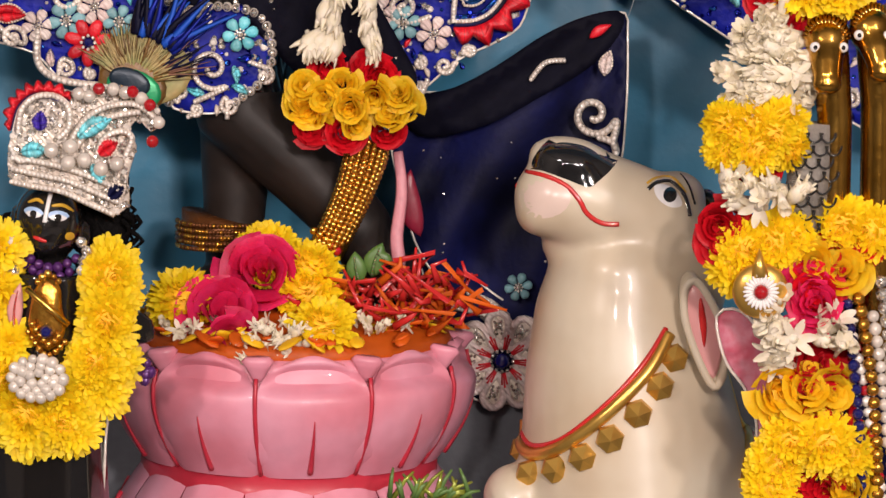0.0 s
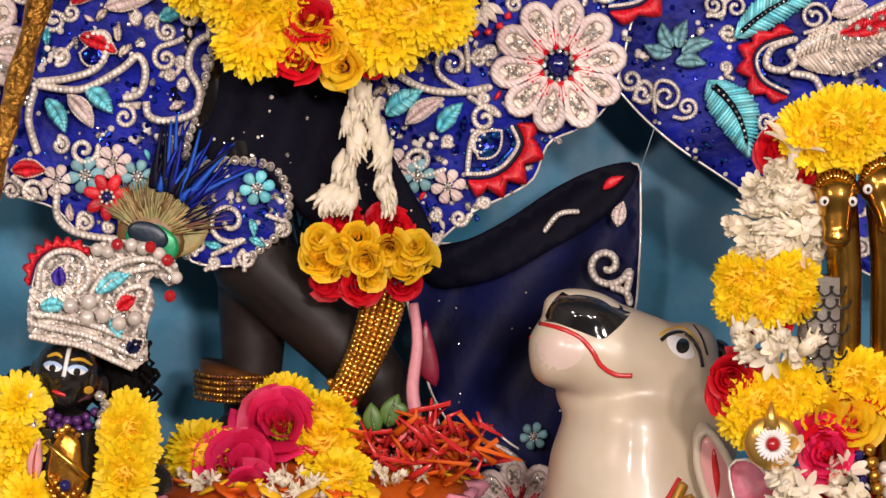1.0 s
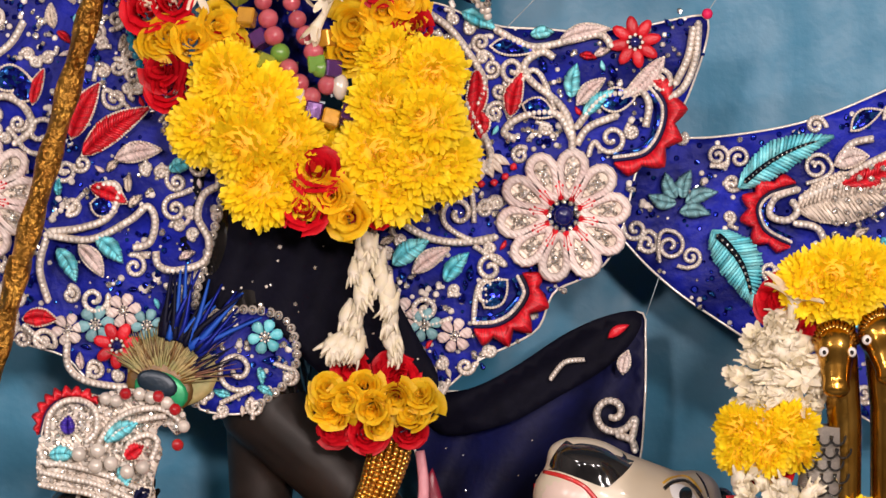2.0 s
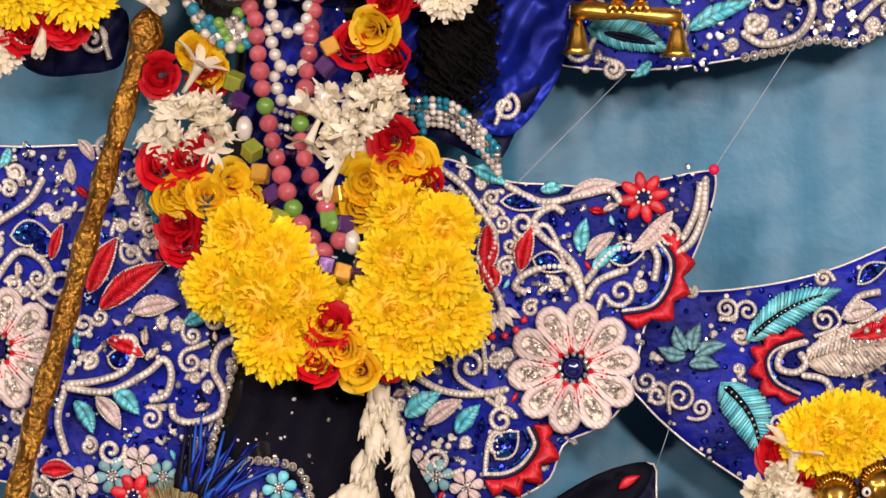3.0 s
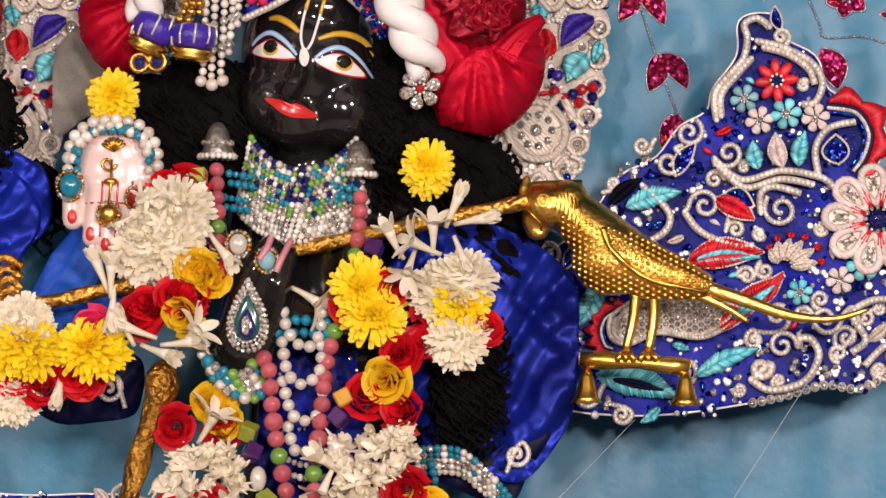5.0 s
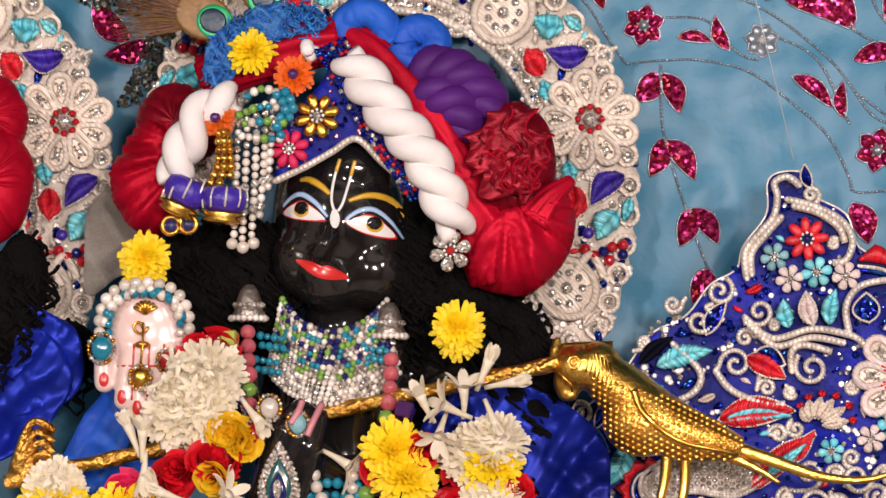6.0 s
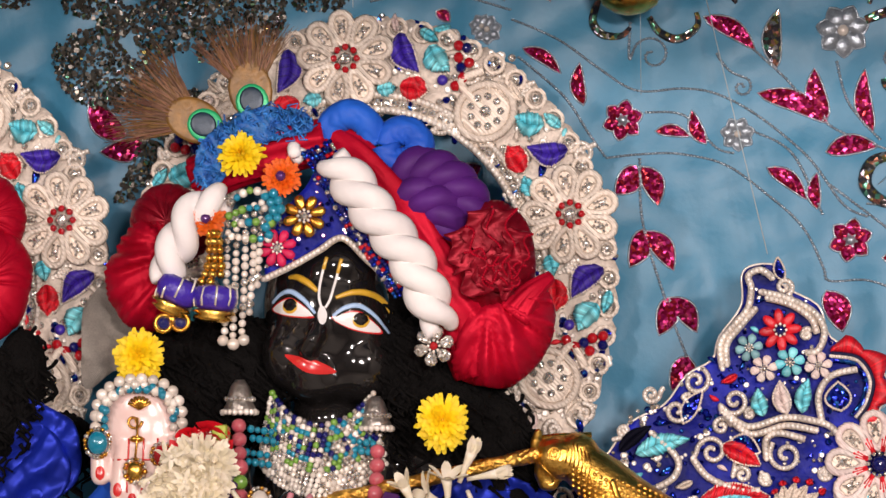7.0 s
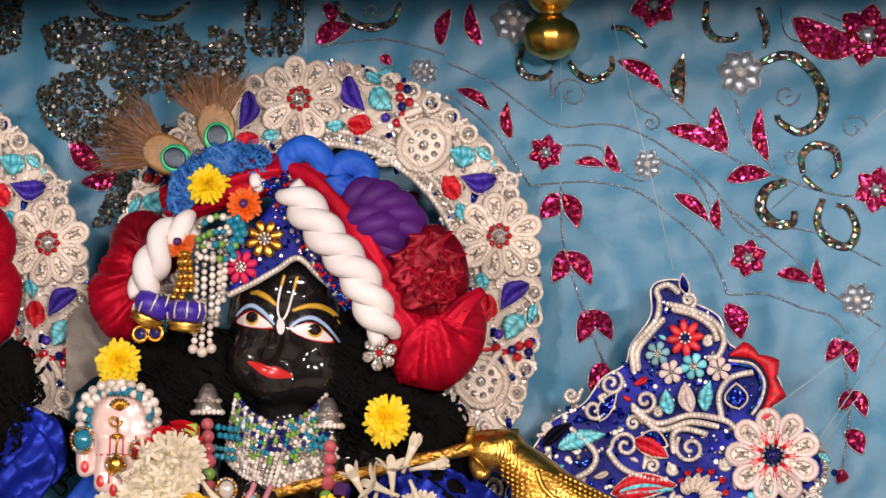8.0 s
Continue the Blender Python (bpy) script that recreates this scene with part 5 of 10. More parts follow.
fan, fan_poly = panel("sleeve", "royal blue satin sleeve fan with silver scrollwork", [(0.147, 1.889), (0.189, 1.924), (0.220, 1.959), (0.242, 1.990), (0.280, 2.010), (0.305, 2.042), (0.333, 2.059), (0.340, 2.083), (0.365, 2.118), (0.366, 2.153), (0.383, 2.163), (0.408, 2.160), (0.411, 2.139), (0.449, 2.117), (0.462, 2.082), (0.504, 2.061), (0.526, 2.026), (0.510, 1.991), (0.558, 1.977), (0.578, 1.928), (0.564, 1.880), (0.604, 1.838), (0.563, 1.804), (0.528, 1.783), (0.493, 1.766), (0.458, 1.770), (0.396, 1.753), (0.271, 1.736), (0.160, 1.750), (0.118, 1.813)], 0.105, fold_f, category="sleeve", per=4)
stones(fan_poly, 0.105, fold_f, 700, 0.0026, fan, [CRYSTAL, BLUESEQ, BLUESEQ, BLUESEQ, BEADS], 12)
Y = 0.090
K = 0.0007
big_flower([(0.513, 1.944)][0], 82 * K, Y, fan, 9, 0.3)
small_flower([(0.407, 2.090)][0], 34 * K, Y, fan, REDTHREAD, 8, 0.1, 0.3, NAVYGEM)
for c, r, m in (([(0.373, 2.071)][0], 22, TEAL), ([(0.389, 2.048)][0], 22, PAD), ([(0.417, 2.055)][0], 24, TURQ), ([(0.448, 2.051)][0], 22, PAD), ([(0.498, 1.897)][0], 26, TURQ), ([(0.474, 1.880)][0], 22, PAD), ([(0.432, 1.867)][0], 20, TURQ)):
    small_flower(c, r * K, Y, fan, m)
scallop([(0.462, 2.067), (0.493, 2.061), (0.509, 2.036), (0.504, 2.009), (0.492, 1.991)], 26 * K, 4, Y, fan)
cords([curve(q, 6) for q in (([(0.344, 2.048), (0.342, 2.076), (0.358, 2.097), (0.372, 2.114), (0.376, 2.135), (0.373, 2.150), (0.387, 2.156), (0.400, 2.146)], [(0.349, 2.052), (0.349, 2.075), (0.365, 2.096), (0.381, 2.114)], [(0.386, 2.132), (0.414, 2.125), (0.443, 2.110), (0.455, 2.089), (0.448, 2.068), (0.434, 2.065)], [(0.393, 2.125), (0.418, 2.118), (0.440, 2.103), (0.447, 2.086)], [(0.343, 2.006), (0.371, 1.985), (0.413, 1.995), (0.454, 1.988), (0.468, 1.977)])
    + ([(0.346, 1.999), (0.374, 1.977), (0.412, 1.986), (0.447, 1.980)], [(0.451, 1.992), (0.448, 2.019), (0.462, 2.040), (0.490, 2.047)], [(0.391, 1.950), (0.391, 1.971), (0.405, 1.978), (0.433, 1.971)], [(0.311, 1.951), (0.328, 1.930), (0.363, 1.916), (0.384, 1.916)], [(0.266, 1.979), (0.294, 1.951), (0.290, 1.930), (0.265, 1.916)], [(0.557, 1.880), (0.536, 1.862), (0.508, 1.859), (0.487, 1.845), (0.501, 1.818), (0.486, 1.804)], [(0.584, 1.831), (0.549, 1.817), (0.521, 1.811), (0.500, 1.790)]))], Y, 5.5 * K, fan)
cords([spiral(*p[0], r * K, 1.35, a, w, p[1]) for p, r, a, w in (
    ([(0.315, 2.035), (0.323, 2.048)], 22, 60, 1), ([(0.294, 2.003), (0.308, 2.021)], 22, 60, 1), ([(0.357, 2.013), (0.343, 1.999)], 22, 200, -1), ([(0.412, 1.954), (0.398, 1.968)], 26, 150, -1),
    ([(0.332, 1.958), (0.311, 1.951)], 24, 180, 1), ([(0.266, 2.021), (0.280, 2.028)], 14, 0, 1), ([(0.459, 1.839), (0.487, 1.852)], 24, 0, 1), ([(0.414, 1.811), (0.431, 1.825)], 22, 0, -1), ([(0.208, 1.757), (0.229, 1.771)], 20, 0, 1))], Y, 4 * K, fan, name="beaded_scroll")
for a, b, w, m in ((([(0.388, 1.996)][0], [(0.382, 2.027)][0], 24, TURQ), ([(0.413, 1.999)][0], [(0.406, 2.034)][0], 26, PAD), ([(0.430, 1.999)][0], [(0.437, 2.037)][0], 24, TURQ), ([(0.301, 1.989)][0], [(0.322, 2.024)][0], 24, BLUESEQ), ([(0.248, 1.955)][0], [(0.308, 1.972)][0], 30, TURQ), ([(0.231, 1.958)][0], [(0.266, 1.986)][0], 22, DARK), ([(0.343, 1.965)][0], [(0.384, 1.943)][0], 34, REDTHREAD), ([(0.350, 1.968)][0], [(0.384, 1.957)][0], 34, BLUESEQ))
    + (([(0.314, 1.899)][0], [(0.394, 1.909)][0], 44, REDTHREAD), ([(0.321, 1.899)][0], [(0.391, 1.903)][0], 22, TURQ), ([(0.348, 1.825)][0], [(0.416, 1.884)][0], 34, REDTHREAD), ([(0.181, 1.893)][0], [(0.190, 1.832)][0], 26, TURQ), ([(0.224, 1.880)][0], [(0.193, 1.826)][0], 34, TURQ), ([(0.217, 1.779)][0], [(0.305, 1.756)][0], 46, TURQ))
    + (([(0.323, 1.777)][0], [(0.390, 1.808)][0], 26, TURQ), ([(0.472, 2.002)][0], [(0.469, 2.033)][0], 40, BLUESEQ), ([(0.397, 1.856)][0], [(0.415, 1.888)][0], 18, REDTHREAD))):
    leaf(a, b, w * K, Y, fan, m)
# pale paisley with a crystal net, its toothed end, and slits in the padded leaves
paisley = [(0.237, 1.843), (0.277, 1.864), (0.319, 1.867), (0.353, 1.857), (0.371, 1.844), (0.333, 1.819), (0.284, 1.823), (0.253, 1.811), (0.234, 1.819)]
ring = [tuple(p) for p in curve(paisley, 6, True)]
g = Geo()
g.pad(ring, Y + 0.002, 0.003, 0)
for k in (1.0, 0.86):
    mx, mz = 0.300, 1.840
    beaded(g, [Vector((mx + (x - mx) * k, mz + (z - mz) * k)) for x, z in ring + ring[:1]], Y - 0.002, 0.0026, 1, 2)
for i in range(22):
    for j in range(9):
        p = (0.242 + 0.0062 * i, 1.812 + 0.0068 * j + (0.0034 if i % 2 else 0))
        if inside(p, [(0.300 + (x - 0.300) * 0.8, 1.840 + (z - 1.840) * 0.8) for x, z in ring]):
            g.gem((p[0], Y - 0.003, p[1]), 0.0032, 3)
part("paisley", g, [CORD, IVORY, BEADS, CRYSTAL], fan, "pale padded paisley with a crystal net")
TAKEN.extend((x, z, 0.02) for x, z in paisley + [(0.30, 1.84), (0.27, 1.84), (0.33, 1.84)])
scallop(list(reversed([(0.249, 1.852), (0.228, 1.843), (0.220, 1.826), (0.225, 1.808), (0.234, 1.803)])), 0.012, 7, Y, fan)
leaf((0.361, 1.838), (0.406, 1.874), 0.010, Y - 0.004, fan, TURQ, 0)
leaf((0.236, 1.774), (0.290, 1.763), 0.008, Y - 0.004, fan, NAVY, 0)
cords([curve([(0.381, 1.775), (0.402, 1.764), (0.437, 1.773), (0.452, 1.799), (0.445, 1.817), (0.433, 1.818), (0.431, 1.808)], 6), spiral(0.392, 1.787, 0.011, 1.2, 0, 1, (0.383, 1.775))], Y, 0.0042, fan)
for e in ((0.398, 1.917), (0.408, 1.927), (0.424, 1.931), (0.440, 1.928), (0.455, 1.917), (0.459, 1.900)):
    o = Vector((0.412, 1.892))
    leaf(o.lerp(Vector(e), 0.25), o.lerp(Vector(e), 0.8), 0.010, Y, fan, IVORY, 0)
    leaf(o.lerp(Vector(e), 0.82), e, 0.008, Y, fan, REDTHREAD, 0)

filler(fan_poly, 0.105, fold_f, fan, 270, 54, 1.1)
bead_edge(fan_poly, 0.105, fold_f, 0.0055, fan, lambda x, z: x > (0.377, 0.100, 1.881)[0] and z < (-0.446, 0.100, 1.957)[2])

# plain satin sleeves
for pts, y, d, m, lab in ((([(-0.014, 1.853), (0.055, 1.935), (0.137, 1.923), (0.195, 1.877), (0.202, 1.819), (0.197, 1.744), (0.174, 1.697), (0.140, 1.665), (0.093, 1.679), (0.046, 1.696), (0.022, 1.771)], 0.035, drape(0.016, 0.055, 50, 2.0), SATIN, "royal blue crushed satin sleeve in deep folds"), ([(-0.387, 1.794), (-0.364, 1.871), (-0.323, 1.930), (-0.275, 1.919), (-0.245, 1.872), (-0.250, 1.818), (-0.303, 1.806), (-0.345, 1.818)], 0.035, drape(0.012, 0.06, 60, 1.0), BLUECLOTH, "bright blue satin sleeve in soft folds"))
    + (([(-0.376, 1.747), (-0.364, 1.782), (-0.311, 1.806), (-0.257, 1.789), (-0.262, 1.736), (-0.304, 1.724), (-0.346, 1.723)], 0.06, drape(0.010, 0.06, 20, 1.0), NAVY, "navy satin cuff with silver curls"), ([(-0.480, 1.908), (-0.482, 2.034), (-0.385, 2.004), (-0.360, 1.975), (-0.365, 1.927), (-0.401, 1.905)], 0.085, drape(0.012, 0.06, 30, 4.0), SATIN, "royal blue satin sleeve of the neighbouring figure"), ([(-0.539, 1.831), (-0.540, 2.024), (-0.451, 1.999), (-0.395, 1.986), (-0.369, 1.943), (-0.388, 1.899), (-0.425, 1.862)], 0.08, drape(0.012, 0.06, 30, 6.0), SATIN, "royal blue satin sleeve of the neighbouring figure"))):
    cr, fine = pleats(0.015, 0.046, 55, y * 50), creases(0.008, 30, y * 50)
    ob, pl = panel("sleeve", lab, pts, y, lambda x, z, d=d, cr=cr, fine=fine: 0.35 * d(x, z) + cr(x, z) + fine(x, z), m, 0, "sleeve")
    if m is NAVY:
        cords([spiral(*[(-0.288, 1.759)][0], 0.0146, 1.3, 40, 1, [(-0.270, 1.739)][0])], 0.022, 0.0028, ob, name="beaded_scroll")
cuff, _ = panel("cuff", "navy satin cuff edged with crystal clusters", [(0.036, 1.695), (0.082, 1.702), (0.140, 1.714), (0.175, 1.720), (0.152, 1.679), (0.129, 1.639), (0.083, 1.655), (0.048, 1.672)], 0.028, drape(0.008, 0.05, 30, 1.0), NAVY, 0, "cuff")
cords([spiral(*[(0.139, 1.694)][0], 0.0134, 1.3, 40, 1, [(0.129, 1.676)][0])], 0.002, 0.0028, cuff, name="beaded_scroll")
seed_beads([[Vector(p) + Vector((0, 0.006 * k, -0.006 * k)) for p in [(0.037, 0.000, 1.687), (0.078, -0.005, 1.687), (0.107, -0.010, 1.667), (0.133, -0.010, 1.639)]] for k in range(-2, 3)], 0.0042, cuff, [CRYSTAL, PEARL, BEADS, TURQBEAD], gap=1.7)


# ---- round embroidered halo, and its twin behind the neighbouring figure ----
def make_halo():
    c = Vector((-0.046, 0.150, 2.143))
    rx, rz, y = 0.280, 0.310, 0.15
    root = thing("halo", "cream embroidered halo with red, turquoise and violet padding", "halo", c)

    def at(deg, rad):
        a = radians(deg)
        return (c.x + rx * rad * math.cos(a), c.z + rz * rad * math.sin(a))

    line = [at(-58 + 296 * i / 150, 0.955 + 0.035 * abs(math.sin(math.pi * (i * 46 / 150)))) for i in range(151)]
    line += [at(238 - 296 * i / 90, 0.635) for i in range(91)]
    g, poly = sheet(line, y, crumple(0.003, 14, 2.0), 0.013, 0.008, 1, True)
    part("backing", g, [mat("silver_grey_net_cloth", (0.64, 0.56, 0.48), 0.5, 0.1, 300, 0.4, 0.6, second=(0.46, 0.39, 0.33), spread=60)], root)
    e = Geo()
    for rad, r in ((0.645, 0.0045), (0.70, 0.0040)):
        beaded(e, [Vector(at(-57 + 294 * i / 120, rad)) for i in range(121)], y - 0.004, r)
    for i in range(90):
        e.gem((*[at(-57 + 294 * i / 89, 0.672)[k] for k in (0,)], y - 0.004, at(-57 + 294 * i / 89, 0.672)[1]), 0.0052, 2)
    part("inner_border", e, [CORD, BEADS, CRYSTAL], root, "double row of crystals in silver cord")
    for k in range(47):
        p = at(-55 + 290 * k / 46, 0.945)
        e = Geo()
        e.tube(lift(oval(p, 0.0105, 0.0105, 0, 12), y - 0.005), 0.0028, 5, 0, 0.8, True)
        e.gem((p[0], y - 0.004, p[1]), 0.0058, 1)
        part("edge_loop", e, [IVORY, CRYSTAL], root)
    YY = y - 0.007
    for a0 in (176, 97, 18):
        big_flower(at(a0, 0.835), 0.054, YY, root, 9, radians(a0), IVORY, "ruby")

        def lf(d0, q0, d1, q1, w, m, bend=0.12):
            leaf(at(a0 + d0, q0), at(a0 + d1, q1), w * 1.25, YY, root, m, bend)
        for s, o in ((-1, 0), (1, 0)):
            lf(s * 14, 0.93, s * 21, 0.80, 0.022, PURPLETHREAD, s * 0.15)
            lf(s * 9, 0.715, s * 15, 0.73, 0.014, TURQ, 0)
            lf(s * 16, 0.735, s * 25, 0.745, 0.022, REDTHREAD, 0)
            lf(s * 20, 0.78, s * 24, 0.73, 0.012, REDTHREAD, 0)
            lf(s * 22, 0.905, s * 29, 0.84, 0.022, TURQ, s * 0.12)
            lf(s * 19, 0.95, s * 24, 0.93, 0.010, TURQ, 0)
        for d, q, m in ((-30, 0.90, REDBEAD), (-31.5, 0.87, NAVYGEM), (-33, 0.90, REDBEAD), (-29, 0.94, REDBEAD), (-31, 0.945, NAVYGEM), (-33, 0.84, REDBEAD), (-28, 0.80, PURPLETHREAD), (-32, 0.80, REDBEAD)):
            b, p = Geo(), at(a0 + d, q)
            b.ball((p[0], YY - 0.002, p[1]), (0.0062, 0.005, 0.0062), 10, 6)
            part("stone", b, [m], root)
        # pale paisley between two flowers
        p0, p1 = at(a0 - 43, 0.78), at(a0 - 37, 0.90)
        e = Geo()
        e.pad(oval(p0, 0.030, 0.027, radians(a0 - 60)), YY, 0.005, 0)
        e.tube(lift(oval(p0, 0.033, 0.030, radians(a0 - 60), 20), YY - 0.002), 0.0045, 6, 1, 0.9, True)
        for i in range(9):
            b = 2 * math.pi * i / 9
            e.gem((p0[0] + 0.017 * math.cos(b), YY - 0.006, p0[1] + 0.017 * math.sin(b)), 0.0045, 2)
        e.gem((p0[0], YY - 0.006, p0[1]), 0.007, 2)
        e.tube(lift(curve([p0, at(a0 - 33, 0.82), p1], 6), YY - 0.002), 0.005, 6, 1)
        part("paisley", e, [CORD, IVORY, CRYSTAL], root, "pale padded paisley with crystals")
        for i in range(3):
            q = at(a0 - 49 + 2.5 * i, 0.90 - 0.03 * i)
            leaf(q, at(a0 - 44 + 2.5 * i, 0.93 - 0.03 * i), 0.010, YY, root, IVORY, 0.1)
    stones(poly, y, crumple(0.003, 14, 2.0), 760, 0.0040, root, [CRYSTAL, CRYSTAL, BEADS], 31)
    filler(poly, y, crumple(0.003, 14, 2.0), root, 170, 55, 1.15)
    return root, c


halo, halo_c = make_halo()
halo_two = copy_thing(halo, Matrix.Translation(Vector((-0.394, 0.150, 2.216)) - Vector((0.177, 0.150, 2.218)) + halo_c))


# ---- hair: curled wool locks ----
def hair(name_label, blobs, seed):
    rng = random.Random(seed)
    root = thing("hair", name_label, "hair", blobs[0][0])
    for (x, y, z), r, n in blobs:
        g = Geo()
        for _ in range(n):
            d = Vector((rng.gauss(0, 1), rng.gauss(0, 1), rng.gauss(0, 1))).normalized()
            p = Vector((x, y, z)) + Vector((d.x * r[0], d.y * r[1], d.z * r[2]))
            q = rng.uniform(0.006, 0.012)
            a0 = rng.uniform(0, 6.28)
            pts = [p + Vector((q * math.cos(a0 + s * 1.1), q * math.sin(a0 + s * 1.1) * 0.7, -0.006 * s)) for s in range(6)]
            g.tube(pts, lambda s: 0.0026 * (1 - 0.6 * s), 5)
        g.ball((x, y, z), tuple(0.95 * k for k in r), 16, 10)
        part("lock", g, [HAIR], root)
    return root


hair("black curled wool hair falling on both shoulders", [
    ((-0.197, 0.060, 2.059), (0.055, 0.04, 0.06), 130), ((-0.222, 0.060, 2.010), (0.055, 0.04, 0.06), 120), ((-0.255, 0.070, 2.047), (0.04, 0.035, 0.05), 80), ((-0.166, 0.060, 2.022), (0.035, 0.03, 0.04), 60),
    ((0.002, 0.050, 2.045), (0.035, 0.04, 0.06), 110), ((0.044, 0.060, 1.996), (0.06, 0.04, 0.07), 160), ((0.093, 0.070, 1.959), (0.05, 0.04, 0.07), 130), ((0.067, 0.060, 1.875), (0.06, 0.04, 0.08), 140), ((0.108, 0.060, 1.910), (0.045, 0.04, 0.06), 100),
    # the two foremost blobs here are added to blacken the sleeve's left side
    ((0.062, 0.060, 1.762), (0.045, 0.04, 0.07), 90), ((0.090, 0.000, 1.800), (0.034, 0.028, 0.050), 130), ((0.088, 0.004, 1.755), (0.034, 0.024, 0.040), 120), ((-0.018, 0.070, 2.108), (0.03, 0.04, 0.05), 60), ((-0.155, 0.070, 2.059), (0.03, 0.03, 0.05), 50)], 41)
hair("black curled wool hair of the neighbouring figure", [((-0.458, 0.080, 2.011), (0.05, 0.04, 0.07), 120), ((-0.429, 0.090, 2.049), (0.03, 0.03, 0.05), 60), ((-0.396, 0.125, 1.968), (0.05, 0.03, 0.04), 60)], 42)


# ---- turban ----
def puff(c, r, folds, seed, turn=0.0):
    """A gathered cloth ball with soft creases that run to its middle."""
    g, n, m = Geo(), 150, 24
    vs = []
    for i in range(m + 1):
        e = math.pi * i / m - math.pi / 2
        for k in range(n):
            a = 2 * math.pi * k / n
            w = noise.noise(Vector((math.cos(a) * 1.8, math.sin(a) * 1.8, seed + 0.8 * math.sin(e))))
            crease = (1 - abs(math.sin(a * folds * 0.5 + 5 * w))) ** 3
            q = 1 + 0.08 * w - 0.05 * crease * math.cos(e)
            p = Vector((math.cos(e) * math.cos(a) * q * r[0], math.sin(e) * r[1] * (1 - 0.22 * crease * math.cos(e) ** 0.5), math.cos(e) * math.sin(a) * q * r[2]))
            vs.append(Matrix.Rotation(turn, 3, "Y") @ p + Vector(c))
    g.add(vs, [(i * n + k, i * n + (k + 1) % n, (i + 1) * n + (k + 1) % n, (i + 1) * n + k) for i in range(m) for k in range(n)])
    return g


def gathered(outline, apex, y, rise, folds, seed, depth_=0.012):
    """Puffed cloth gathered at one point, its creases fanning out from there."""
    line = curve(outline, 5, True)
    spots = np.array([tuple(p) for p in line])

    def relief(x, z):
        edge = min(1.0, float(np.hypot(spots[:, 0] - x, spots[:, 1] - z).min()) / 0.030)
        ang, far = math.atan2(z - apex[1], x - apex[0]), math.hypot(x - apex[0], z - apex[1])
        w = noise.noise(Vector((math.cos(ang) * folds, math.sin(ang) * folds, seed + far * 7)))
        v = noise.noise(Vector((math.cos(ang) * folds * 2.3, math.sin(ang) * folds * 2.3, seed + 5 + far * 12)))
        return rise * math.sqrt(max(0.0, 1 - (1 - edge) ** 2)) + depth_ * min(1.0, far / 0.02) * (0.6 - 2.2 * abs(w) - 1.1 * abs(v))
    return sheet(outline, y, relief, 0.0042, 0.02, 5)[0]


def twist(pts, r, strands=2, pitch=0.05, n=10, plump=1.0):
    """Cloth strands wound round one another."""
    line = even(curve(pts, 10), 0.003)
    g = Geo()
    for s in range(strands):
        w = []
        for i, p in enumerate(line):
            d = (line[min(i + 1, len(line) - 1)] - line[max(i - 1, 0)]).normalized()
            a = d.cross(Vector((0, 1, 0))).normalized()
            b = a.cross(d)
            t = 2 * math.pi * (i * 0.003 / pitch + s / strands)
            w.append(p + (a * math.cos(t) + b * math.sin(t)) * r * 0.55)
        g.tube(w, lambda q: r * 0.72 * plump * (0.55 + 0.45 * min(1, 8 * q, 8 * (1 - q))), n)
    return g


def wrap(pts, r, seed):
    """A thick rolled band of cloth with creases along it."""
    line = even(curve(pts, 10), 0.004)
    n, vs, g = 64, [], Geo()
    for i, p in enumerate(line):
        d = (line[min(i + 1, len(line) - 1)] - line[max(i - 1, 0)]).normalized()
        a = d.cross(Vector((0, 1, 0))).normalized()
        b = a.cross(d)
        q = r(i / (len(line) - 1))
        for k in range(n):
            w = 2 * math.pi * k / n
            f = 1 + 0.20 * noise.noise(Vector((math.cos(w) * 2.2, math.sin(w) * 2.2, seed + i * 0.03))) + 0.13 * noise.noise(Vector((math.cos(w) * 5, math.sin(w) * 5, seed + i * 0.07))) + 0.045 * math.sin(9 * w + 5 * noise.noise(Vector((math.cos(w), math.sin(w), seed + i * 0.05))) + i * 0.06)
            vs.append(p + (a * math.cos(w) + b * math.sin(w) * 0.75) * q * f)
    m = len(line)
    g.add(vs, [(i * n + k, i * n + (k + 1) % n, (i + 1) * n + (k + 1) % n, (i + 1) * n + k) for i in range(m - 1) for k in range(n)] + [tuple(range(n)), tuple(range((m - 1) * n, m * n))])
    return g


turban = thing("turban", "maroon satin turban with white braids, brooches and bead strings", "turban", (-0.093, 0.020, 2.191))
part("band", wrap([(-0.225, 0.030, 2.255), (-0.172, 0.010, 2.274), (-0.116, 0.005, 2.287), (-0.086, 0.010, 2.292)], lambda s: 0.026, 1.0), [MAROON], turban)
part("band", wrap([(-0.093, 0.020, 2.296), (-0.042, 0.000, 2.262), (0.007, -0.005, 2.200), (0.049, 0.000, 2.140), (0.079, 0.010, 2.085), (0.096, 0.020, 2.049)], lambda s: 0.026 + 0.012 * s, 4.0), [MAROON], turban)
part("puff", gathered([(-0.324, 2.157), (-0.320, 2.120), (-0.298, 2.094), (-0.272, 2.090), (-0.250, 2.110), (-0.243, 2.150), (-0.246, 2.190), (-0.262, 2.212), (-0.296, 2.204)], (-0.236, 2.178), 0.040, 0.042, 3.2, 3.0, 0.017), [MAROON], turban, "gathered maroon satin puff")
part("puff", puff((-0.256, 0.050, 2.208), (0.048, 0.035, 0.042), 16, 5.0, 0.6), [WINE], turban, "ruffled maroon net puff")
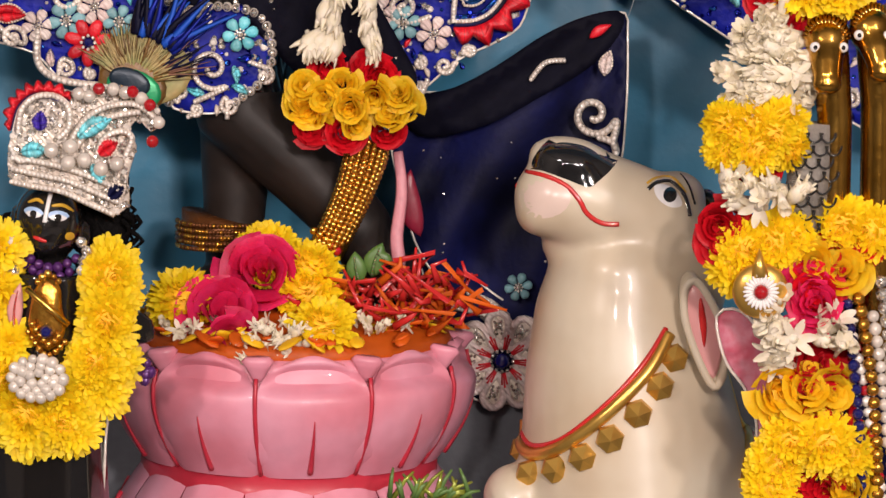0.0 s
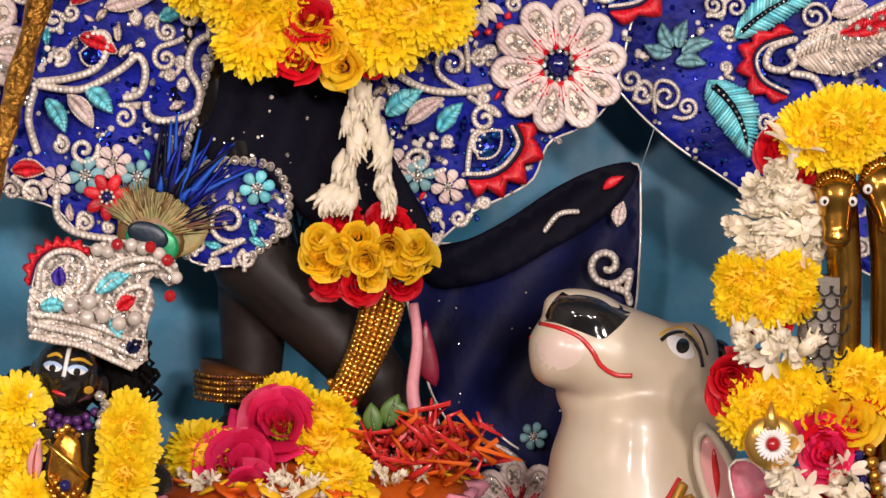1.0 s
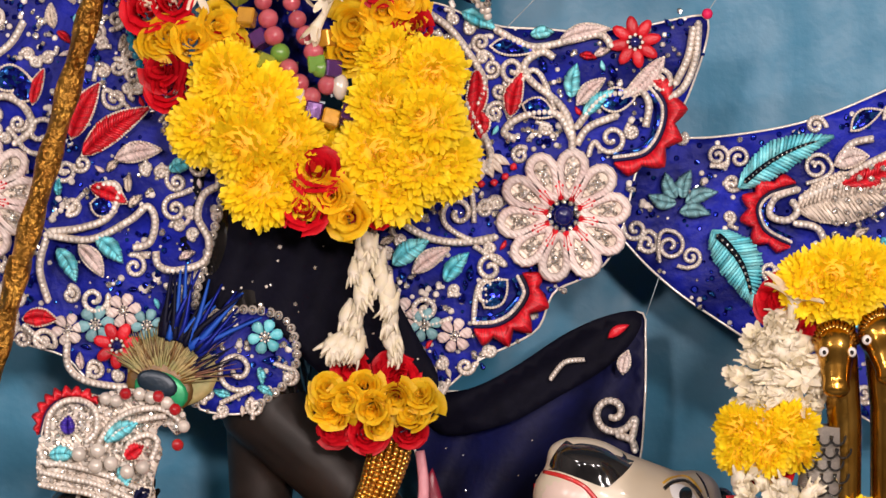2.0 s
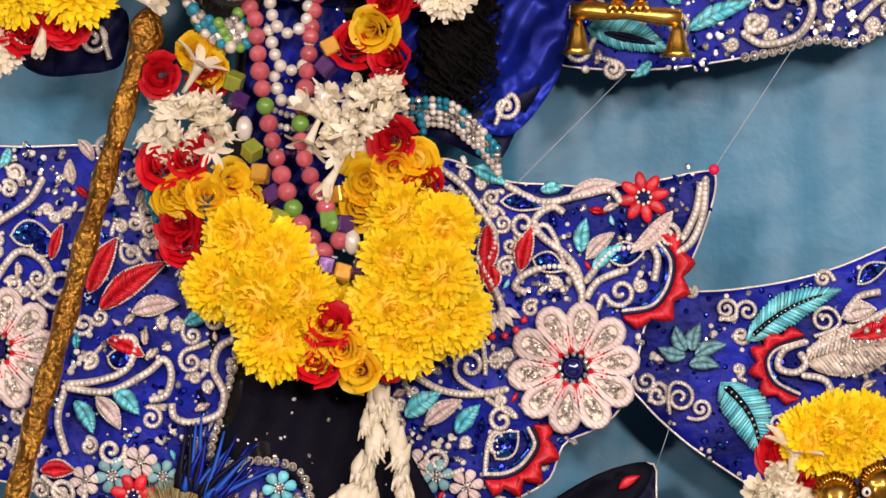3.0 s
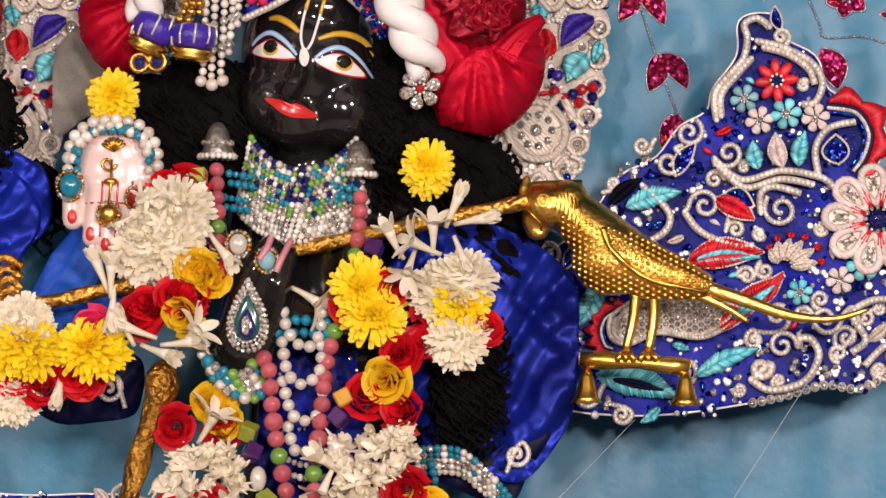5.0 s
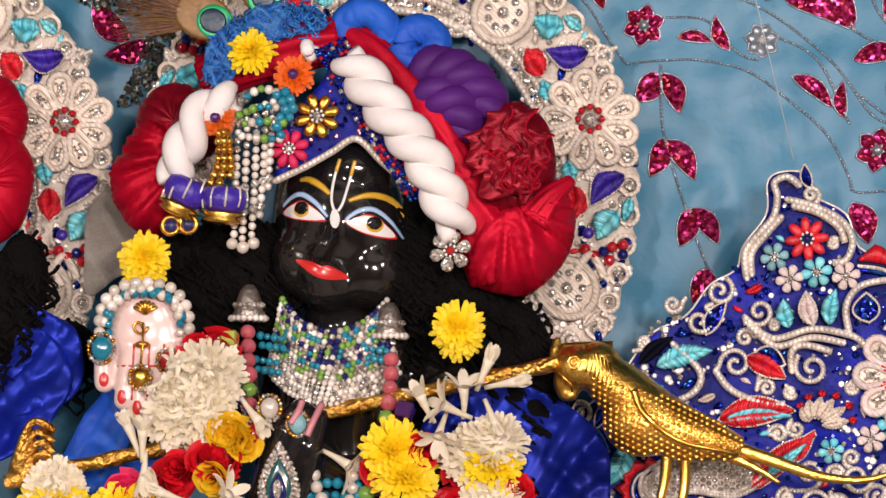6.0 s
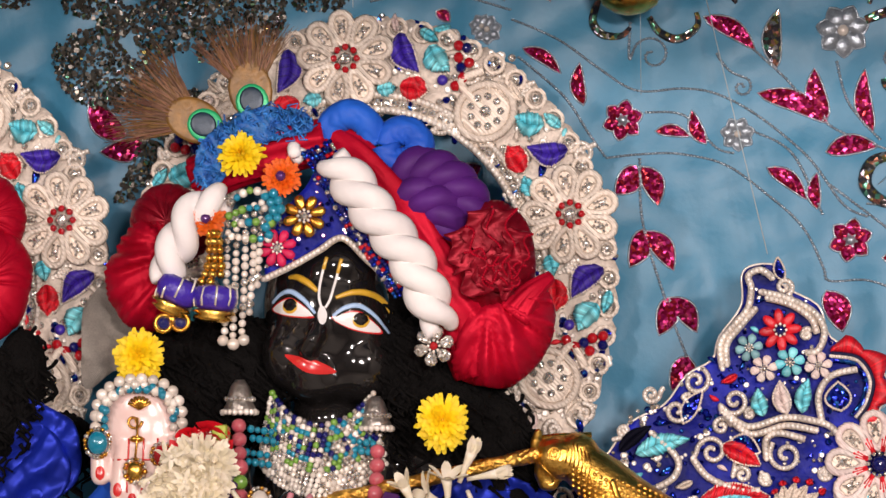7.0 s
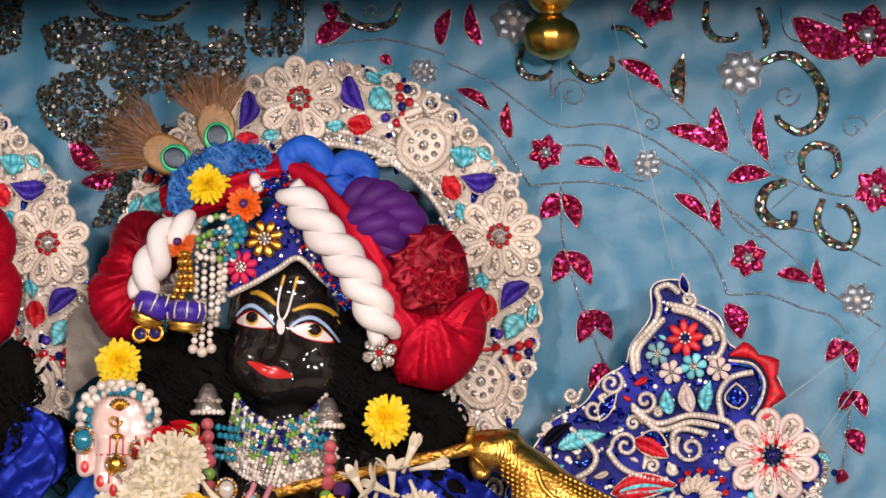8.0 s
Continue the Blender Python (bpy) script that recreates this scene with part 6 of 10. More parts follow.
part("puff", gathered([(0.072, 2.118), (0.058, 2.085), (0.056, 2.042), (0.084, 2.028), (0.119, 2.028), (0.150, 2.056), (0.165, 2.096), (0.154, 2.134), (0.113, 2.128)], (0.096, 2.128), 0.020, 0.044, 3.0, 7.0, 0.018), [MAROON], turban, "gathered maroon satin puff")
# ruffle: a crumpled taffeta frill with stitched edges
rng = random.Random(5)
frill = [(0.057, 2.185), (0.078, 2.215), (0.107, 2.226), (0.138, 2.199), (0.144, 2.145), (0.115, 2.112), (0.078, 2.112), (0.060, 2.144)]
part("frill_base", gathered(frill, (0.095, 2.125), -0.002, 0.026, 2.2, 2.0, 0.009), [WINE], turban, "crumpled dark wine taffeta")
g = Geo()
for k, (x0, z0, x1, z1) in enumerate(((0.062, 2.190, 0.090, 2.122), (0.084, 2.212, 0.100, 2.128), (0.110, 2.214, 0.104, 2.126), (0.132, 2.190, 0.110, 2.132), (0.136, 2.160, 0.086, 2.150), (0.070, 2.160, 0.125, 2.130))):
    vs, hem_line = [], []
    a, b = Vector((x0, z0)), Vector((x1, z1))
    nn = Vector((-(b - a).y, (b - a).x)).normalized()
    for i in range(22):
        q = i / 21
        p = a.lerp(b, q) + nn * 0.006 * math.sin(13 * q + k)
        for j, wd in enumerate((-0.5, 0.0, 0.5)):
            vs.append(Vector((p.x + nn.x * wd * 0.026, -0.034 - (0.014, 0.002, 0.018)[j] - 0.005 * math.sin(21 * q + 2 * j + k), p.y + nn.y * wd * 0.026)))
        hem_line.append(vs[-1])
    g.add(vs, [(i * 3 + j, i * 3 + j + 1, i * 3 + j + 4, i * 3 + j + 3) for i in range(21) for j in range(2)], 0)
    for p in even(hem_line, 0.0032):
        g.ball(p, 0.0016, 6, 4, 1)
ruffle = part("ruffle", g, [WINE, MAROON], turban, "stitched wine taffeta ruffle")
ruffle.modifiers.new("thick", "SOLIDIFY").thickness = 0.002
part("red_tip", wrap([(0.123, -0.010, 2.102), (0.141, -0.010, 2.126), (0.162, 0.000, 2.145)], lambda s: 0.020 * (1 - 0.7 * s), 9.0), [MAROON], turban)
part("braid", twist([(-0.072, -0.030, 2.269), (-0.047, -0.038, 2.241), (-0.020, -0.040, 2.204), (0.010, -0.038, 2.168), (0.031, -0.034, 2.125), (0.048, -0.025, 2.084)], 0.0205, 2, 0.072), [COTTON], turban, "twisted white cotton braid")
part("braid", twist([(-0.187, -0.020, 2.230), (-0.216, -0.030, 2.216), (-0.235, -0.030, 2.185), (-0.248, -0.020, 2.156), (-0.251, -0.015, 2.138)], 0.0185, 2, 0.075), [COTTON], turban, "twisted white cotton braid")
part("braid", twist([(-0.107, -0.020, 2.284), (-0.113, -0.025, 2.270)], 0.010, 2, 0.05), [COTTON], turban)
# brow piece
brow = [(-0.145, 2.145), (-0.140, 2.177), (-0.127, 2.213), (-0.102, 2.241), (-0.087, 2.262), (-0.066, 2.243), (-0.041, 2.207), (-0.017, 2.170), (0.003, 2.139), (-0.011, 2.139), (-0.032, 2.158), (-0.059, 2.184), (-0.090, 2.170), (-0.121, 2.156)]
g, poly = sheet(brow, -0.012, crumple(0.004, 20, 1.0), 0.008, 0.01, 3)
part("brow_cloth", g, [ROYAL], turban, "royal blue sequinned brow cloth")
stones(poly, -0.014, crumple(0.004, 20, 1.0), 120, 0.0022, turban, [BLUESEQ, CRYSTAL, REDBEAD], 21)
g = Geo()
beaded(g, curve([(-0.146, 2.142), (-0.114, 2.157), (-0.087, 2.172), (-0.061, 2.186), (-0.035, 2.163), (-0.005, 2.136)], 6), -0.018, 0.0038)
part("brow_edge", g, [CORD, BEADS], turban, "silver beaded edge")
g = Geo()
dice = random.Random(19)
for k in range(7):
    line = [Vector(p) + Vector((0.0046 * (k - 3), 0.0008 * k, 0.0022 * (k - 3))) for p in [(-0.088, -0.026, 2.283), (-0.066, -0.032, 2.247), (-0.042, -0.030, 2.205), (-0.012, -0.026, 2.162), (0.010, -0.018, 2.129)]]
    for p in even(curve(line, 8), 0.0046):
        g.gem((p.x, p.y - dice.uniform(0, 0.002), p.z), dice.uniform(0.0022, 0.0034), dice.choice((0, 1, 1, 2) if k in (1, 2, 5) else (1, 1, 0, 2)) if dice.random() < 0.9 else 3)
tagged(part("sequin_trim", g, [REDBEAD, BLUESEQ, NAVYGEM, CRYSTAL], turban, "red and blue sequin band"), kind="stuff")
# knotted cloth buns: ropes of cloth with creases across them
def rope(pts, r, seed, close=False):
    line = even(curve(pts, 12, close), 0.0024)
    n, vs, g = 40, [], Geo()
    for i, p in enumerate(line):
        d = (line[min(i + 1, len(line) - 1)] - line[max(i - 1, 0)]).normalized()
        a = d.cross(Vector((0, 1, 0))).normalized()
        b = a.cross(d)
        for k in range(n):
            w = 2 * math.pi * k / n
            v = noise.noise(Vector((math.cos(w) * 1.3, math.sin(w) * 1.3, seed + i * 0.09)))
            crease = (1 - abs(math.sin(0.42 * i + 1.3 * w + 4 * v))) ** 3
            vs.append(p + (a * math.cos(w) + b * math.sin(w) * 0.9) * r * (1 + 0.12 * v - 0.13 * crease))
    m = len(line)
    g.add(vs, [(i * n + k, i * n + (k + 1) % n, (i + 1) * n + (k + 1) % n, (i + 1) * n + k) for i in range(m - 1) for k in range(n)] + [tuple(range(n)), tuple(range((m - 1) * n, m * n))])
    return g


part("knot", rope([(-0.078, 0.012, 2.292), (-0.074, 0.006, 2.312), (-0.056, 0.002, 2.322), (-0.037, 0.004, 2.312), (-0.028, 0.012, 2.290)], 0.0165, 1.0), [BLUECLOTH], turban, "knotted bright blue cloth")
part("knot", rope([(0.002 + 0.019 * math.cos(t), 0.004 - 0.006 * math.sin(t / 2), 2.286 + 0.018 * math.sin(t)) for t in [math.pi + 2 * math.pi * i / 9 for i in range(10)]], 0.0165, 6.0), [BLUECLOTH], turban, "knotted bright blue cloth")
for q, sd in (([(-0.014, 0.010, 2.256), (0.018, 0.000, 2.262), (0.050, 0.000, 2.252), (0.072, 0.006, 2.226), (0.072, 0.016, 2.196)], 0.7), ([(-0.004, 0.012, 2.236), (0.020, -0.006, 2.232), (0.044, -0.006, 2.218), (0.054, 0.004, 2.190)], 2.4)):
    braid = twist(q, 0.0205, 3, 0.060, 12)
    part("knot", braid, [PURPLECLOTH], turban, "plaited purple cloth")
# blue net bow: a crumpled net sheet with loose threads
bow = [(-0.222, 2.256), (-0.212, 2.292), (-0.186, 2.314), (-0.150, 2.328), (-0.104, 2.324), (-0.094, 2.302), (-0.130, 2.294), (-0.160, 2.284), (-0.182, 2.260), (-0.204, 2.240)]
g, bow_poly = sheet(bow, -0.004, creases(0.014, 70, 3.0), 0.0042, 0.004, 5)
for k in range(420):
    x, z = rng.uniform(-0.222, -0.094), rng.uniform(2.240, 2.328)
    if inside((x, z), bow_poly):
        p = Vector((x, -0.014, z))
        g.tube([p + Vector((rng.uniform(-.007, .007), rng.uniform(-.008, .004), rng.uniform(-.007, .007))) for _ in range(4)], 0.0009, 4)
part("net_bow", g, [mat("bright_blue_net", (0.015, 0.13, 0.52), 0.55, 0, 240, 0.5, 0.8, second=(0.03, 0.22, 0.60), spread=60, island=0.4)], turban, "crumpled bright blue net bow")
# brooches on the brow
for c, n, r, m, h in (([(-0.101, 2.209)][0], 8, 0.024, GOLDBEAD, CRYSTAL), ([(-0.130, 2.175)][0], 8, 0.021, ROSEPINK, CRYSTAL), ([(0.038, 2.069)][0], 6, 0.022, CRYSTAL, REDBEAD)):
    small_flower(c, r, -0.026, turban, m, n, 0.3, 0.0, h)
for at, k in (((-0.125, -0.035, 2.251), 0.021), ((-0.205, -0.038, 2.206), 0.021)):
    flower("orange_flower", at, k, turban, (0, -1, 0.1), 0.1)
    g = Geo()
    g.ball(Vector(at) + Vector((0, -0.006, 0)), 0.006, 10, 6)
    part("flower_stone", g, [PURPLEBEAD], turban)
flower("chrysanthemum", (-0.171, -0.025, 2.278), 0.026, turban, (0, -1, 0.3), 0.1)
# bead strings at the temple
rows3 = [[(-0.182, -0.030, 2.209), (-0.184, -0.030, 2.158), (-0.187, -0.025, 2.079)], [(-0.173, -0.032, 2.213), (-0.174, -0.032, 2.157), (-0.178, -0.027, 2.076)], [(-0.163, -0.034, 2.217), (-0.164, -0.033, 2.157), (-0.168, -0.028, 2.085)], [(-0.154, -0.034, 2.220), (-0.155, -0.033, 2.163), (-0.160, -0.028, 2.103)], [(-0.146, -0.034, 2.223), (-0.148, -0.033, 2.181), (-0.152, -0.028, 2.127)]]
for r3 in rows3:
    seed_beads([r3], 0.0045, turban, [PEARL, BEADS, CRYSTAL], "pearl_string", 1.95, 8)
seed_beads([[(-0.179, -0.034, 2.224), (-0.160, -0.036, 2.236), (-0.142, -0.036, 2.233)], [(-0.181, -0.036, 2.209), (-0.159, -0.040, 2.217), (-0.135, -0.038, 2.216)], [(-0.175, -0.037, 2.200), (-0.153, -0.041, 2.202), (-0.129, -0.038, 2.200)], [(-0.178, -0.037, 2.187), (-0.156, -0.041, 2.184), (-0.135, -0.038, 2.184)]], 0.0045, turban, [BEADS, TURQBEAD, CRYSTAL, GREENBEAD, PEARL], "jewel_cluster", 1.8, 9)
seed_beads([[(-0.142, -0.036, 2.230), (-0.132, -0.040, 2.216), (-0.141, -0.040, 2.199), (-0.135, -0.040, 2.184)], [(-0.133, -0.036, 2.233), (-0.125, -0.040, 2.217), (-0.132, -0.040, 2.199)]], 0.0055, turban, [TURQBEAD], "turquoise_string", 1.8, 9)
strand([(-0.188, -0.030, 2.076), (-0.174, -0.032, 2.072), (-0.160, -0.032, 2.080)], 0.0065, turban, [PEARL], "pearl")
for q in ([(-0.201, -0.040, 2.190), (-0.202, -0.040, 2.157), (-0.211, -0.040, 2.136)], [(-0.193, -0.040, 2.190), (-0.189, -0.040, 2.163), (-0.190, -0.040, 2.139)], [(-0.196, -0.045, 2.190), (-0.195, -0.045, 2.157), (-0.200, -0.045, 2.136)]):
    seed_beads([q], 0.0052, turban, [GOLDBEAD, GOLD], "gold_string", 1.7, 4)
for top, mid, end in (((-0.229, -0.040, 2.142), (-0.235, -0.040, 2.127), (-0.246, -0.040, 2.106)), ((-0.193, -0.042, 2.134), (-0.193, -0.042, 2.118), (-0.197, -0.042, 2.097))):
    g = Geo()
    d = Vector(end) - Vector(top)
    ln = [Vector(top) + d * s for s in (0, .1, .35, .6, .72)]
    prof = (0.012, 0.0215, 0.024, 0.0215, 0.014)
    g.tube(ln, lambda s: prof[min(4, int(s * 4 + .5))], 18, 0)
    for k in range(9):
        t = 2 * math.pi * k / 9
        o = Vector((math.cos(t), math.sin(t), 0)) * 0.0215
        g.tube([ln[0] + o * 0.6, ln[1] + o * 1.02, ln[2] + o * 1.1, ln[3] + o * 1.02], 0.0013, 5, 2)
    ln2 = [Vector(top) + d * s for s in (.7, .78, .86, .95, 1.05)]
    prof2 = (0.017, 0.024, 0.016, 0.021, 0.010)
    g.tube(ln2, lambda s: prof2[min(4, int(s * 4 + .5))], 16, 1)
    part("tassel_cap", g, [PURPLETHREAD, GOLD, PEARL], turban, "violet barrel tassel with gold cap")
for c in ((-0.252, -0.030, 2.095), (-0.234, -0.030, 2.096)):
    g = Geo()
    g.tube(lift(oval(xz(c), 0.009, 0.009, 0, 14), c[1]), 0.0025, 6, 0, 1, True)
    g.gem((c[0], c[1], c[2]), 0.0075, 1)
    part("ring_stone", g, [GOLDBEAD, NAVYGEM], turban)

# peacock feathers
feathers = thing("peacock_feather", "pair of bronze peacock feathers with green-ringed eyes", "feather", (-0.186, 0.020, 2.309))
for c, a, rr, tilt in (([(-0.161, 2.339)][0], 100, 0.088, 0.1), ([(-0.215, 2.312)][0], 155, 0.105, 0.8)):
    feather_fan(c, rr, a - 40, a + 40, 0.002, feathers, [FEATHERBROWN, FEATHERBRONZE, FEATHERBROWN], 240, int(a), 0.2, 0.0009)
    d = (math.cos(radians(a)), math.sin(radians(a)))
    g = Geo()
    g.pad(oval((c[0] + 0.010 * d[0], c[1] + 0.010 * d[1]), 0.033, 0.024, radians(a)), -0.004, 0.0012, 0)
    g.pad(oval((c[0] - 0.004 * d[0], c[1] - 0.004 * d[1]), 0.020, 0.018, radians(a)), -0.006, 0.0012, 1)
    g.pad(oval((c[0] - 0.002 * d[0], c[1] - 0.002 * d[1]), 0.0145, 0.013, radians(a)), -0.008, 0.0012, 2)
    part("feather_eye", g, [FEATHERBRONZE, FEATHERGREEN, FEATHEREYE], feathers, "green-ringed dark eye")
# maroon puff of the neighbouring figure and cream net at the ear
nb = thing("turban", "maroon satin turban of the neighbouring figure", "turban", (-0.446, 0.080, 2.161))
part("puff", puff((-0.460, 0.070, 2.148), (0.045, 0.035, 0.065), 13, 2.0), [MAROON], nb)
part("puff", puff((-0.466, 0.080, 2.218), (0.042, 0.03, 0.05), 20, 4.0), [MAROON], nb)
g, _p = sheet([(-0.361, 2.124), (-0.330, 2.149), (-0.304, 2.111), (-0.298, 2.061), (-0.329, 2.049), (-0.361, 2.030), (-0.364, 2.087)], 0.10, crumple(0.006, 30, 2), 0.008, 0.003, 4)
tagged(part("net_veil", g, [NET]), "cream net veil hanging behind the turban", "veil")


# ---- jewellery on the chest ----
choker = thing("choker", "silver, green and turquoise seed bead choker", "necklace", (-0.090, -0.010, 1.970))
for k in range(15):
    s = k / 14
    half = 95 + 25 * s
    a, b, m = (-0.085, -0.030, 1.991), (-0.082, -0.050, 1.916), (-0.027, 0.000, 1.992)
    cz = a[2] + (b[2] - a[2]) * s
    cx, w = a[0], half * 0.00058
    line = [(cx - w, 0.012, cz + 0.030), (cx - w * 0.6, -0.012, cz + 0.006), (cx, -0.026 - 0.02 * s, cz - 0.006), (cx + w * 0.6, -0.012, cz + 0.006), (cx + w, 0.012, cz + 0.030)]
    seed_beads([line], 0.0036, choker, ([BEADS, CRYSTAL, NAVYGEM, CRYSTAL, TURQBEAD, GREENBEAD] if k % 3 else [CRYSTAL, PEARL, NAVYGEM, GREENBEAD]) if s < 0.7 else [BEADS, PEARL, CRYSTAL], "bead_row", 1.9, k)
for c in ((-0.146, -0.012, 1.974), (-0.036, -0.014, 1.961), (-0.150, -0.016, 1.949)):
    seed_beads([[Vector(c) + Vector((-0.014, 0, 0.008)), Vector(c) + Vector((0.012, -0.004, 0.004))], [Vector(c) + Vector((-0.012, 0, -0.002)), Vector(c) + Vector((0.014, -0.004, -0.006))]], 0.0040, choker, [TURQBEAD], "turquoise_cluster", 1.9, 2)
for c in ((-0.173, -0.005, 2.013), (-0.027, 0.000, 1.995)):
    ear = thing("earring", "silver bell earring with bead rim", "earring", c)
    g = Geo()
    ln = [Vector(c) + Vector((0, 0, z)) for z in (0.022, 0.015, 0.006, -0.004, -0.011, -0.013)]
    pr = (0.005, 0.010, 0.013, 0.015, 0.0185, 0.017)
    g.tube(ln, lambda s: pr[min(5, int(s * 5 + .5))], 18)
    part("bell", g, [mat("aged_silver", (0.34, 0.31, 0.28), 0.3, 0.8, 220, 0.4, 0.8)], ear)
    seed_beads([[Vector(c) + Vector((0.018 * math.cos(t), 0.018 * math.sin(t), -0.013)) for t in [2 * math.pi * i / 16 for i in range(17)]]], 0.0035, ear, [PEARL, BEADS], "bead_rim")
    seed_beads([[Vector(c) + Vector((0.0145 * math.cos(t), 0.0145 * math.sin(t), 0.001)) for t in [2 * math.pi * i / 16 for i in range(17)]]], 0.0028, ear, [CRYSTAL], "bead_band")

bodice, bodice_poly = panel("bodice", "royal blue satin bodice behind the necklaces", [(-0.118, 1.815), (-0.044, 1.815), (-0.020, 1.740), (-0.020, 1.640), (-0.034, 1.560), (-0.090, 1.570), (-0.128, 1.640), (-0.128, 1.740)], 0.012, drape(0.006, 0.04, 85, 1.0), ROYAL, 0, "bodice")
stones(bodice_poly, 0.010, drape(0.006, 0.04, 85, 1.0), 90, 0.0022, bodice, [CRYSTAL, BEADS, BLUESEQ], 61)
pearls = thing("pearl_necklace", "looped white pearl and turquoise bead necklace", "necklace", (-0.080, -0.060, 1.767))
for q in ([(-0.100, -0.055, 1.850), (-0.092, -0.062, 1.818), (-0.074, -0.064, 1.801), (-0.060, -0.062, 1.815), (-0.058, -0.055, 1.847)], [(-0.098, -0.060, 1.807), (-0.091, -0.066, 1.775), (-0.076, -0.068, 1.764), (-0.059, -0.064, 1.778), (-0.059, -0.058, 1.813)], [(-0.097, -0.060, 1.767), (-0.087, -0.066, 1.735), (-0.073, -0.068, 1.727), (-0.057, -0.064, 1.739), (-0.057, -0.058, 1.773)], [(-0.091, -0.060, 1.721), (-0.084, -0.064, 1.698), (-0.070, -0.066, 1.696), (-0.056, -0.060, 1.707)]):
    strand(q, 0.0066, pearls, [PEARL], "pearl", 1.95)
seed_beads([[(-0.110, -0.050, 1.847), (-0.104, -0.055, 1.818), (-0.096, -0.058, 1.795)], [(-0.056, -0.050, 1.847), (-0.053, -0.055, 1.819), (-0.057, -0.058, 1.796)], [(-0.104, -0.050, 1.824), (-0.081, -0.055, 1.830), (-0.056, -0.050, 1.825)], [(-0.107, -0.048, 1.813), (-0.081, -0.052, 1.817), (-0.056, -0.050, 1.814)]], 0.0058, pearls, [TURQBEAD], "turquoise_band")
seed_beads([[(-0.091, -0.050, 1.687), (-0.074, -0.052, 1.682), (-0.051, -0.050, 1.685)], [(-0.091, -0.050, 1.673), (-0.074, -0.052, 1.669), (-0.051, -0.050, 1.671)], [(-0.097, -0.050, 1.647), (-0.073, -0.052, 1.645), (-0.045, -0.050, 1.648)]], 0.0036, pearls, [BEADS, PURPLEBEAD, PEARL], "bead_band")
for q, lab in (([(-0.172, -0.020, 1.985), (-0.168, -0.040, 1.937), (-0.163, -0.050, 1.896), (-0.139, -0.050, 1.827), (-0.111, -0.058, 1.781)], ""), ([(-0.023, -0.020, 1.957), (-0.024, -0.040, 1.909), (-0.036, -0.050, 1.851), (-0.050, -0.058, 1.799), (-0.056, -0.060, 1.759)], "")):
    n = thing("bead_necklace", "rose pink round bead necklace strand", "necklace", q[0], "rose bead strands")
    strand(q, 0.0088, n, [PINKBEAD, PINKBEAD, PINKBEAD, PINKBEAD, GREENBEAD], "bead", 1.85, 2)
for q in ([(-0.111, -0.062, 1.778), (-0.104, -0.070, 1.721), (-0.094, -0.074, 1.670), (-0.082, -0.076, 1.625), (-0.064, -0.078, 1.579), (-0.038, -0.078, 1.546), (-0.024, -0.078, 1.540)], [(-0.055, -0.062, 1.761), (-0.058, -0.070, 1.716), (-0.063, -0.074, 1.670), (-0.056, -0.076, 1.631), (-0.039, -0.078, 1.597), (-0.024, -0.078, 1.563), (-0.017, -0.078, 1.546)]):
    n = thing("bead_necklace", "rose pink round bead necklace with green spacers", "necklace", q[-1], "rose bead strands")
    strand(q, 0.0096, n, [PINKBEAD, PINKBEAD, PINKBEAD, PINKBEAD, PINKBEAD, GREENBEAD], "bead", 1.85, 2)
charms = thing("charm_necklace", "necklace of foil cubes and oval pearls", "necklace", (-0.025, -0.070, 1.529))
for i, (p, m) in enumerate((((-0.130, -0.072, 1.715), LIMEBEAD), ((-0.126, -0.074, 1.695), PURPLEBEAD), ((-0.111, -0.076, 1.646), LIMEBEAD), ((-0.102, -0.078, 1.623), YELLOWBEAD), ((-0.089, -0.070, 1.602), PURPLEBEAD), ((-0.084, -0.078, 1.580), LIMEBEAD), ((-0.070, -0.078, 1.565), PURPLEBEAD),
                             ((-0.034, -0.072, 1.750), YELLOWBEAD), ((-0.038, -0.074, 1.730), PURPLEBEAD), ((-0.025, -0.076, 1.603), YELLOWBEAD), ((-0.033, -0.078, 1.579), GREENBEAD), ((-0.018, -0.078, 1.574), PURPLEBEAD), ((-0.036, -0.080, 1.533), PURPLEBEAD), ((-0.019, -0.082, 1.525), YELLOWBEAD), ((0.000, -0.082, 1.529), PURPLEBEAD), ((0.007, -0.078, 1.541), LIMEBEAD), ((-0.187, -0.050, 1.976), LIMEBEAD), ((-0.181, -0.050, 1.919), PURPLEBEAD), ((-0.006, -0.050, 1.903), PURPLEBEAD))):
    box_bead(p, 0.0085, charms, m, i)
for p in [(-0.119, -0.076, 1.668), (-0.041, -0.074, 1.700), (-0.051, -0.080, 1.547), (-0.009, -0.080, 1.556)]:
    g = Geo()
    g.ball(p, (0.0085, 0.0085, 0.0130), 12, 8)
    part("oval_pearl", g, [PEARL], charms)
seed_beads([[(-0.224, -0.030, 1.617), (-0.220, -0.034, 1.594), (-0.210, -0.036, 1.571), (-0.201, -0.036, 1.551)], [(0.053, -0.020, 1.684), (0.057, -0.024, 1.666), (0.056, -0.024, 1.649)]], 0.0048, charms, [TURQBEAD], "turquoise_band")

# bracelet at the wrist, drop pendant and rings
wrist = thing("bracelet", "clustered pearl and crystal bracelet", "bracelet", (-0.161, -0.030, 1.776))
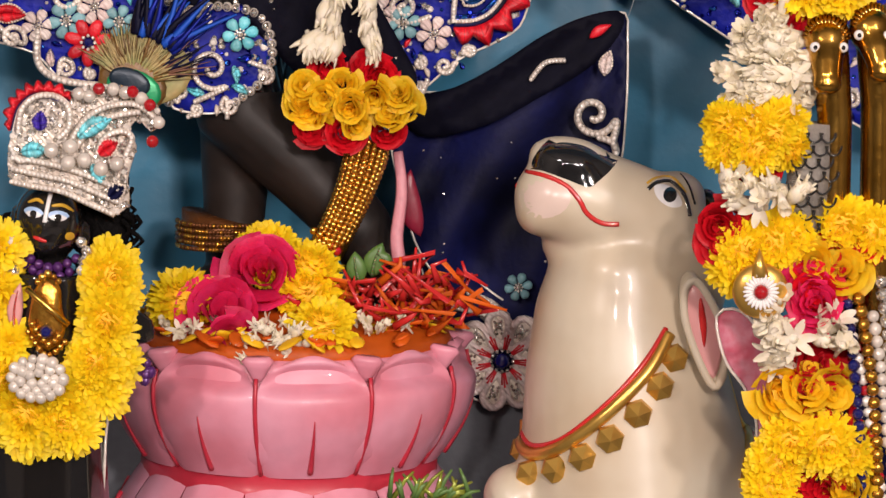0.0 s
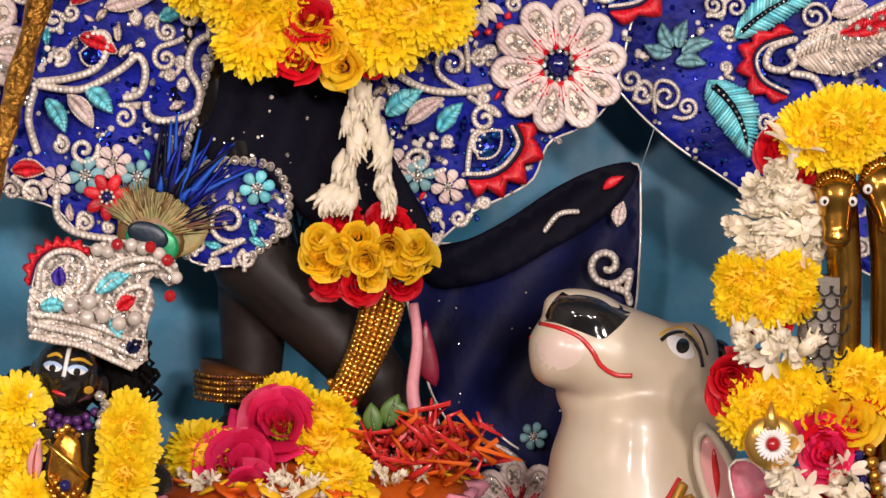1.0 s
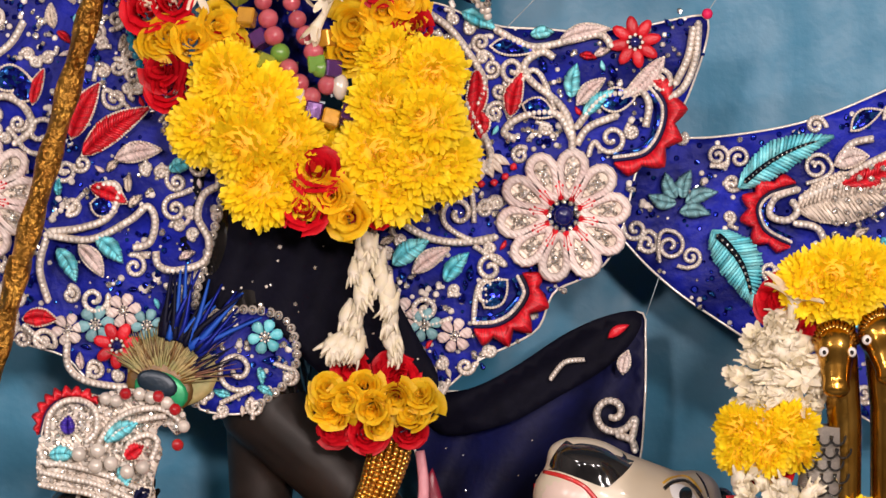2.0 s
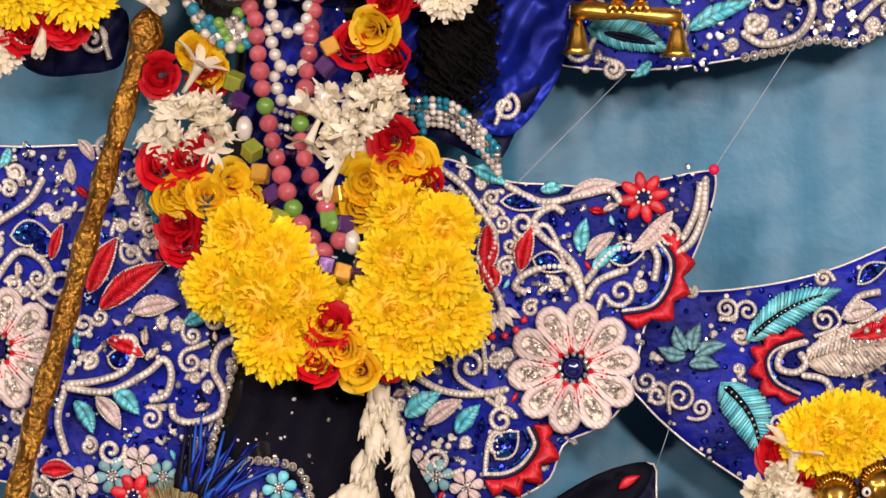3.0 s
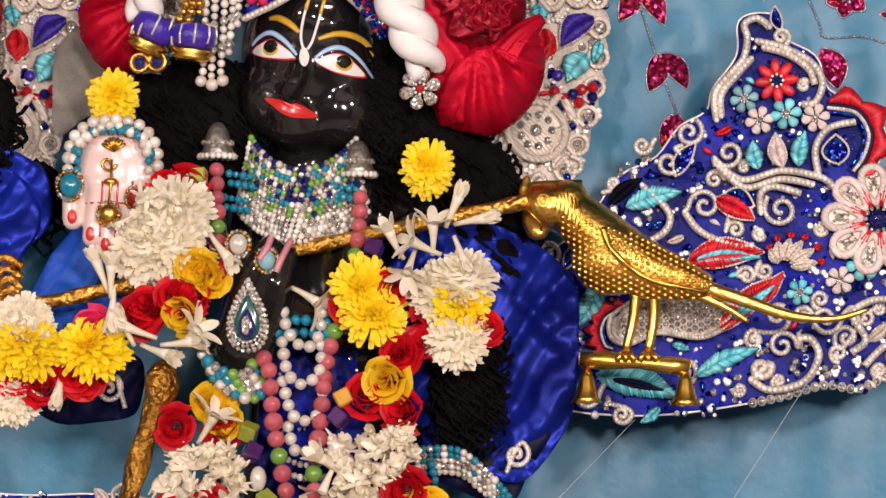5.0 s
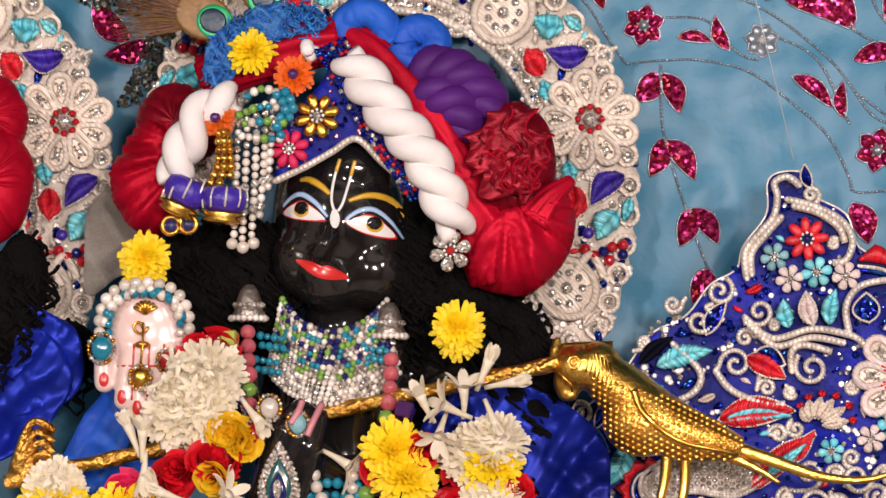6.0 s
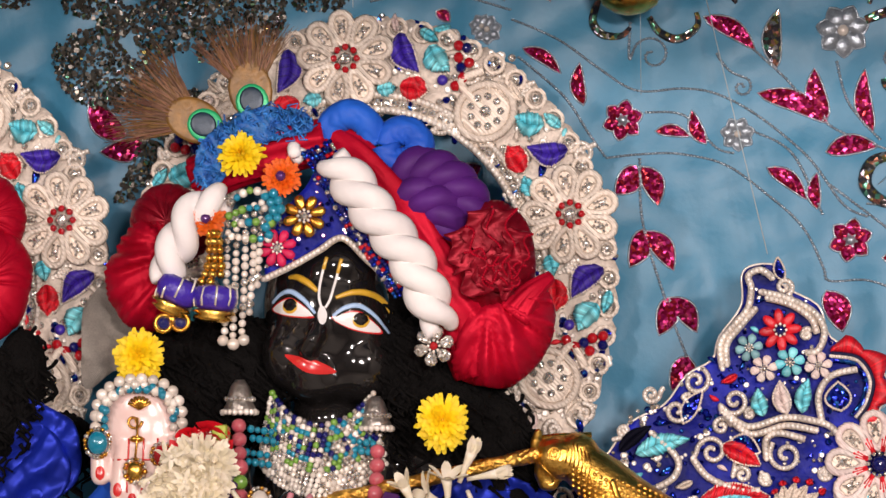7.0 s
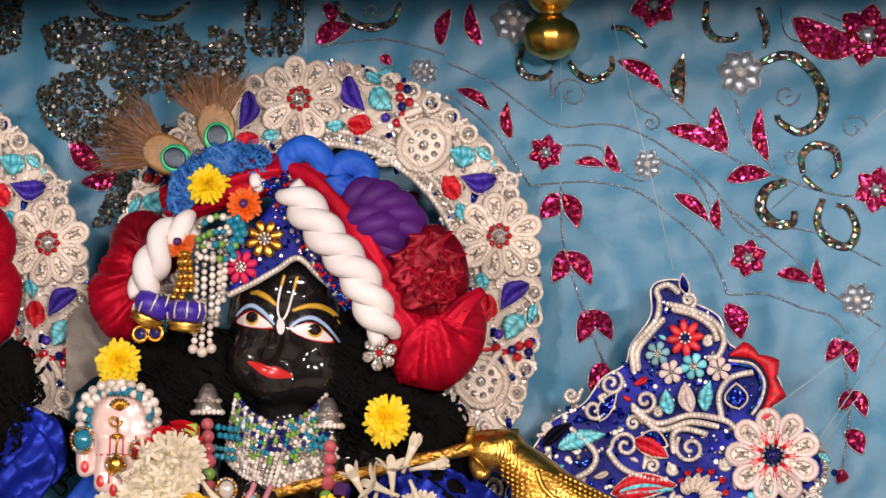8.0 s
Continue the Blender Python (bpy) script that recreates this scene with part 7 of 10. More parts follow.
seed_beads([[Vector(p) + Vector((0.004 * j, -0.004 * abs(2 - j) + 0.006, -0.008 * j + 0.012)) for p in [(-0.188, -0.050, 1.804), (-0.180, -0.066, 1.783), (-0.159, -0.072, 1.766), (-0.136, -0.068, 1.761), (-0.127, -0.050, 1.776)]] for j in range(4)], 0.0062, wrist, [PEARL, CRYSTAL, BEADS, TURQBEAD, GREENBEAD], "bead_cluster", 1.6)
pend = thing("pendant", "teardrop crystal pendant with a teal and navy heart", "pendant", (-0.131, -0.085, 1.798))
tear = [(-0.131 + 0.026 * math.sin(t) * (0.5 - 0.5 * math.cos(t)) ** 0.55, 1.833 + 0.036 * math.cos(t)) for t in [2 * math.pi * i / 26 for i in range(26)]]
cc = [(-0.132, 1.829)][0]
g = Geo()
g.pad([(cc[0] + (x - cc[0]), z) for x, z in tear], -0.078, 0.004, 0, centre=cc)
g.pad([(cc[0] + (x - cc[0]) * 0.66, cc[1] + (z - cc[1]) * 0.66) for x, z in tear], -0.082, 0.003, 1, centre=cc)
g.pad([(cc[0] + (x - cc[0]) * 0.45, cc[1] - 0.006 + (z - cc[1]) * 0.42) for x, z in tear], -0.0845, 0.003, 2, centre=(cc[0], cc[1] - 0.006))
part("drop", g, [NAVYGEM, mat("dark_teal_enamel", (0.004, 0.07, 0.075), 0.15, 0, 60, 0.2, 0.1, coat=0.6), NAVYGEM], pend)
g = Geo()
g.pad(oval((cc[0], cc[1] - 0.006), 0.0045, 0.010), -0.088, 0.003, 0)
for q, r in ((1.0, 0.0030), (0.86, 0.0026), (0.72, 0.0022)):
    for p in even([Vector((cc[0] + (x - cc[0]) * q, -0.083, cc[1] + (z - cc[1]) * q)) for x, z in tear + tear[:1]], r * 1.9):
        g.ball(p, r, 6, 4, 0)
part("crystal_rim", g, [CRYSTAL], pend)
for c, m, r in (((-0.112, -0.085, 1.889), TEAL, 0.009), ((-0.141, -0.085, 1.905), PEARL, 0.0095), ((-0.158, -0.080, 1.879), REDBEAD, 0.009), ((-0.251, -0.045, 1.954), REDBEAD, 0.009), ((-0.321, -0.040, 1.967), TURQBEAD, 0.011), ((-0.279, -0.050, 1.937), GOLD, 0.009)):
    ring = thing("finger_ring", "gold ring with a set stone", "ring", c, "rings")
    g = Geo()
    g.ball(c, (r, 0.006, r * 1.15), 14, 8)
    part("stone", g, [m], ring)
    seed_beads([[Vector(c) + Vector((r * 1.25 * math.cos(t), 0, r * 1.4 * math.sin(t))) for t in [2 * math.pi * i / 14 for i in range(15)]]], 0.0024, ring, [GOLDBEAD, CRYSTAL], "setting")
for q in ([(-0.108, -0.082, 1.912), (-0.112, -0.088, 1.900), (-0.119, -0.090, 1.889)], [(-0.089, -0.070, 1.910), (-0.096, -0.086, 1.892), (-0.102, -0.088, 1.877)]):
    rb = Geo()
    rb.tube(curve(q, 5), 0.0035, 6)
    tagged(part("ribbon", rb, [PINKTHREAD]), "pink thread wound on the fist", "ribbon")
palm_gem = thing("palm_ornament", "gold filigree ornament on the palm", "ornament", (-0.277, -0.040, 1.977))
g = Geo()
for sx in range(7):
    a = radians(30 + 20 * sx)
    p = Vector((-0.276, -0.040, 2.003))
    g.tube([p, p + Vector((0.014 * math.cos(a), -0.002, 0.014 * math.sin(a)))], 0.002, 5)
g.tube(lift(spiral(*[(-0.282, 1.990)][0], 0.009, 1.1, 0, 1), -0.04), 0.0016, 5)
g.ball((-0.279, -0.040, 1.971), (0.008, 0.004, 0.004), 10, 6)
g.tube([(-0.278, -0.042, 1.994), (-0.278, -0.042, 1.971), (-0.280, -0.048, 1.942)], 0.0014, 5)
part("filigree", g, [GOLDBEAD], palm_gem)
rim = thing("pearl_border", "double pearl and turquoise border round the palm", "bead border", (-0.278, -0.030, 2.025))
strand([(-0.325, -0.030, 1.984), (-0.322, -0.035, 2.009), (-0.305, -0.040, 2.029), (-0.276, -0.042, 2.035), (-0.247, -0.040, 2.028), (-0.233, -0.035, 2.007), (-0.232, -0.030, 1.984), (-0.235, -0.028, 1.964)], 0.0066, rim, [PEARL, PEARL, PEARL, BEADS], "pearl", 1.85)
seed_beads([[(-0.314, -0.036, 1.983), (-0.312, -0.040, 2.003), (-0.299, -0.044, 2.020), (-0.276, -0.045, 2.024), (-0.252, -0.044, 2.019), (-0.241, -0.040, 2.001), (-0.240, -0.036, 1.978)], [(-0.319, -0.036, 1.995), (-0.308, -0.042, 2.015), (-0.275, -0.046, 2.029), (-0.244, -0.042, 2.015), (-0.236, -0.036, 1.992)]], 0.0052, rim, [PEARL, BEADS, TURQBEAD], "bead_band")


# ---- flute, bird and staff ----
def spiral_rod(a, b, r, name, label, material, pitch=0.03, ridge=0.16, parent=None, category="flute"):
    a, b = Vector(a), Vector(b)
    d = (b - a).normalized()
    u = d.cross(Vector((0, 1, 0))).normalized()
    w = u.cross(d)
    n, m, vs, g = 20, max(30, int((b - a).length / 0.003)), [], Geo()
    for i in range(m + 1):
        s = (b - a).length * i / m
        for k in range(n):
            t = 2 * math.pi * k / n
            q = r * (1 + ridge * (0.5 + 0.5 * math.sin(2 * t + 2 * math.pi * s / pitch)) ** 2 + 0.03 * noise.noise(Vector((s * 90, t, 1))))
            vs.append(a + d * s + (u * math.cos(t) + w * math.sin(t)) * q)
    g.add(vs, [(i * n + k, i * n + (k + 1) % n, (i + 1) * n + (k + 1) % n, (i + 1) * n + k) for i in range(m) for k in range(n)] + [tuple(range(n)), tuple(range(m * n, m * n + n))])
    ob = part(name, g, [material], parent)
    if parent is None:
        tagged(ob, label, category)
    return ob


flute = thing("flute", "twisted golden flute held level across the chest", "flute", (-0.379, -0.070, 1.837))
spiral_rod((-0.414, -0.070, 1.829), (0.149, -0.020, 1.954), 0.0070, "pipe", "", HAMMERED, 0.05, 0.22, flute)
g = Geo()
for k in range(7):
    p = (-0.377, -0.070, 1.859)
    g.tube(curve([(p[0] - 0.03, p[1], p[2] - 0.02), (p[0] + 0.004 * k - 0.01, p[1] - 0.004, p[2] + 0.03 - 0.010 * k), (p[0] + 0.014 - 0.001 * k, p[1], p[2] + 0.022 - 0.011 * k)], 5), 0.0045, 6)
part("finial", g, [HAMMERED], flute, "scalloped golden flute end")


def make_bird():
    root = thing("bird_figure", "golden metal parrot figure perched on a bar", "ornament", (0.263, -0.005, 1.794))
    y = -0.012
    g = Geo()
    g.tube([(0.183, -0.012, 1.953), (0.213, -0.012, 1.927), (0.242, -0.012, 1.901), (0.274, -0.012, 1.883), (0.308, -0.012, 1.874), (0.337, -0.012, 1.866)], lambda s: 0.022 + 0.010 * math.sin(math.pi * min(1, s * 1.2)) if s < 0.7 else 0.024 * (1.2 - s) / 0.5 + 0.003, 20)
    g.ball((0.170, -0.012, 1.950), (0.027, 0.025, 0.024), 20, 12)
    g.ball((0.189, -0.012, 1.956), (0.024, 0.023, 0.021), 18, 10)
    g.ball((0.236, -0.012, 1.894), (0.042, 0.035, 0.036), 20, 12)
    g.ball((0.154, -0.014, 1.936), (0.011, 0.011, 0.016), 14, 8)
    g.ball((0.159, -0.014, 1.922), (0.012, 0.009, 0.008), 14, 8)
    g.tube([(0.152, -0.012, 1.953), (0.146, -0.012, 1.967), (0.149, -0.012, 1.982)], lambda s: 0.012 * (1 - 0.7 * s), 10)
    vs, fs = fuse(g, 0.003, 3)
    body = Geo()
    body.add(vs, fs)
    bob = part("body", body, [BIRDGOLD], root, "embossed gold body")
    skin = skin_of(vs, fs)
    # scale feathers on breast and wing
    f = Geo()
    for i in range(30):
        for j in range(22):
            x, z = 0.186 + 0.0058 * i, 1.842 + 0.0056 * j + (0.0028 if i % 2 else 0)
            p = skin(x, z)
            if abs(p.x - x) < 1e-4 and abs(p.z - z) < 1e-4 and z < 1.985 - 0.25 * x and p.y < -0.018:
                f.ball((p.x, p.y, p.z), (0.0030, 0.0018, 0.0024), 7, 4, 0, Matrix.Rotation(0.6, 3, "Y"))
    for c0, r0 in (((0.166, 1.954), 0.0065), ((0.166, 1.954), 0.0032)):
        f.tube([skin(x, z, 0.0006) for x, z in oval(c0, r0, r0, 0, 14)], 0.0011, 5, 0, 1, True)
    f.tube([skin(x, z, 0.0006) for x, z in ((0.150, 1.944), (0.156, 1.938), (0.162, 1.932), (0.164, 1.924))], 0.0013, 5)
    for k in range(7):
        f.tube([skin(0.178 + 0.004 * k, 1.972 - 0.003 * k, 0.0004), skin(0.181 + 0.004 * k, 1.958 - 0.003 * k, 0.0004), skin(0.178 + 0.004 * k, 1.944 - 0.003 * k, 0.0004)], 0.0011, 5)
    tagged(part("scale_plumage", f, [BIRDGOLD], bob), kind="stuff")
    w = Geo()
    line = [skin(x, z, 0.003) for x, z in [tuple(p) for p in curve([(0.227, 1.926), (0.239, 1.900), (0.274, 1.874), (0.325, 1.863), (0.360, 1.852)], 6)]]
    w.tube(line, lambda s: 0.004 * (1 - 0.6 * s), 6)
    part("wing_edge", w, [GOLD], bob)
    for q, r in (([(0.308, -0.012, 1.875), (0.366, -0.012, 1.856), (0.418, -0.012, 1.839), (0.463, -0.012, 1.836), (0.498, -0.012, 1.846)], 0.0085), ([(0.314, -0.016, 1.864), (0.348, -0.018, 1.849), (0.376, -0.018, 1.832)], 0.007), ([(0.302, -0.006, 1.873), (0.349, -0.006, 1.862), (0.395, -0.006, 1.846)], 0.010)):
        t = Geo()
        t.tube(curve(q, 6), lambda s, r=r: r * (1 - 0.75 * s), 10, 0, 0.6)
        part("tail_feather", t, [BIRDGOLD], root)
    for q in ([(0.261, -0.012, 1.861), (0.258, -0.012, 1.832), (0.251, -0.014, 1.803)], [(0.279, -0.006, 1.864), (0.279, -0.006, 1.832), (0.274, -0.010, 1.803)]):
        t = Geo()
        t.tube(curve(q, 5), lambda s: 0.0065 - 0.002 * s, 10)
        e = Vector(q[-1])
        for k in (-1, 0, 1):
            t.tube([e, e + Vector((0.006 * k, -0.008, -0.006)), e + Vector((0.009 * k, -0.010, -0.012))], 0.003, 6)
        part("leg", t, [GOLD], root)
    g = Geo()
    g.tube([(0.204, -0.010, 1.792), (0.228, -0.010, 1.792), (0.263, -0.010, 1.790), (0.297, -0.010, 1.787), (0.316, -0.010, 1.785)], lambda s: 0.0085 + 0.002 * math.sin(9 * s), 14)
    part("perch", g, [GOLD], root)
    for c in ((0.211, -0.010, 1.762), (0.312, -0.014, 1.760)):
        ln = [Vector(c) + Vector((0, 0, z)) for z in (0.022, 0.012, 0.002, -0.008, -0.014)]
        pr = (0.003, 0.007, 0.0095, 0.0125, 0.0165)
        b = Geo()
        b.tube(ln, lambda s: pr[min(4, int(s * 4 + .5))], 16)
        b.tube(lift(oval((c[0], c[2] + 0.027), 0.005, 0.005, 0, 12), c[1]), 0.0015, 6, 0, 1, True)
        part("bell", b, [GOLD], root)
    c = Geo()
    c.tube([(0.152, -0.012, 1.970), (0.169, -0.012, 1.972), (0.205, -0.012, 1.973)], 0.0045, 10)
    part("pipe_end", c, [GOLD], root)
    return root


make_bird()
staff = thing("staff", "knobbed golden walking staff leaning against the skirt", "staff", (-0.330, -0.080, 1.371))
spiral_rod((-0.220, -0.070, 1.765), (-0.322, -0.090, 1.377), 0.0102, "shaft", "", OLDGOLD, 0.07, 0.26, staff)
spiral_rod((-0.321, -0.090, 1.384), (-0.408, -0.100, 1.026), 0.0102, "shaft", "", OLDGOLD, 0.07, 0.26, staff)
g = Geo()
g.ball((-0.219, -0.072, 1.762), (0.018, 0.018, 0.024), 16, 10)
g.ball((-0.217, -0.072, 1.775), (0.013, 0.013, 0.013), 14, 8)
part("knob", g, [OLDGOLD], staff)


# ---- flower garlands on the figure ----
def blooms(parent, kind, size, pts, aim=(0, -1, 0.05), loose=0.35):
    for p in pts:
        flower(kind, p, size, parent, aim, loose)


main = thing("garland", "thick garland of marigolds, roses and tuberoses", "garland", (-0.025, -0.050, 1.414))
blooms(main, "marigold", 0.0385, [(-0.121, -0.080, 1.563), (-0.085, -0.085, 1.540), (-0.142, -0.080, 1.515), (-0.102, -0.098, 1.499), (-0.061, -0.085, 1.502), (-0.084, -0.090, 1.458), (-0.052, -0.082, 1.462), (-0.031, -0.060, 1.483), (0.039, -0.075, 1.585), (0.081, -0.080, 1.571), (0.035, -0.088, 1.540), (0.078, -0.096, 1.526), (0.028, -0.085, 1.493), (0.068, -0.090, 1.482), (0.090, -0.075, 1.485), (0.042, -0.080, 1.461)])
blooms(main, "red_rose", 0.030, [(-0.204, -0.075, 1.720), (-0.174, -0.075, 1.638), (-0.200, -0.070, 1.629), (-0.185, -0.070, 1.572), (-0.180, -0.065, 1.552), (0.031, -0.078, 1.657), (0.060, -0.070, 1.615), (-0.011, -0.070, 1.753), (0.023, -0.070, 1.796), (0.027, -0.075, 1.739), (-0.030, -0.100, 1.473), (-0.041, -0.095, 1.436), (0.028, -0.075, 1.436), (-0.123, -0.065, 1.593), (-0.156, -0.060, 1.715)])
blooms(main, "yellow_rose", 0.030, [(-0.155, -0.080, 1.601), (-0.179, -0.075, 1.606), (-0.130, -0.075, 1.615), (-0.191, -0.070, 1.598), (-0.125, -0.070, 1.596), (-0.171, -0.060, 1.746), (-0.157, -0.060, 1.726), (0.009, -0.080, 1.768), (0.003, -0.075, 1.617), (0.031, -0.075, 1.632), (0.054, -0.070, 1.638), (-0.003, -0.070, 1.591), (-0.015, -0.100, 1.451), (0.001, -0.095, 1.429), (0.006, -0.070, 1.603)])
for p, n, s in zip([(-0.205, -0.060, 1.692), (-0.178, -0.070, 1.692), (-0.152, -0.070, 1.683), (-0.207, -0.065, 1.663), (-0.177, -0.075, 1.660), (-0.149, -0.070, 1.655), (-0.199, -0.060, 1.646), (-0.015, -0.070, 1.688), (0.002, -0.075, 1.699), (0.025, -0.070, 1.700), (-0.026, -0.070, 1.659), (-0.003, -0.075, 1.659), (0.014, -0.080, 1.682), (-0.032, -0.070, 1.693), (0.024, -0.065, 1.717)], (5,) * 15, (1,) * 15):
    spray(p, 0.025, n + 2, main, (0.1, -0.7, 0.2), 0.013, 0.9)
for p, a in (((-0.048, -0.080, 1.670), (-0.4, -0.5, -1)), ((-0.043, -0.080, 1.682), (-0.6, -0.5, 0.6)), ((-0.025, -0.080, 1.628), (-0.3, -0.4, -0.9)), ((-0.172, -0.075, 1.717), (0.6, -0.3, 0.8))):
    flower("tuberose", p, 0.036, main, a, 0.1)

pendant_bunch = thing("garland_tassel", "hanging tassel of tuberoses, roses and marigolds", "garland", (0.025, -0.060, 1.256))
for k in range(15):
    for q in ([(0.018, -0.060, 1.405), (0.008, -0.062, 1.350), (-0.003, -0.060, 1.300)], [(0.023, -0.060, 1.405), (0.036, -0.060, 1.350), (0.049, -0.055, 1.296)]):
        p = curve(q, 14)[min(28, 2 * k)]
        o = Vector((flower_dice.uniform(-.007, .007), flower_dice.uniform(-.004, .004), 0))
        flower("tuberose_bud", p + o, 0.027, pendant_bunch, (flower_dice.uniform(-.35, .35), -0.25, -1), 0.10)
for k in range(7):
    flower("tuberose_bud", Vector((-0.002, -0.065, 1.300)) + Vector((flower_dice.uniform(-.016, .016), 0, flower_dice.uniform(-.004, .010))), 0.027, pendant_bunch, (flower_dice.uniform(-.7, .5), -0.3, -0.8), 0.15)
blooms(pendant_bunch, "red_rose", 0.024, [(0.002, -0.055, 1.277), (0.052, -0.055, 1.270), (0.020, -0.055, 1.213), (-0.009, -0.050, 1.218), (0.061, -0.050, 1.216), (-0.014, -0.050, 1.215), (0.041, -0.050, 1.277)])
blooms(pendant_bunch, "yellow_rose", 0.023, [(-0.019, -0.065, 1.258), (0.001, -0.072, 1.248), (0.026, -0.075, 1.240), (0.048, -0.070, 1.251), (0.073, -0.068, 1.254), (-0.013, -0.065, 1.233), (0.017, -0.070, 1.262), (0.064, -0.065, 1.234), (0.031, -0.068, 1.223), (0.075, -0.060, 1.240), (-0.022, -0.060, 1.241)])

sleeve_bunch = thing("garland", "wrist garland of roses, marigolds and chrysanthemums", "garland", (0.070, -0.070, 1.794))
blooms(sleeve_bunch, "red_rose", 0.026, [(0.015, -0.070, 1.862), (-0.029, -0.060, 1.845), (0.109, -0.070, 1.823), (0.043, -0.060, 1.805), (0.057, -0.060, 1.840), (0.024, -0.070, 1.794)])
blooms(sleeve_bunch, "chrysanthemum", 0.034, [(-0.014, -0.075, 1.862), (-0.002, -0.075, 1.836), (0.087, -0.078, 1.848)])
blooms(sleeve_bunch, "white_chrysanthemum", 0.034, [(0.086, -0.070, 1.871), (0.081, -0.072, 1.811), (0.063, -0.060, 1.860)], (0, -0.8, 0.3), 0.3)
for p, a in (((0.075, -0.085, 1.938), (0.5, -0.3, 0.9)), ((0.058, -0.085, 1.910), (0.3, -0.4, 0.9)), ((0.035, -0.085, 1.890), (-0.3, -0.6, -0.7)), ((0.092, -0.080, 1.930), (0.9, -0.3, 0.2)), ((0.083, -0.080, 1.902), (0.4, -0.3, -0.9)), ((0.050, -0.085, 1.901), (-0.9, -0.3, 0.2)), ((0.018, -0.080, 1.904), (-0.4, -0.4, 0.8))):
    flower("tuberose", p, 0.036, sleeve_bunch, a, 0.15)
left_bunch = thing("garland", "forearm garland of roses, marigolds and tuberoses", "garland", (-0.262, -0.080, 1.802))
blooms(left_bunch, "red_rose", 0.027, [(-0.233, -0.080, 1.843), (-0.204, -0.085, 1.851), (-0.185, -0.080, 1.854), (-0.308, -0.075, 1.776), (-0.366, -0.075, 1.765), (-0.340, -0.075, 1.759), (-0.300, -0.070, 1.768), (-0.219, -0.050, 1.965), (-0.199, -0.050, 1.965), (-0.240, -0.075, 1.831)])
blooms(left_bunch, "yellow_rose", 0.027, [(-0.198, -0.090, 1.834), (-0.178, -0.090, 1.877), (-0.167, -0.085, 1.869), (-0.187, -0.085, 1.883)])
blooms(left_bunch, "pink_rose", 0.026, [(-0.291, -0.080, 1.819), (-0.282, -0.080, 1.817)])
blooms(left_bunch, "chrysanthemum", 0.034, [(-0.292, -0.090, 1.802), (-0.358, -0.090, 1.807), (-0.347, -0.085, 1.796), (-0.281, -0.085, 1.796), (-0.371, -0.080, 1.802)], (0, -0.8, 0.4), 0.2)
blooms(left_bunch, "white_chrysanthemum", 0.030, [(-0.372, -0.070, 1.747), (-0.360, -0.080, 1.822)], (0, -1, 0), 0.2)
blooms(left_bunch, "white_chrysanthemum", 0.037, [(-0.222, -0.065, 1.921), (-0.208, -0.065, 1.938), (-0.236, -0.070, 1.900), (-0.212, -0.075, 1.906)], (-0.1, -1, 0.1), 0.3)
for k in range(26):
    flower("tuberose", Vector((-0.220, -0.080, 1.917)) + Vector((flower_dice.uniform(-.04, .03), flower_dice.uniform(-.01, .02), flower_dice.uniform(-.035, .04))), 0.018, left_bunch, (flower_dice.uniform(-1, 1), -1, flower_dice.uniform(-1, 1)), 0.2)
for p, a in (((-0.269, -0.095, 1.865), (0, -0.2, 1)), ((-0.266, -0.095, 1.845), (0.1, -0.2, -1)), ((-0.278, -0.090, 1.870), (-0.4, -0.2, 0.9)), ((-0.237, -0.090, 1.814), (-0.8, -0.3, 0.3)), ((-0.203, -0.090, 1.803), (0.9, -0.3, 0.1)), ((-0.226, -0.090, 1.797), (0.6, -0.4, -0.3)), ((-0.252, -0.090, 1.814), (-0.3, -0.3, 0.8)), ((-0.322, -0.075, 1.768), (-0.2, -0.3, -1)), ((-0.162, -0.085, 1.903), (0.4, -0.3, -0.6)), ((-0.075, -0.060, 1.856), (0.9, -0.3, -0.4)), ((-0.191, -0.090, 1.808), (0.7, -0.4, 0.4))):
    flower("tuberose", p, 0.036, left_bunch, a, 0.1)
for kind, at, r in (("chrysanthemum", (0.046, -0.020, 1.991), 0.030), ("chrysanthemum", (-0.281, -0.020, 2.063), 0.030)):
    f = thing("loose_flower", "single yellow chrysanthemum tucked in the hair", "flower", at, "yellow flowers in the hair")
    flower(kind, at, r * 0.9, f, (0.1, -1, 0.1), 0.1)
    flower(kind, Vector(at) + Vector((0, 0.006, -0.010)), r * 0.8, f, (0.1, -1, 0.1), 0.2)


# ---- anklets ----
g = Geo()
line = [Vector(p) for p in [(0.043, -0.020, 1.203), (0.035, -0.022, 1.169), (0.022, -0.022, 1.135), (0.003, -0.020, 1.095)]]
for j in range(9):
    for p in even([q + Vector((0.0215 * math.sin((j - 4) * 0.36), -0.0205 * math.cos((j - 4) * 0.36), 0.009 * math.sin((j - 4) * 0.36))) for q in curve(line, 8)], 0.0052):
        g.ball(p, 0.0036, 6, 4, flower_dice.randrange(2))
g.tube(line, 0.0185, 14, 1)
anklet = thing("anklet", "golden bead cuff with ruby tips", "anklet", line[-1])
tagged(part("bead_mesh", g, [GOLD, GOLDBEAD], anklet), kind="stuff")
seed_beads([[(-0.010, -0.035, 1.114), (0.001, -0.040, 1.108), (0.015, -0.035, 1.092)]], 0.0045, anklet, [REDBEAD, REDBEAD, GOLD], "ruby_tip", 1.8)
g = Geo()
g.tube([(-0.106, 0.060, 1.113), (-0.109, 0.060, 1.100), (-0.111, 0.060, 1.086)], lambda s: 0.044 + 0.003 * math.sin(9 * s), 24)
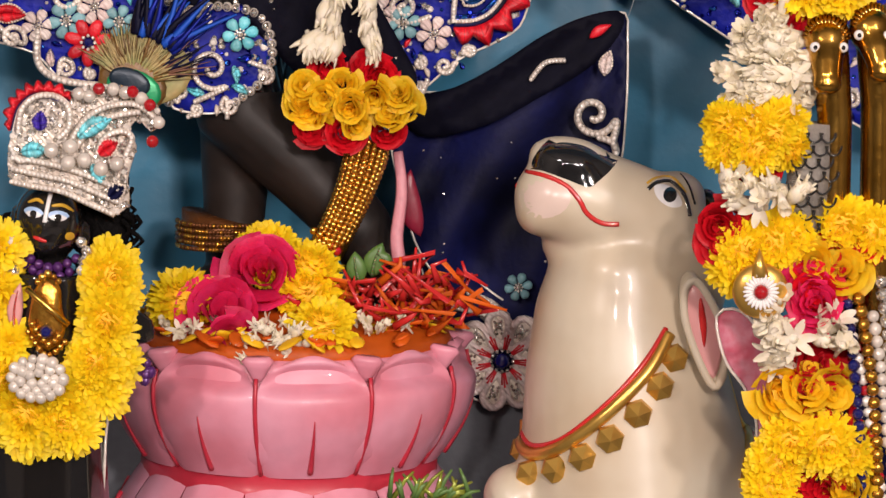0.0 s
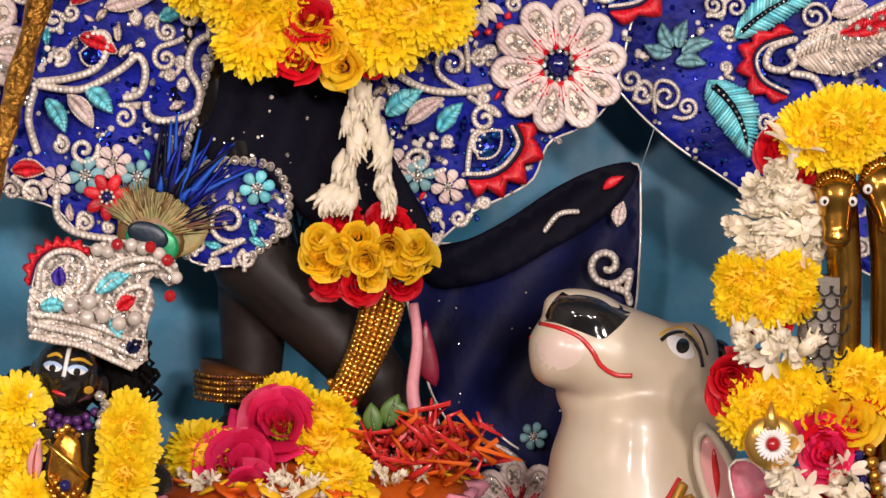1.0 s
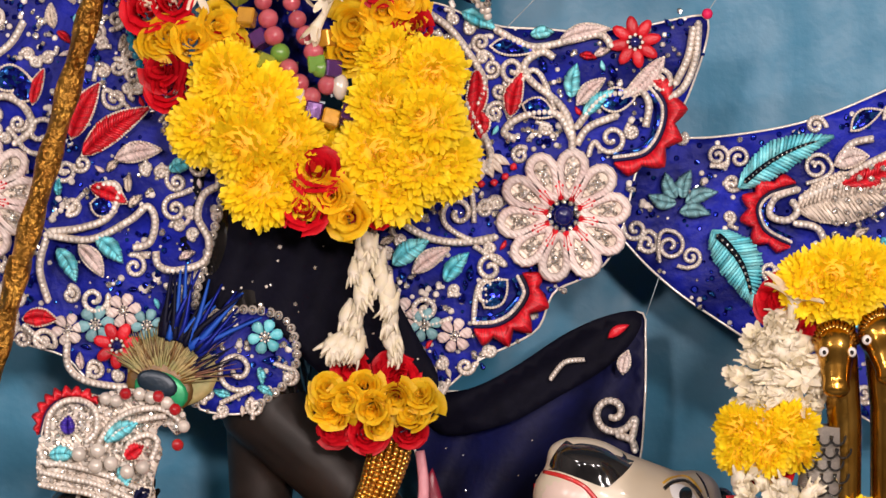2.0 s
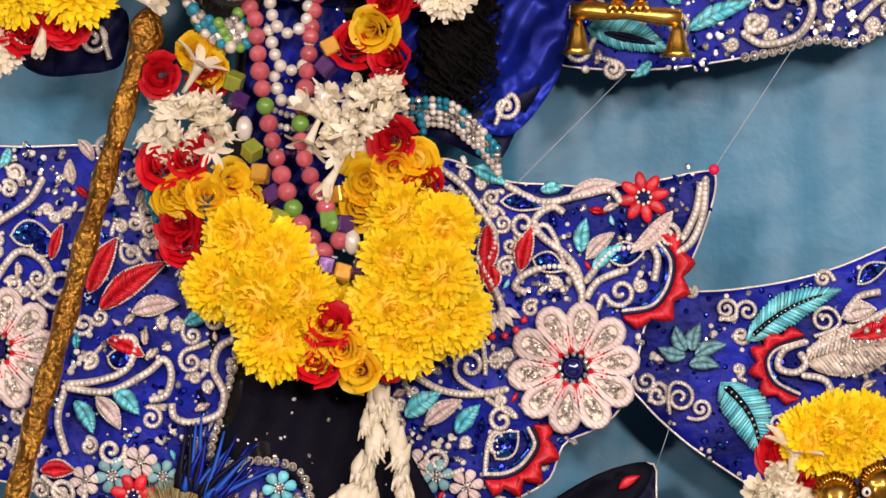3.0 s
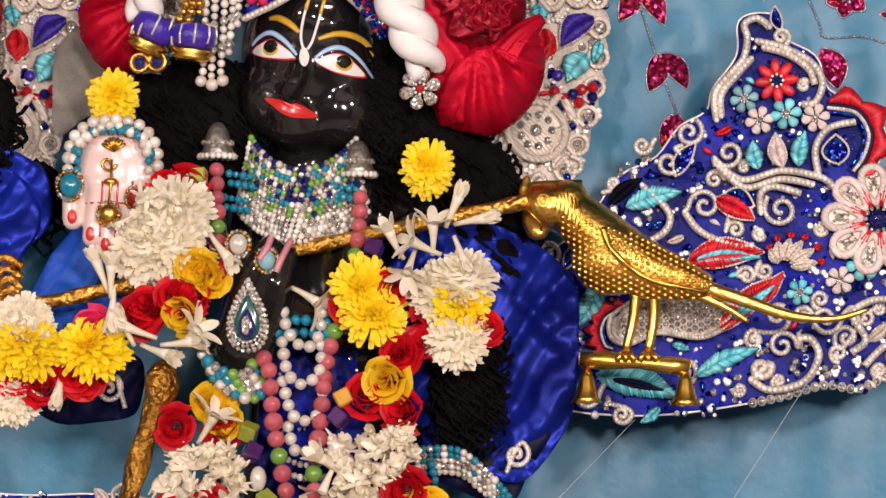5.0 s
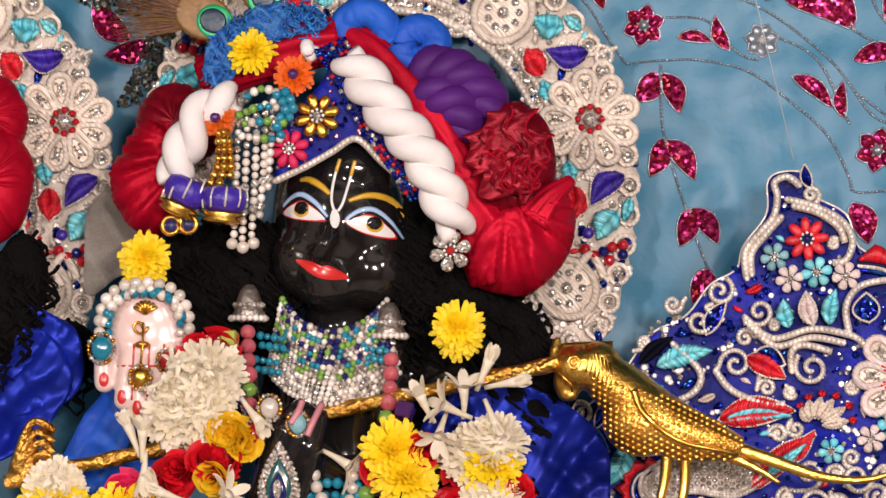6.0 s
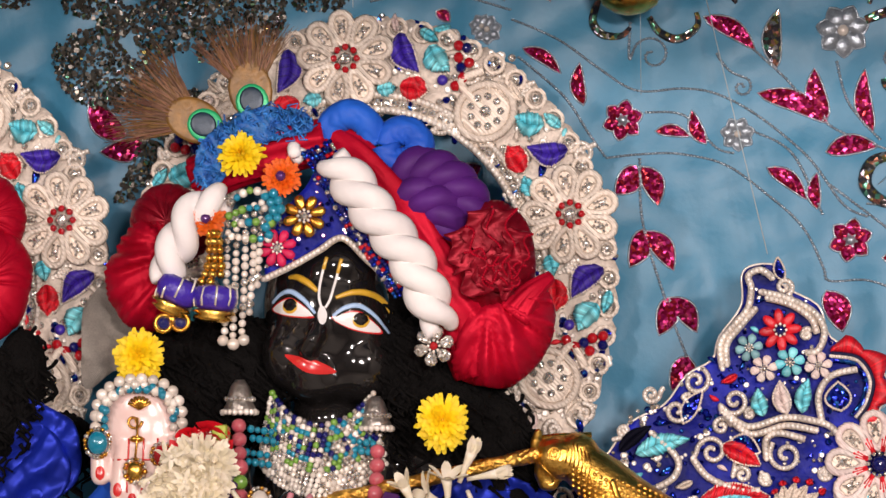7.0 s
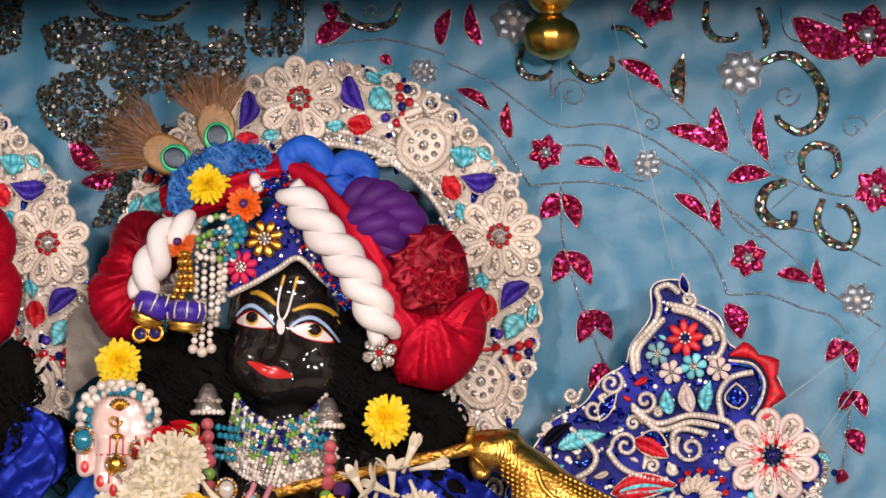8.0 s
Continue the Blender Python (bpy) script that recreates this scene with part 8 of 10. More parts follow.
for k in range(5):
    c = Vector((-0.107, 0.060, 1.110))
    for i in range(40):
        t = math.pi + math.pi * i / 39
        g.ball(c + Vector((0.046 * math.cos(t), 0.046 * math.sin(t), -0.006 * k)), 0.0026, 6, 4, flower_dice.randrange(2))
ank = thing("anklet", "dark copper bead anklet", "anklet", (-0.109, 0.060, 1.086))
part("cuff", g, [mat("dark_copper_beads", (0.20, 0.07, 0.02), 0.35, 0.6, 200, 0.4, 0.5), GOLDBEAD], ank)
rib = thing("ribbon", "hanging pink ribbon with a maroon petal end", "ribbon", (0.071, -0.020, 1.052))
g = Geo()
g.tube(curve([(0.070, 0.000, 1.190), (0.075, -0.010, 1.152), (0.071, -0.015, 1.108), (0.073, -0.020, 1.075), (0.060, -0.030, 1.042)], 8), lambda s: 0.005 + 0.003 * s, 8, 0, 0.4)
part("band", g, [PINKTHREAD], rib)
leaf([(0.094, 1.106)][0], [(0.083, 1.173)][0], 0.0246, 0.0, rib, mat("wine_satin", (0.20, 0.01, 0.03), 0.35, 0, 80, 0.2, 0.2), 0.1, name="petal")


# ---- pink lotus pedestal ----
def make_lotus():
    c = Vector((-0.033, 0.000, 0.950))
    root = thing("lotus_pedestal", "pink painted stone lotus pedestal with red outlines", "pedestal", (c.x, 0.0, ALTAR))
    rim_z = (-0.024, -0.150, 1.011)[2]
    low_z = (-0.023, -0.130, 0.888)[2]
    R, h = 0.172, rim_z - low_z
    n = 10
    g = Geo()
    prof = [(0.60, -0.02), (0.80, 0.0), (0.95, 0.12), (1.03, 0.30), (1.05, 0.50), (1.02, 0.75), (0.97, 0.95), (0.90, 1.0), (0.86, 0.96), (0.84, 0.90)]
    prof = [tuple(p) for p in curve(prof, 3)]
    m, vs = 72, []
    for r, z in prof:
        vs += [(c.x + R * 0.965 * r * math.cos(2 * math.pi * k / m), R * 0.965 * r * math.sin(2 * math.pi * k / m), low_z + h * min(z, 0.94)) for k in range(m)]
    k0 = len(prof)
    g.add(vs, [(i * m + k, i * m + (k + 1) % m, (i + 1) * m + (k + 1) % m, (i + 1) * m + k) for i in range(k0 - 1) for k in range(m)] + [tuple(range((k0 - 1) * m, k0 * m))])
    part("bowl", g, [LOTUS], root)

    def bulge(v):
        return 0.80 + 0.25 * math.sin(math.pi * min(1, 0.06 + v * 0.72) * 0.95) if v < 0.75 else 1.035 - 0.10 * ((v - 0.75) / 0.25) ** 2
    for k in range(n):
        a0 = 2 * math.pi * (k + 0.5) / n - math.pi / 2 - 0.12
        p, nu, nv = Geo(), 21, 27
        vs = []
        for j in range(nv):
            v = j / (nv - 1)
            half = (math.pi / n) * (0.97 if v < 0.72 else 0.97 * math.sqrt(max(0.0, 1 - ((v - 0.72) / 0.28) ** 2 * 0.9)))
            for i in range(nu):
                u = 2 * i / (nu - 1) - 1
                a = a0 + u * half
                r = R * (bulge(v) + 0.028 * (1 - u ** 4) - 0.022 * max(0, (v - 0.72) / 0.28) * (1 - u * u) * 1.2)
                r += R * (-0.105 * math.exp(-((v - 0.83) / 0.085) ** 2) * (1 - u ** 4) + 0.045 * math.exp(-((v - 0.965) / 0.05) ** 2) * (1 - u ** 4))
                vs.append((c.x + r * math.cos(a), r * math.sin(a), low_z + h * (v * (0.99 - 0.03 * u * u))))
        faces = [(j * nu + i, j * nu + i + 1, (j + 1) * nu + i + 1, (j + 1) * nu + i) for j in range(nv - 1) for i in range(nu - 1)]
        p.add(vs, faces, 0)
        pet = part("petal", p, [LOTUS], root)
        s = Geo()
        rl = [(c.x + R * (bulge(v) + 0.033) * math.cos(a0), R * (bulge(v) + 0.033) * math.sin(a0), low_z + h * v) for v in [0.05 + 0.45 * i / 10 for i in range(11)]]
        s.tube(rl, lambda q: 0.0026 * (1 - q) + 0.0005, 6)
        part("red_vein", s, [LOTUSRED], pet)
        s = Geo()
        b0 = a0 + math.pi / n
        rl = [(c.x + R * (bulge(v) + 0.006) * math.cos(b0), R * (bulge(v) + 0.006) * math.sin(b0), low_z + h * v) for v in [0.02 + 0.80 * i / 12 for i in range(13)]]
        s.tube(rl, lambda q: 0.0022, 6)
        part("red_outline", s, [LOTUSRED], root)
        # small tip between two petals
        t = Geo()
        t.tube([(c.x + R * (0.965 + 0.03 * q) * math.cos(b0), R * (0.965 + 0.03 * q) * math.sin(b0), low_z + h * (0.76 + 0.22 * q)) for q in (0, .3, .6, .85, 1)], lambda q: 0.003 + 0.017 * q if q < 0.9 else 0.012, 12, 0, 0.45)
        part("petal_tip", t, [LOTUS], root)
    # lower tier of hanging petals
    for k in range(14):
        a0 = 2 * math.pi * k / 14 - math.pi / 2
        p, nu, nv = Geo(), 11, 11
        vs = []
        for j in range(nv):
            v = j / (nv - 1)
            for i in range(nu):
                u = 2 * i / (nu - 1) - 1
                a = a0 + u * math.pi / 14 * 0.98
                r = R * (0.80 + 0.24 * math.sin(v * 1.5) + 0.03 * (1 - u * u))
                vs.append((c.x + r * math.cos(a), r * math.sin(a), low_z - 0.004 - 0.085 * v * (1 - 0.1 * u * u)))
        p.add(vs, [(j * nu + i, j * nu + i + 1, (j + 1) * nu + i + 1, (j + 1) * nu + i) for j in range(nv - 1) for i in range(nu - 1)])
        pet = part("petal", p, [LOTUS], root)
        s = Geo()
        s.tube([(c.x + R * (0.84 + 0.24 * math.sin(v * 1.5)) * math.cos(a0), R * (0.84 + 0.24 * math.sin(v * 1.5)) * math.sin(a0), low_z - 0.004 - 0.085 * v) for v in (0.4, .6, .8, 1)], 0.0028, 6)
        part("red_vein", s, [LOTUSRED], pet)
    g = Geo()
    g.tube([(c.x, 0, low_z - 0.08), (c.x, 0, ALTAR)], 0.17, 40)
    g.tube([(c.x, 0, low_z + 0.004), (c.x, 0, low_z - 0.05)], 0.148, 40, 1)
    part("foot", g, [LOTUS, LOTUSRED], root)
    return c, rim_z, R


lotus_c, lotus_z, lotus_r = make_lotus()
pile = thing("flower_offering", "heap of roses, marigolds and jasmine on the lotus", "flowers", (lotus_c.x, 0, lotus_z))
g = Geo()
g.ball((lotus_c.x, 0, lotus_z - 0.005), (lotus_r * 0.93, lotus_r * 0.93, 0.035), 30, 12)
part("petal_bed", g, [ORANGE], pile, "bed of orange petals")
blooms(pile, "pink_rose", 0.050, [(-0.057, -0.070, 1.076), (-0.093, -0.100, 1.038)], (-0.1, -0.9, 0.4), 0.15)
blooms(pile, "pink_rose", 0.030, [(-0.082, -0.130, 1.020)], (-0.1, -0.9, 0.2), 0.15)
blooms(pile, "marigold", 0.033, [(-0.012, -0.050, 1.077), (-0.055, -0.030, 1.090), (-0.133, -0.080, 1.048), (-0.014, -0.060, 1.056)], (0, -0.6, 0.7), 0.3)
blooms(pile, "chrysanthemum", 0.036, [(0.006, -0.130, 1.036)], (0.1, -0.6, 0.8), 0.1)
blooms(pile, "marigold", 0.028, [(0.006, -0.130, 1.034)], (0.1, -0.6, 0.8), 0.1)
for k in range(40):
    a, q = flower_dice.uniform(3.3, 6.1), flower_dice.uniform(0.55, 0.93)
    flower("tuberose", (lotus_c.x + lotus_r * q * math.cos(a), lotus_r * q * math.sin(a), lotus_z + 0.022 * (1 - q) + 0.012), 0.014, pile, (flower_dice.uniform(-1, 1), -0.6, 0.6), 0.3)
for p in [(-0.152, -0.080, 1.033), (-0.145, -0.100, 1.020), (-0.127, -0.110, 1.024), (-0.059, -0.150, 1.018), (-0.043, -0.150, 1.027), (-0.032, -0.150, 1.019), (-0.064, -0.155, 1.008), (-0.016, -0.150, 1.025), (0.053, -0.120, 1.027), (-0.163, -0.060, 1.047)]:
    spray(p, 0.017, 4, pile, (0, -0.7, 0.5), 0.008, 0.9)
for k in range(150):
    p = Vector((0.099, -0.050, 1.046)) + Vector((flower_dice.gauss(0, 0.028), flower_dice.gauss(0, 0.02), flower_dice.gauss(0, 0.018)))
    if k % 3 == 0:
        p = Vector((0.010, -0.040, 1.042)) + Vector((flower_dice.gauss(0, 0.04), flower_dice.gauss(0, 0.02), flower_dice.gauss(0, 0.012)))
    g = Geo()
    g.tube([p, p + Vector((flower_dice.uniform(-.02, .02), -0.006, flower_dice.uniform(-.005, .02))), p + Vector((flower_dice.uniform(-.035, .035), -0.004, flower_dice.uniform(-.012, .03)))], lambda s: 0.0042 * (1 - 0.7 * s), 6, 0, 0.35)
    if k < 60:
        part("red_petal", g, [ORANGE if k % 2 else LIPRED], pile)
    else:
        part("red_petal", g, [LIPRED if k % 4 else ORANGE], pile)
for k in range(70):
    a, q = flower_dice.uniform(3.0, 6.4), flower_dice.uniform(0.7, 0.97)
    p = Vector((lotus_c.x + lotus_r * q * math.cos(a), lotus_r * q * math.sin(a), lotus_z + 0.010 + 0.02 * (1 - q)))
    g = Geo()
    g.ball(p, (flower_dice.uniform(.010, .02), .008, .0022), 8, 5, 0, Euler((flower_dice.uniform(-.5, .5), flower_dice.uniform(-.5, .5), flower_dice.uniform(0, 3))).to_matrix())
    part("petal", g, [SAFFRON if k % 3 else ORANGE], pile)
for a, b, w in (([(0.037, 1.064)][0], [(0.031, 1.095)][0], 34), ([(0.048, 1.070)][0], [(0.058, 1.104)][0], 36), ([(0.052, 1.019)][0], [(0.054, 1.042)][0], 30), ([(0.068, 1.085)][0], [(0.051, 1.096)][0], 20)):
    leaf(a, b, 0.0006 * w, -0.04, pile, LEAF, 0.05, LEAF, "leaf")
sprig = thing("herb_sprig", "loose green sprigs at the foot of the lotus", "plant", (0.123, -0.220, 0.883))
for k in range(26):
    p = Vector((0.123, -0.220, 0.886)) + Vector((flower_dice.uniform(-.05, .03), 0, 0))
    g = Geo()
    e = p + Vector((flower_dice.uniform(-.02, .03), 0, flower_dice.uniform(0.006, .03)))
    g.tube([p, p.lerp(e, 0.6) + Vector((0, -0.004, 0.003)), e], lambda s: 0.003 * (1 - 0.6 * s), 5, 0, 0.5)
    part("leaf", g, [LEAF if k % 2 else LIMEBEAD], sprig)


# ---- cow statue: one mesh with its paint ----
def make_cow():
    g = Geo()
    y = -0.13
    g.tube([(0.308, -0.130, 0.808), (0.309, -0.130, 0.875), (0.303, -0.130, 0.941), (0.295, -0.130, 1.007), (0.293, -0.130, 1.061), (0.298, -0.130, 1.105)], lambda s: 0.128 - 0.055 * s, 30)
    g.tube([(0.324, -0.130, 1.122), (0.294, -0.140, 1.147), (0.258, -0.150, 1.163), (0.234, -0.155, 1.169)], lambda s: 0.056 - 0.010 * s, 26)
    g.ball((0.321, -0.130, 1.138), (0.052, 0.05, 0.052), 22, 14)
    g.ball((0.229, -0.155, 1.166), (0.044, 0.045, 0.040), 22, 14)
    g.ball((0.213, -0.155, 1.152), (0.026, 0.04, 0.024), 20, 12)
    g.ball((0.251, -0.150, 1.142), (0.042, 0.04, 0.024), 20, 12)
    g.ball((0.257, -0.130, 1.120), (0.045, 0.045, 0.030), 20, 12)
    g.ball((0.241, -0.155, 1.199), (0.044, 0.040, 0.024), 20, 12, 0, Matrix.Rotation(0.22, 3, "Y"))
    g.ball((0.340, -0.120, 1.164), (0.030, 0.045, 0.026), 20, 12)
    g.tube([(0.318, -0.120, 0.834), (0.438, -0.050, 0.794), (0.525, -0.020, 0.784)], 0.13, 26)
    g.ball((0.192, -0.160, 0.878), (0.030, 0.04, 0.032), 18, 12)
    g.ball((0.292, -0.135, 1.090), (0.070, 0.072, 0.060), 22, 14)
    g.ball((0.330, -0.125, 1.085), (0.062, 0.068, 0.085), 22, 14)
    vs, fs = fuse(g, 0.0042, 16)
    skin = skin_of(vs, fs)
    s = Geo()
    s.add(vs, fs, 0)
    nose = [(0.195, 1.195), (0.201, 1.212), (0.214, 1.225), (0.232, 1.228), (0.259, 1.223), (0.278, 1.212), (0.283, 1.203), (0.265, 1.186), (0.255, 1.181), (0.233, 1.188), (0.212, 1.194)]
    lay(s, skin, [tuple(p) for p in curve(nose, 4, True)], 1, 0.0016, 6)
    stroke(s, skin, [(0.188, 1.176), (0.191, 1.189), (0.212, 1.190), (0.234, 1.182), (0.247, 1.169), (0.255, 1.156), (0.269, 1.147), (0.285, 1.146)], lambda q: 0.0024, 2)
    lay(s, skin, oval([(0.215, 1.168)][0], 0.0246, 0.0179, 0.2), 7, 0.0004, 4)
    e = [(0.331, 1.171)][0]
    lay(s, skin, oval(e, 0.016, 0.0078, -0.6, 20, 0.3), 4, 0.0010, 4)
    lay(s, skin, oval((e[0] + 0.002, e[1] + 0.001), 0.0066, 0.0066, 0, 16), 1, 0.0020, 3)
    stroke(s, skin, [(0.312, 1.178), (0.321, 1.183), (0.335, 1.182), (0.347, 1.170), (0.352, 1.152)], lambda q: 0.0022, 1)
    stroke(s, skin, [(0.311, 1.183), (0.321, 1.187), (0.337, 1.185), (0.348, 1.173)], lambda q: 0.0014, 6)
    stroke(s, skin, [(0.318, 1.193), (0.337, 1.192), (0.350, 1.181), (0.357, 1.162)], lambda q: 0.0012, 1)
    # hanging ear: a cupped leaf, pink inside
    ear = [tuple(p) for p in curve([(0.344, 1.095), (0.356, 1.103), (0.374, 1.079), (0.390, 1.043), (0.388, 1.010), (0.378, 0.994), (0.361, 1.021), (0.345, 1.063)], 4, True)]
    s.pad(ear, -0.214, 0.014, 0, 0.02)
    mx, mz = sum(p[0] for p in ear) / len(ear), sum(p[1] for p in ear) / len(ear)
    inner = [(mx + (x - mx) * 0.72 - 0.001, mz + (z - mz) * 0.80 + 0.002) for x, z in ear]
    s.pad(inner, -0.2255, 0.0035, 3)
    s.pad([(mx + (x - mx) * 0.17 - 0.003, mz + (z - mz) * 0.42 + 0.010) for x, z in ear], -0.2285, 0.0025, 2)
    s.tube([(x, -0.2255, z) for x, z in [(mx + (x - mx) * 0.86, mz + (z - mz) * 0.90) for x, z in ear]], 0.0042, 8, 0, 1, True)
    # gold collar with studs, painted on with a red line
    for pts, r, slot in (([(0.188, 0.943), (0.194, 0.930), (0.207, 0.923), (0.234, 0.936), (0.265, 0.961), (0.296, 0.991), (0.319, 1.018), (0.334, 1.046)], 0.0062, 5), ([(0.192, 0.952), (0.199, 0.936), (0.210, 0.932), (0.234, 0.943), (0.262, 0.967), (0.291, 0.996), (0.314, 1.024), (0.331, 1.051)], 0.0026, 2),
                         ([(0.387, 1.041), (0.401, 1.010), (0.412, 0.978), (0.417, 0.945), (0.409, 0.897)], 0.0055, 5), ([(0.391, 1.042), (0.407, 1.010), (0.417, 0.978), (0.422, 0.940), (0.413, 0.894)], 0.0022, 2)):
        line = [skin(p.x, p.y, 0.002) for p in curve(pts, 8)]
        s.tube(line, r, 10, slot)
    for x, z in [(0.193, 0.913), (0.207, 0.905), (0.231, 0.915), (0.256, 0.930), (0.281, 0.949), (0.306, 0.973), (0.326, 0.998), (0.339, 1.023)]:
        p = skin(x, z, 0.0)
        r = 0.0145
        tip = p + Vector((0, -0.013, 0))
        ring = [p + Vector((r * math.cos(t) * 1.0, 0.002, r * math.sin(t))) for t in [math.pi * k / 3 + 0.3 for k in range(6)]]
        mid = [p + Vector((r * 0.9 * math.cos(t), -0.005, r * 0.9 * math.sin(t))) for t in [math.pi * k / 3 + 0.3 for k in range(6)]]
        for k in range(6):
            j = (k + 1) % 6
            s.add([ring[k], ring[j], mid[j], mid[k]], [(0, 1, 2, 3)], 5)
            s.add([mid[k], mid[j], tip], [(0, 1, 2)], 5)
    s.ball((0.370, -0.090, 1.148), (0.016, 0.016, 0.022), 14, 10, 1)
    ob = part("cow_statue", s, [CREAM, BLACKPAINT, LIPRED, BLUSH, FACEWHITE, GOLDPAINT, FACEYELLOW, MUZZLE])
    tagged(ob, "cream glazed cow statue with black nose and gold collar", "statue")


make_cow()


# ---- small doll with its crown, garland and pendant ----
def make_doll():
    g = Geo()
    g.ball((-0.248, -0.200, 1.139), (0.033, 0.034, 0.038), 22, 16)
    g.ball((-0.249, -0.215, 1.123), (0.020, 0.02, 0.018), 16, 10)
    g.ball((-0.249, -0.232, 1.137), (0.0045, 0.006, 0.007), 10, 8)
    g.tube([(-0.247, -0.200, 1.118), (-0.247, -0.200, 1.092)], 0.016, 14)
    g.tube([(-0.247, -0.200, 1.092), (-0.249, -0.200, 1.027), (-0.252, -0.200, 0.941), (-0.251, -0.200, 0.810)], lambda s: 0.045 + 0.02 * s, 18)
    g.tube([(-0.210, -0.200, 1.071), (-0.180, -0.200, 1.029), (-0.157, -0.220, 1.043)], 0.016, 12)
    for q in ((-0.280, -0.200, 1.139), (-0.214, -0.200, 1.127)):
        g.ball(q, (0.006, 0.006, 0.014), 10, 8)
    vs, fs = fuse(g, 0.003, 3)
    skin = skin_of(vs, fs)
    s = Geo()
    s.add(vs, fs, 0)
    for c, a in (([(-0.259, 1.148)][0], -0.1), ([(-0.236, 1.145)][0], -0.1)):
        lay(s, skin, oval((c[0], c[1] + 0.002), 0.0098, 0.0046, a, 16, 0.4), 2, 0.0008)
        lay(s, skin, oval(c, 0.0080, 0.0030, a, 16, 0.4), 1, 0.0014)
        lay(s, skin, oval(c, 0.0036, 0.0036, a, 12), 0, 0.002)
    stroke(s, skin, [(-0.265, 1.158), (-0.256, 1.161), (-0.250, 1.158)], 0.002, 3)
    stroke(s, skin, [(-0.242, 1.156), (-0.232, 1.156), (-0.223, 1.150)], 0.002, 3)
    stroke(s, skin, [(-0.244, 1.167), (-0.246, 1.154), (-0.248, 1.141)], lambda q: 0.0022, 1)
    stroke(s, skin, [(-0.259, 1.127), (-0.253, 1.125), (-0.246, 1.123)], 0.0022, 4)
    lay(s, skin, oval([(-0.226, 1.127)][0], 0.004, 0.004), 3, 0.001)
    ob = part("doll", s, [BLACKSTONE, FACEWHITE, FACEBLUE, FACEYELLOW, LIPRED])
    tagged(ob, "small black stone doll with painted face", "statue")


make_doll()
hair("black wool hair behind the small doll", [((-0.203, -0.170, 1.134), (0.03, 0.02, 0.045), 60), ((-0.289, -0.170, 1.114), (0.02, 0.02, 0.03), 30), ((-0.215, -0.160, 1.168), (0.03, 0.02, 0.03), 30)], 44)
g, crown_poly = sheet([(-0.282, 1.211), (-0.278, 1.222), (-0.274, 1.248), (-0.264, 1.262), (-0.243, 1.267), (-0.222, 1.263), (-0.201, 1.270), (-0.172, 1.266), (-0.149, 1.254), (-0.141, 1.238), (-0.150, 1.227), (-0.162, 1.238), (-0.171, 1.227), (-0.164, 1.213), (-0.168, 1.198), (-0.172, 1.180), (-0.170, 1.161), (-0.182, 1.150), (-0.206, 1.161), (-0.237, 1.170), (-0.278, 1.179)], -0.232, crumple(0.003, 20, 1.0), 0.007, 0.008, 4)
crown = thing("crown", "silver embroidered doll crown with pearls and coloured padding", "crown", (-0.233, -0.230, 1.175))
part("backing", g, [CORD], crown)
Y = -0.240
cords([curve(q, 6) for q in ([(-0.278, 1.179), (-0.258, 1.175), (-0.232, 1.171), (-0.206, 1.160), (-0.182, 1.150)], [(-0.277, 1.191), (-0.253, 1.186), (-0.227, 1.181), (-0.201, 1.171), (-0.179, 1.162)], [(-0.277, 1.201), (-0.248, 1.197), (-0.222, 1.191), (-0.195, 1.181), (-0.174, 1.172)], [(-0.223, 1.218), (-0.211, 1.237), (-0.191, 1.250), (-0.165, 1.253), (-0.148, 1.243), (-0.145, 1.234)], [(-0.217, 1.213), (-0.204, 1.232), (-0.183, 1.242), (-0.159, 1.246)], [(-0.272, 1.225), (-0.269, 1.246), (-0.256, 1.258), (-0.238, 1.259), (-0.226, 1.249), (-0.225, 1.231), (-0.235, 1.220)], [(-0.198, 1.208), (-0.193, 1.221), (-0.177, 1.228), (-0.167, 1.222), (-0.172, 1.206)], [(-0.279, 1.212), (-0.272, 1.199), (-0.258, 1.201)])], Y, 0.0030, crown)
for a, b, w, m in (([(-0.251, 1.227)][0], [(-0.251, 1.246)][0], 26, PURPLETHREAD), ([(-0.217, 1.221)][0], [(-0.185, 1.240)][0], 26, TURQ), ([(-0.197, 1.206)][0], [(-0.179, 1.218)][0], 26, REDTHREAD), ([(-0.203, 1.197)][0], [(-0.194, 1.179)][0], 22, TURQ), ([(-0.269, 1.207)][0], [(-0.245, 1.208)][0], 24, TURQ), ([(-0.187, 1.166)][0], [(-0.173, 1.177)][0], 24, NAVY)):
    leaf(a, b, 0.0006 * w, Y, crown, m)
scallop([(-0.280, 1.227), (-0.274, 1.248), (-0.261, 1.260), (-0.243, 1.262), (-0.225, 1.256)], 0.0090, 9, Y + 0.004, crown)
for k, p in enumerate([(-0.241, -0.244, 1.209), (-0.223, -0.246, 1.213), (-0.225, -0.244, 1.198), (-0.210, -0.246, 1.201), (-0.195, -0.244, 1.193), (-0.180, -0.246, 1.198), (-0.216, -0.244, 1.262), (-0.206, -0.244, 1.260), (-0.184, -0.244, 1.267), (-0.173, -0.244, 1.264), (-0.158, -0.244, 1.259), (-0.142, -0.244, 1.237)]):
    b = Geo()
    b.ball(p, 0.0072 if k < 6 else 0.0062, 12, 8)
    part("pearl", b, [PEARL], crown)
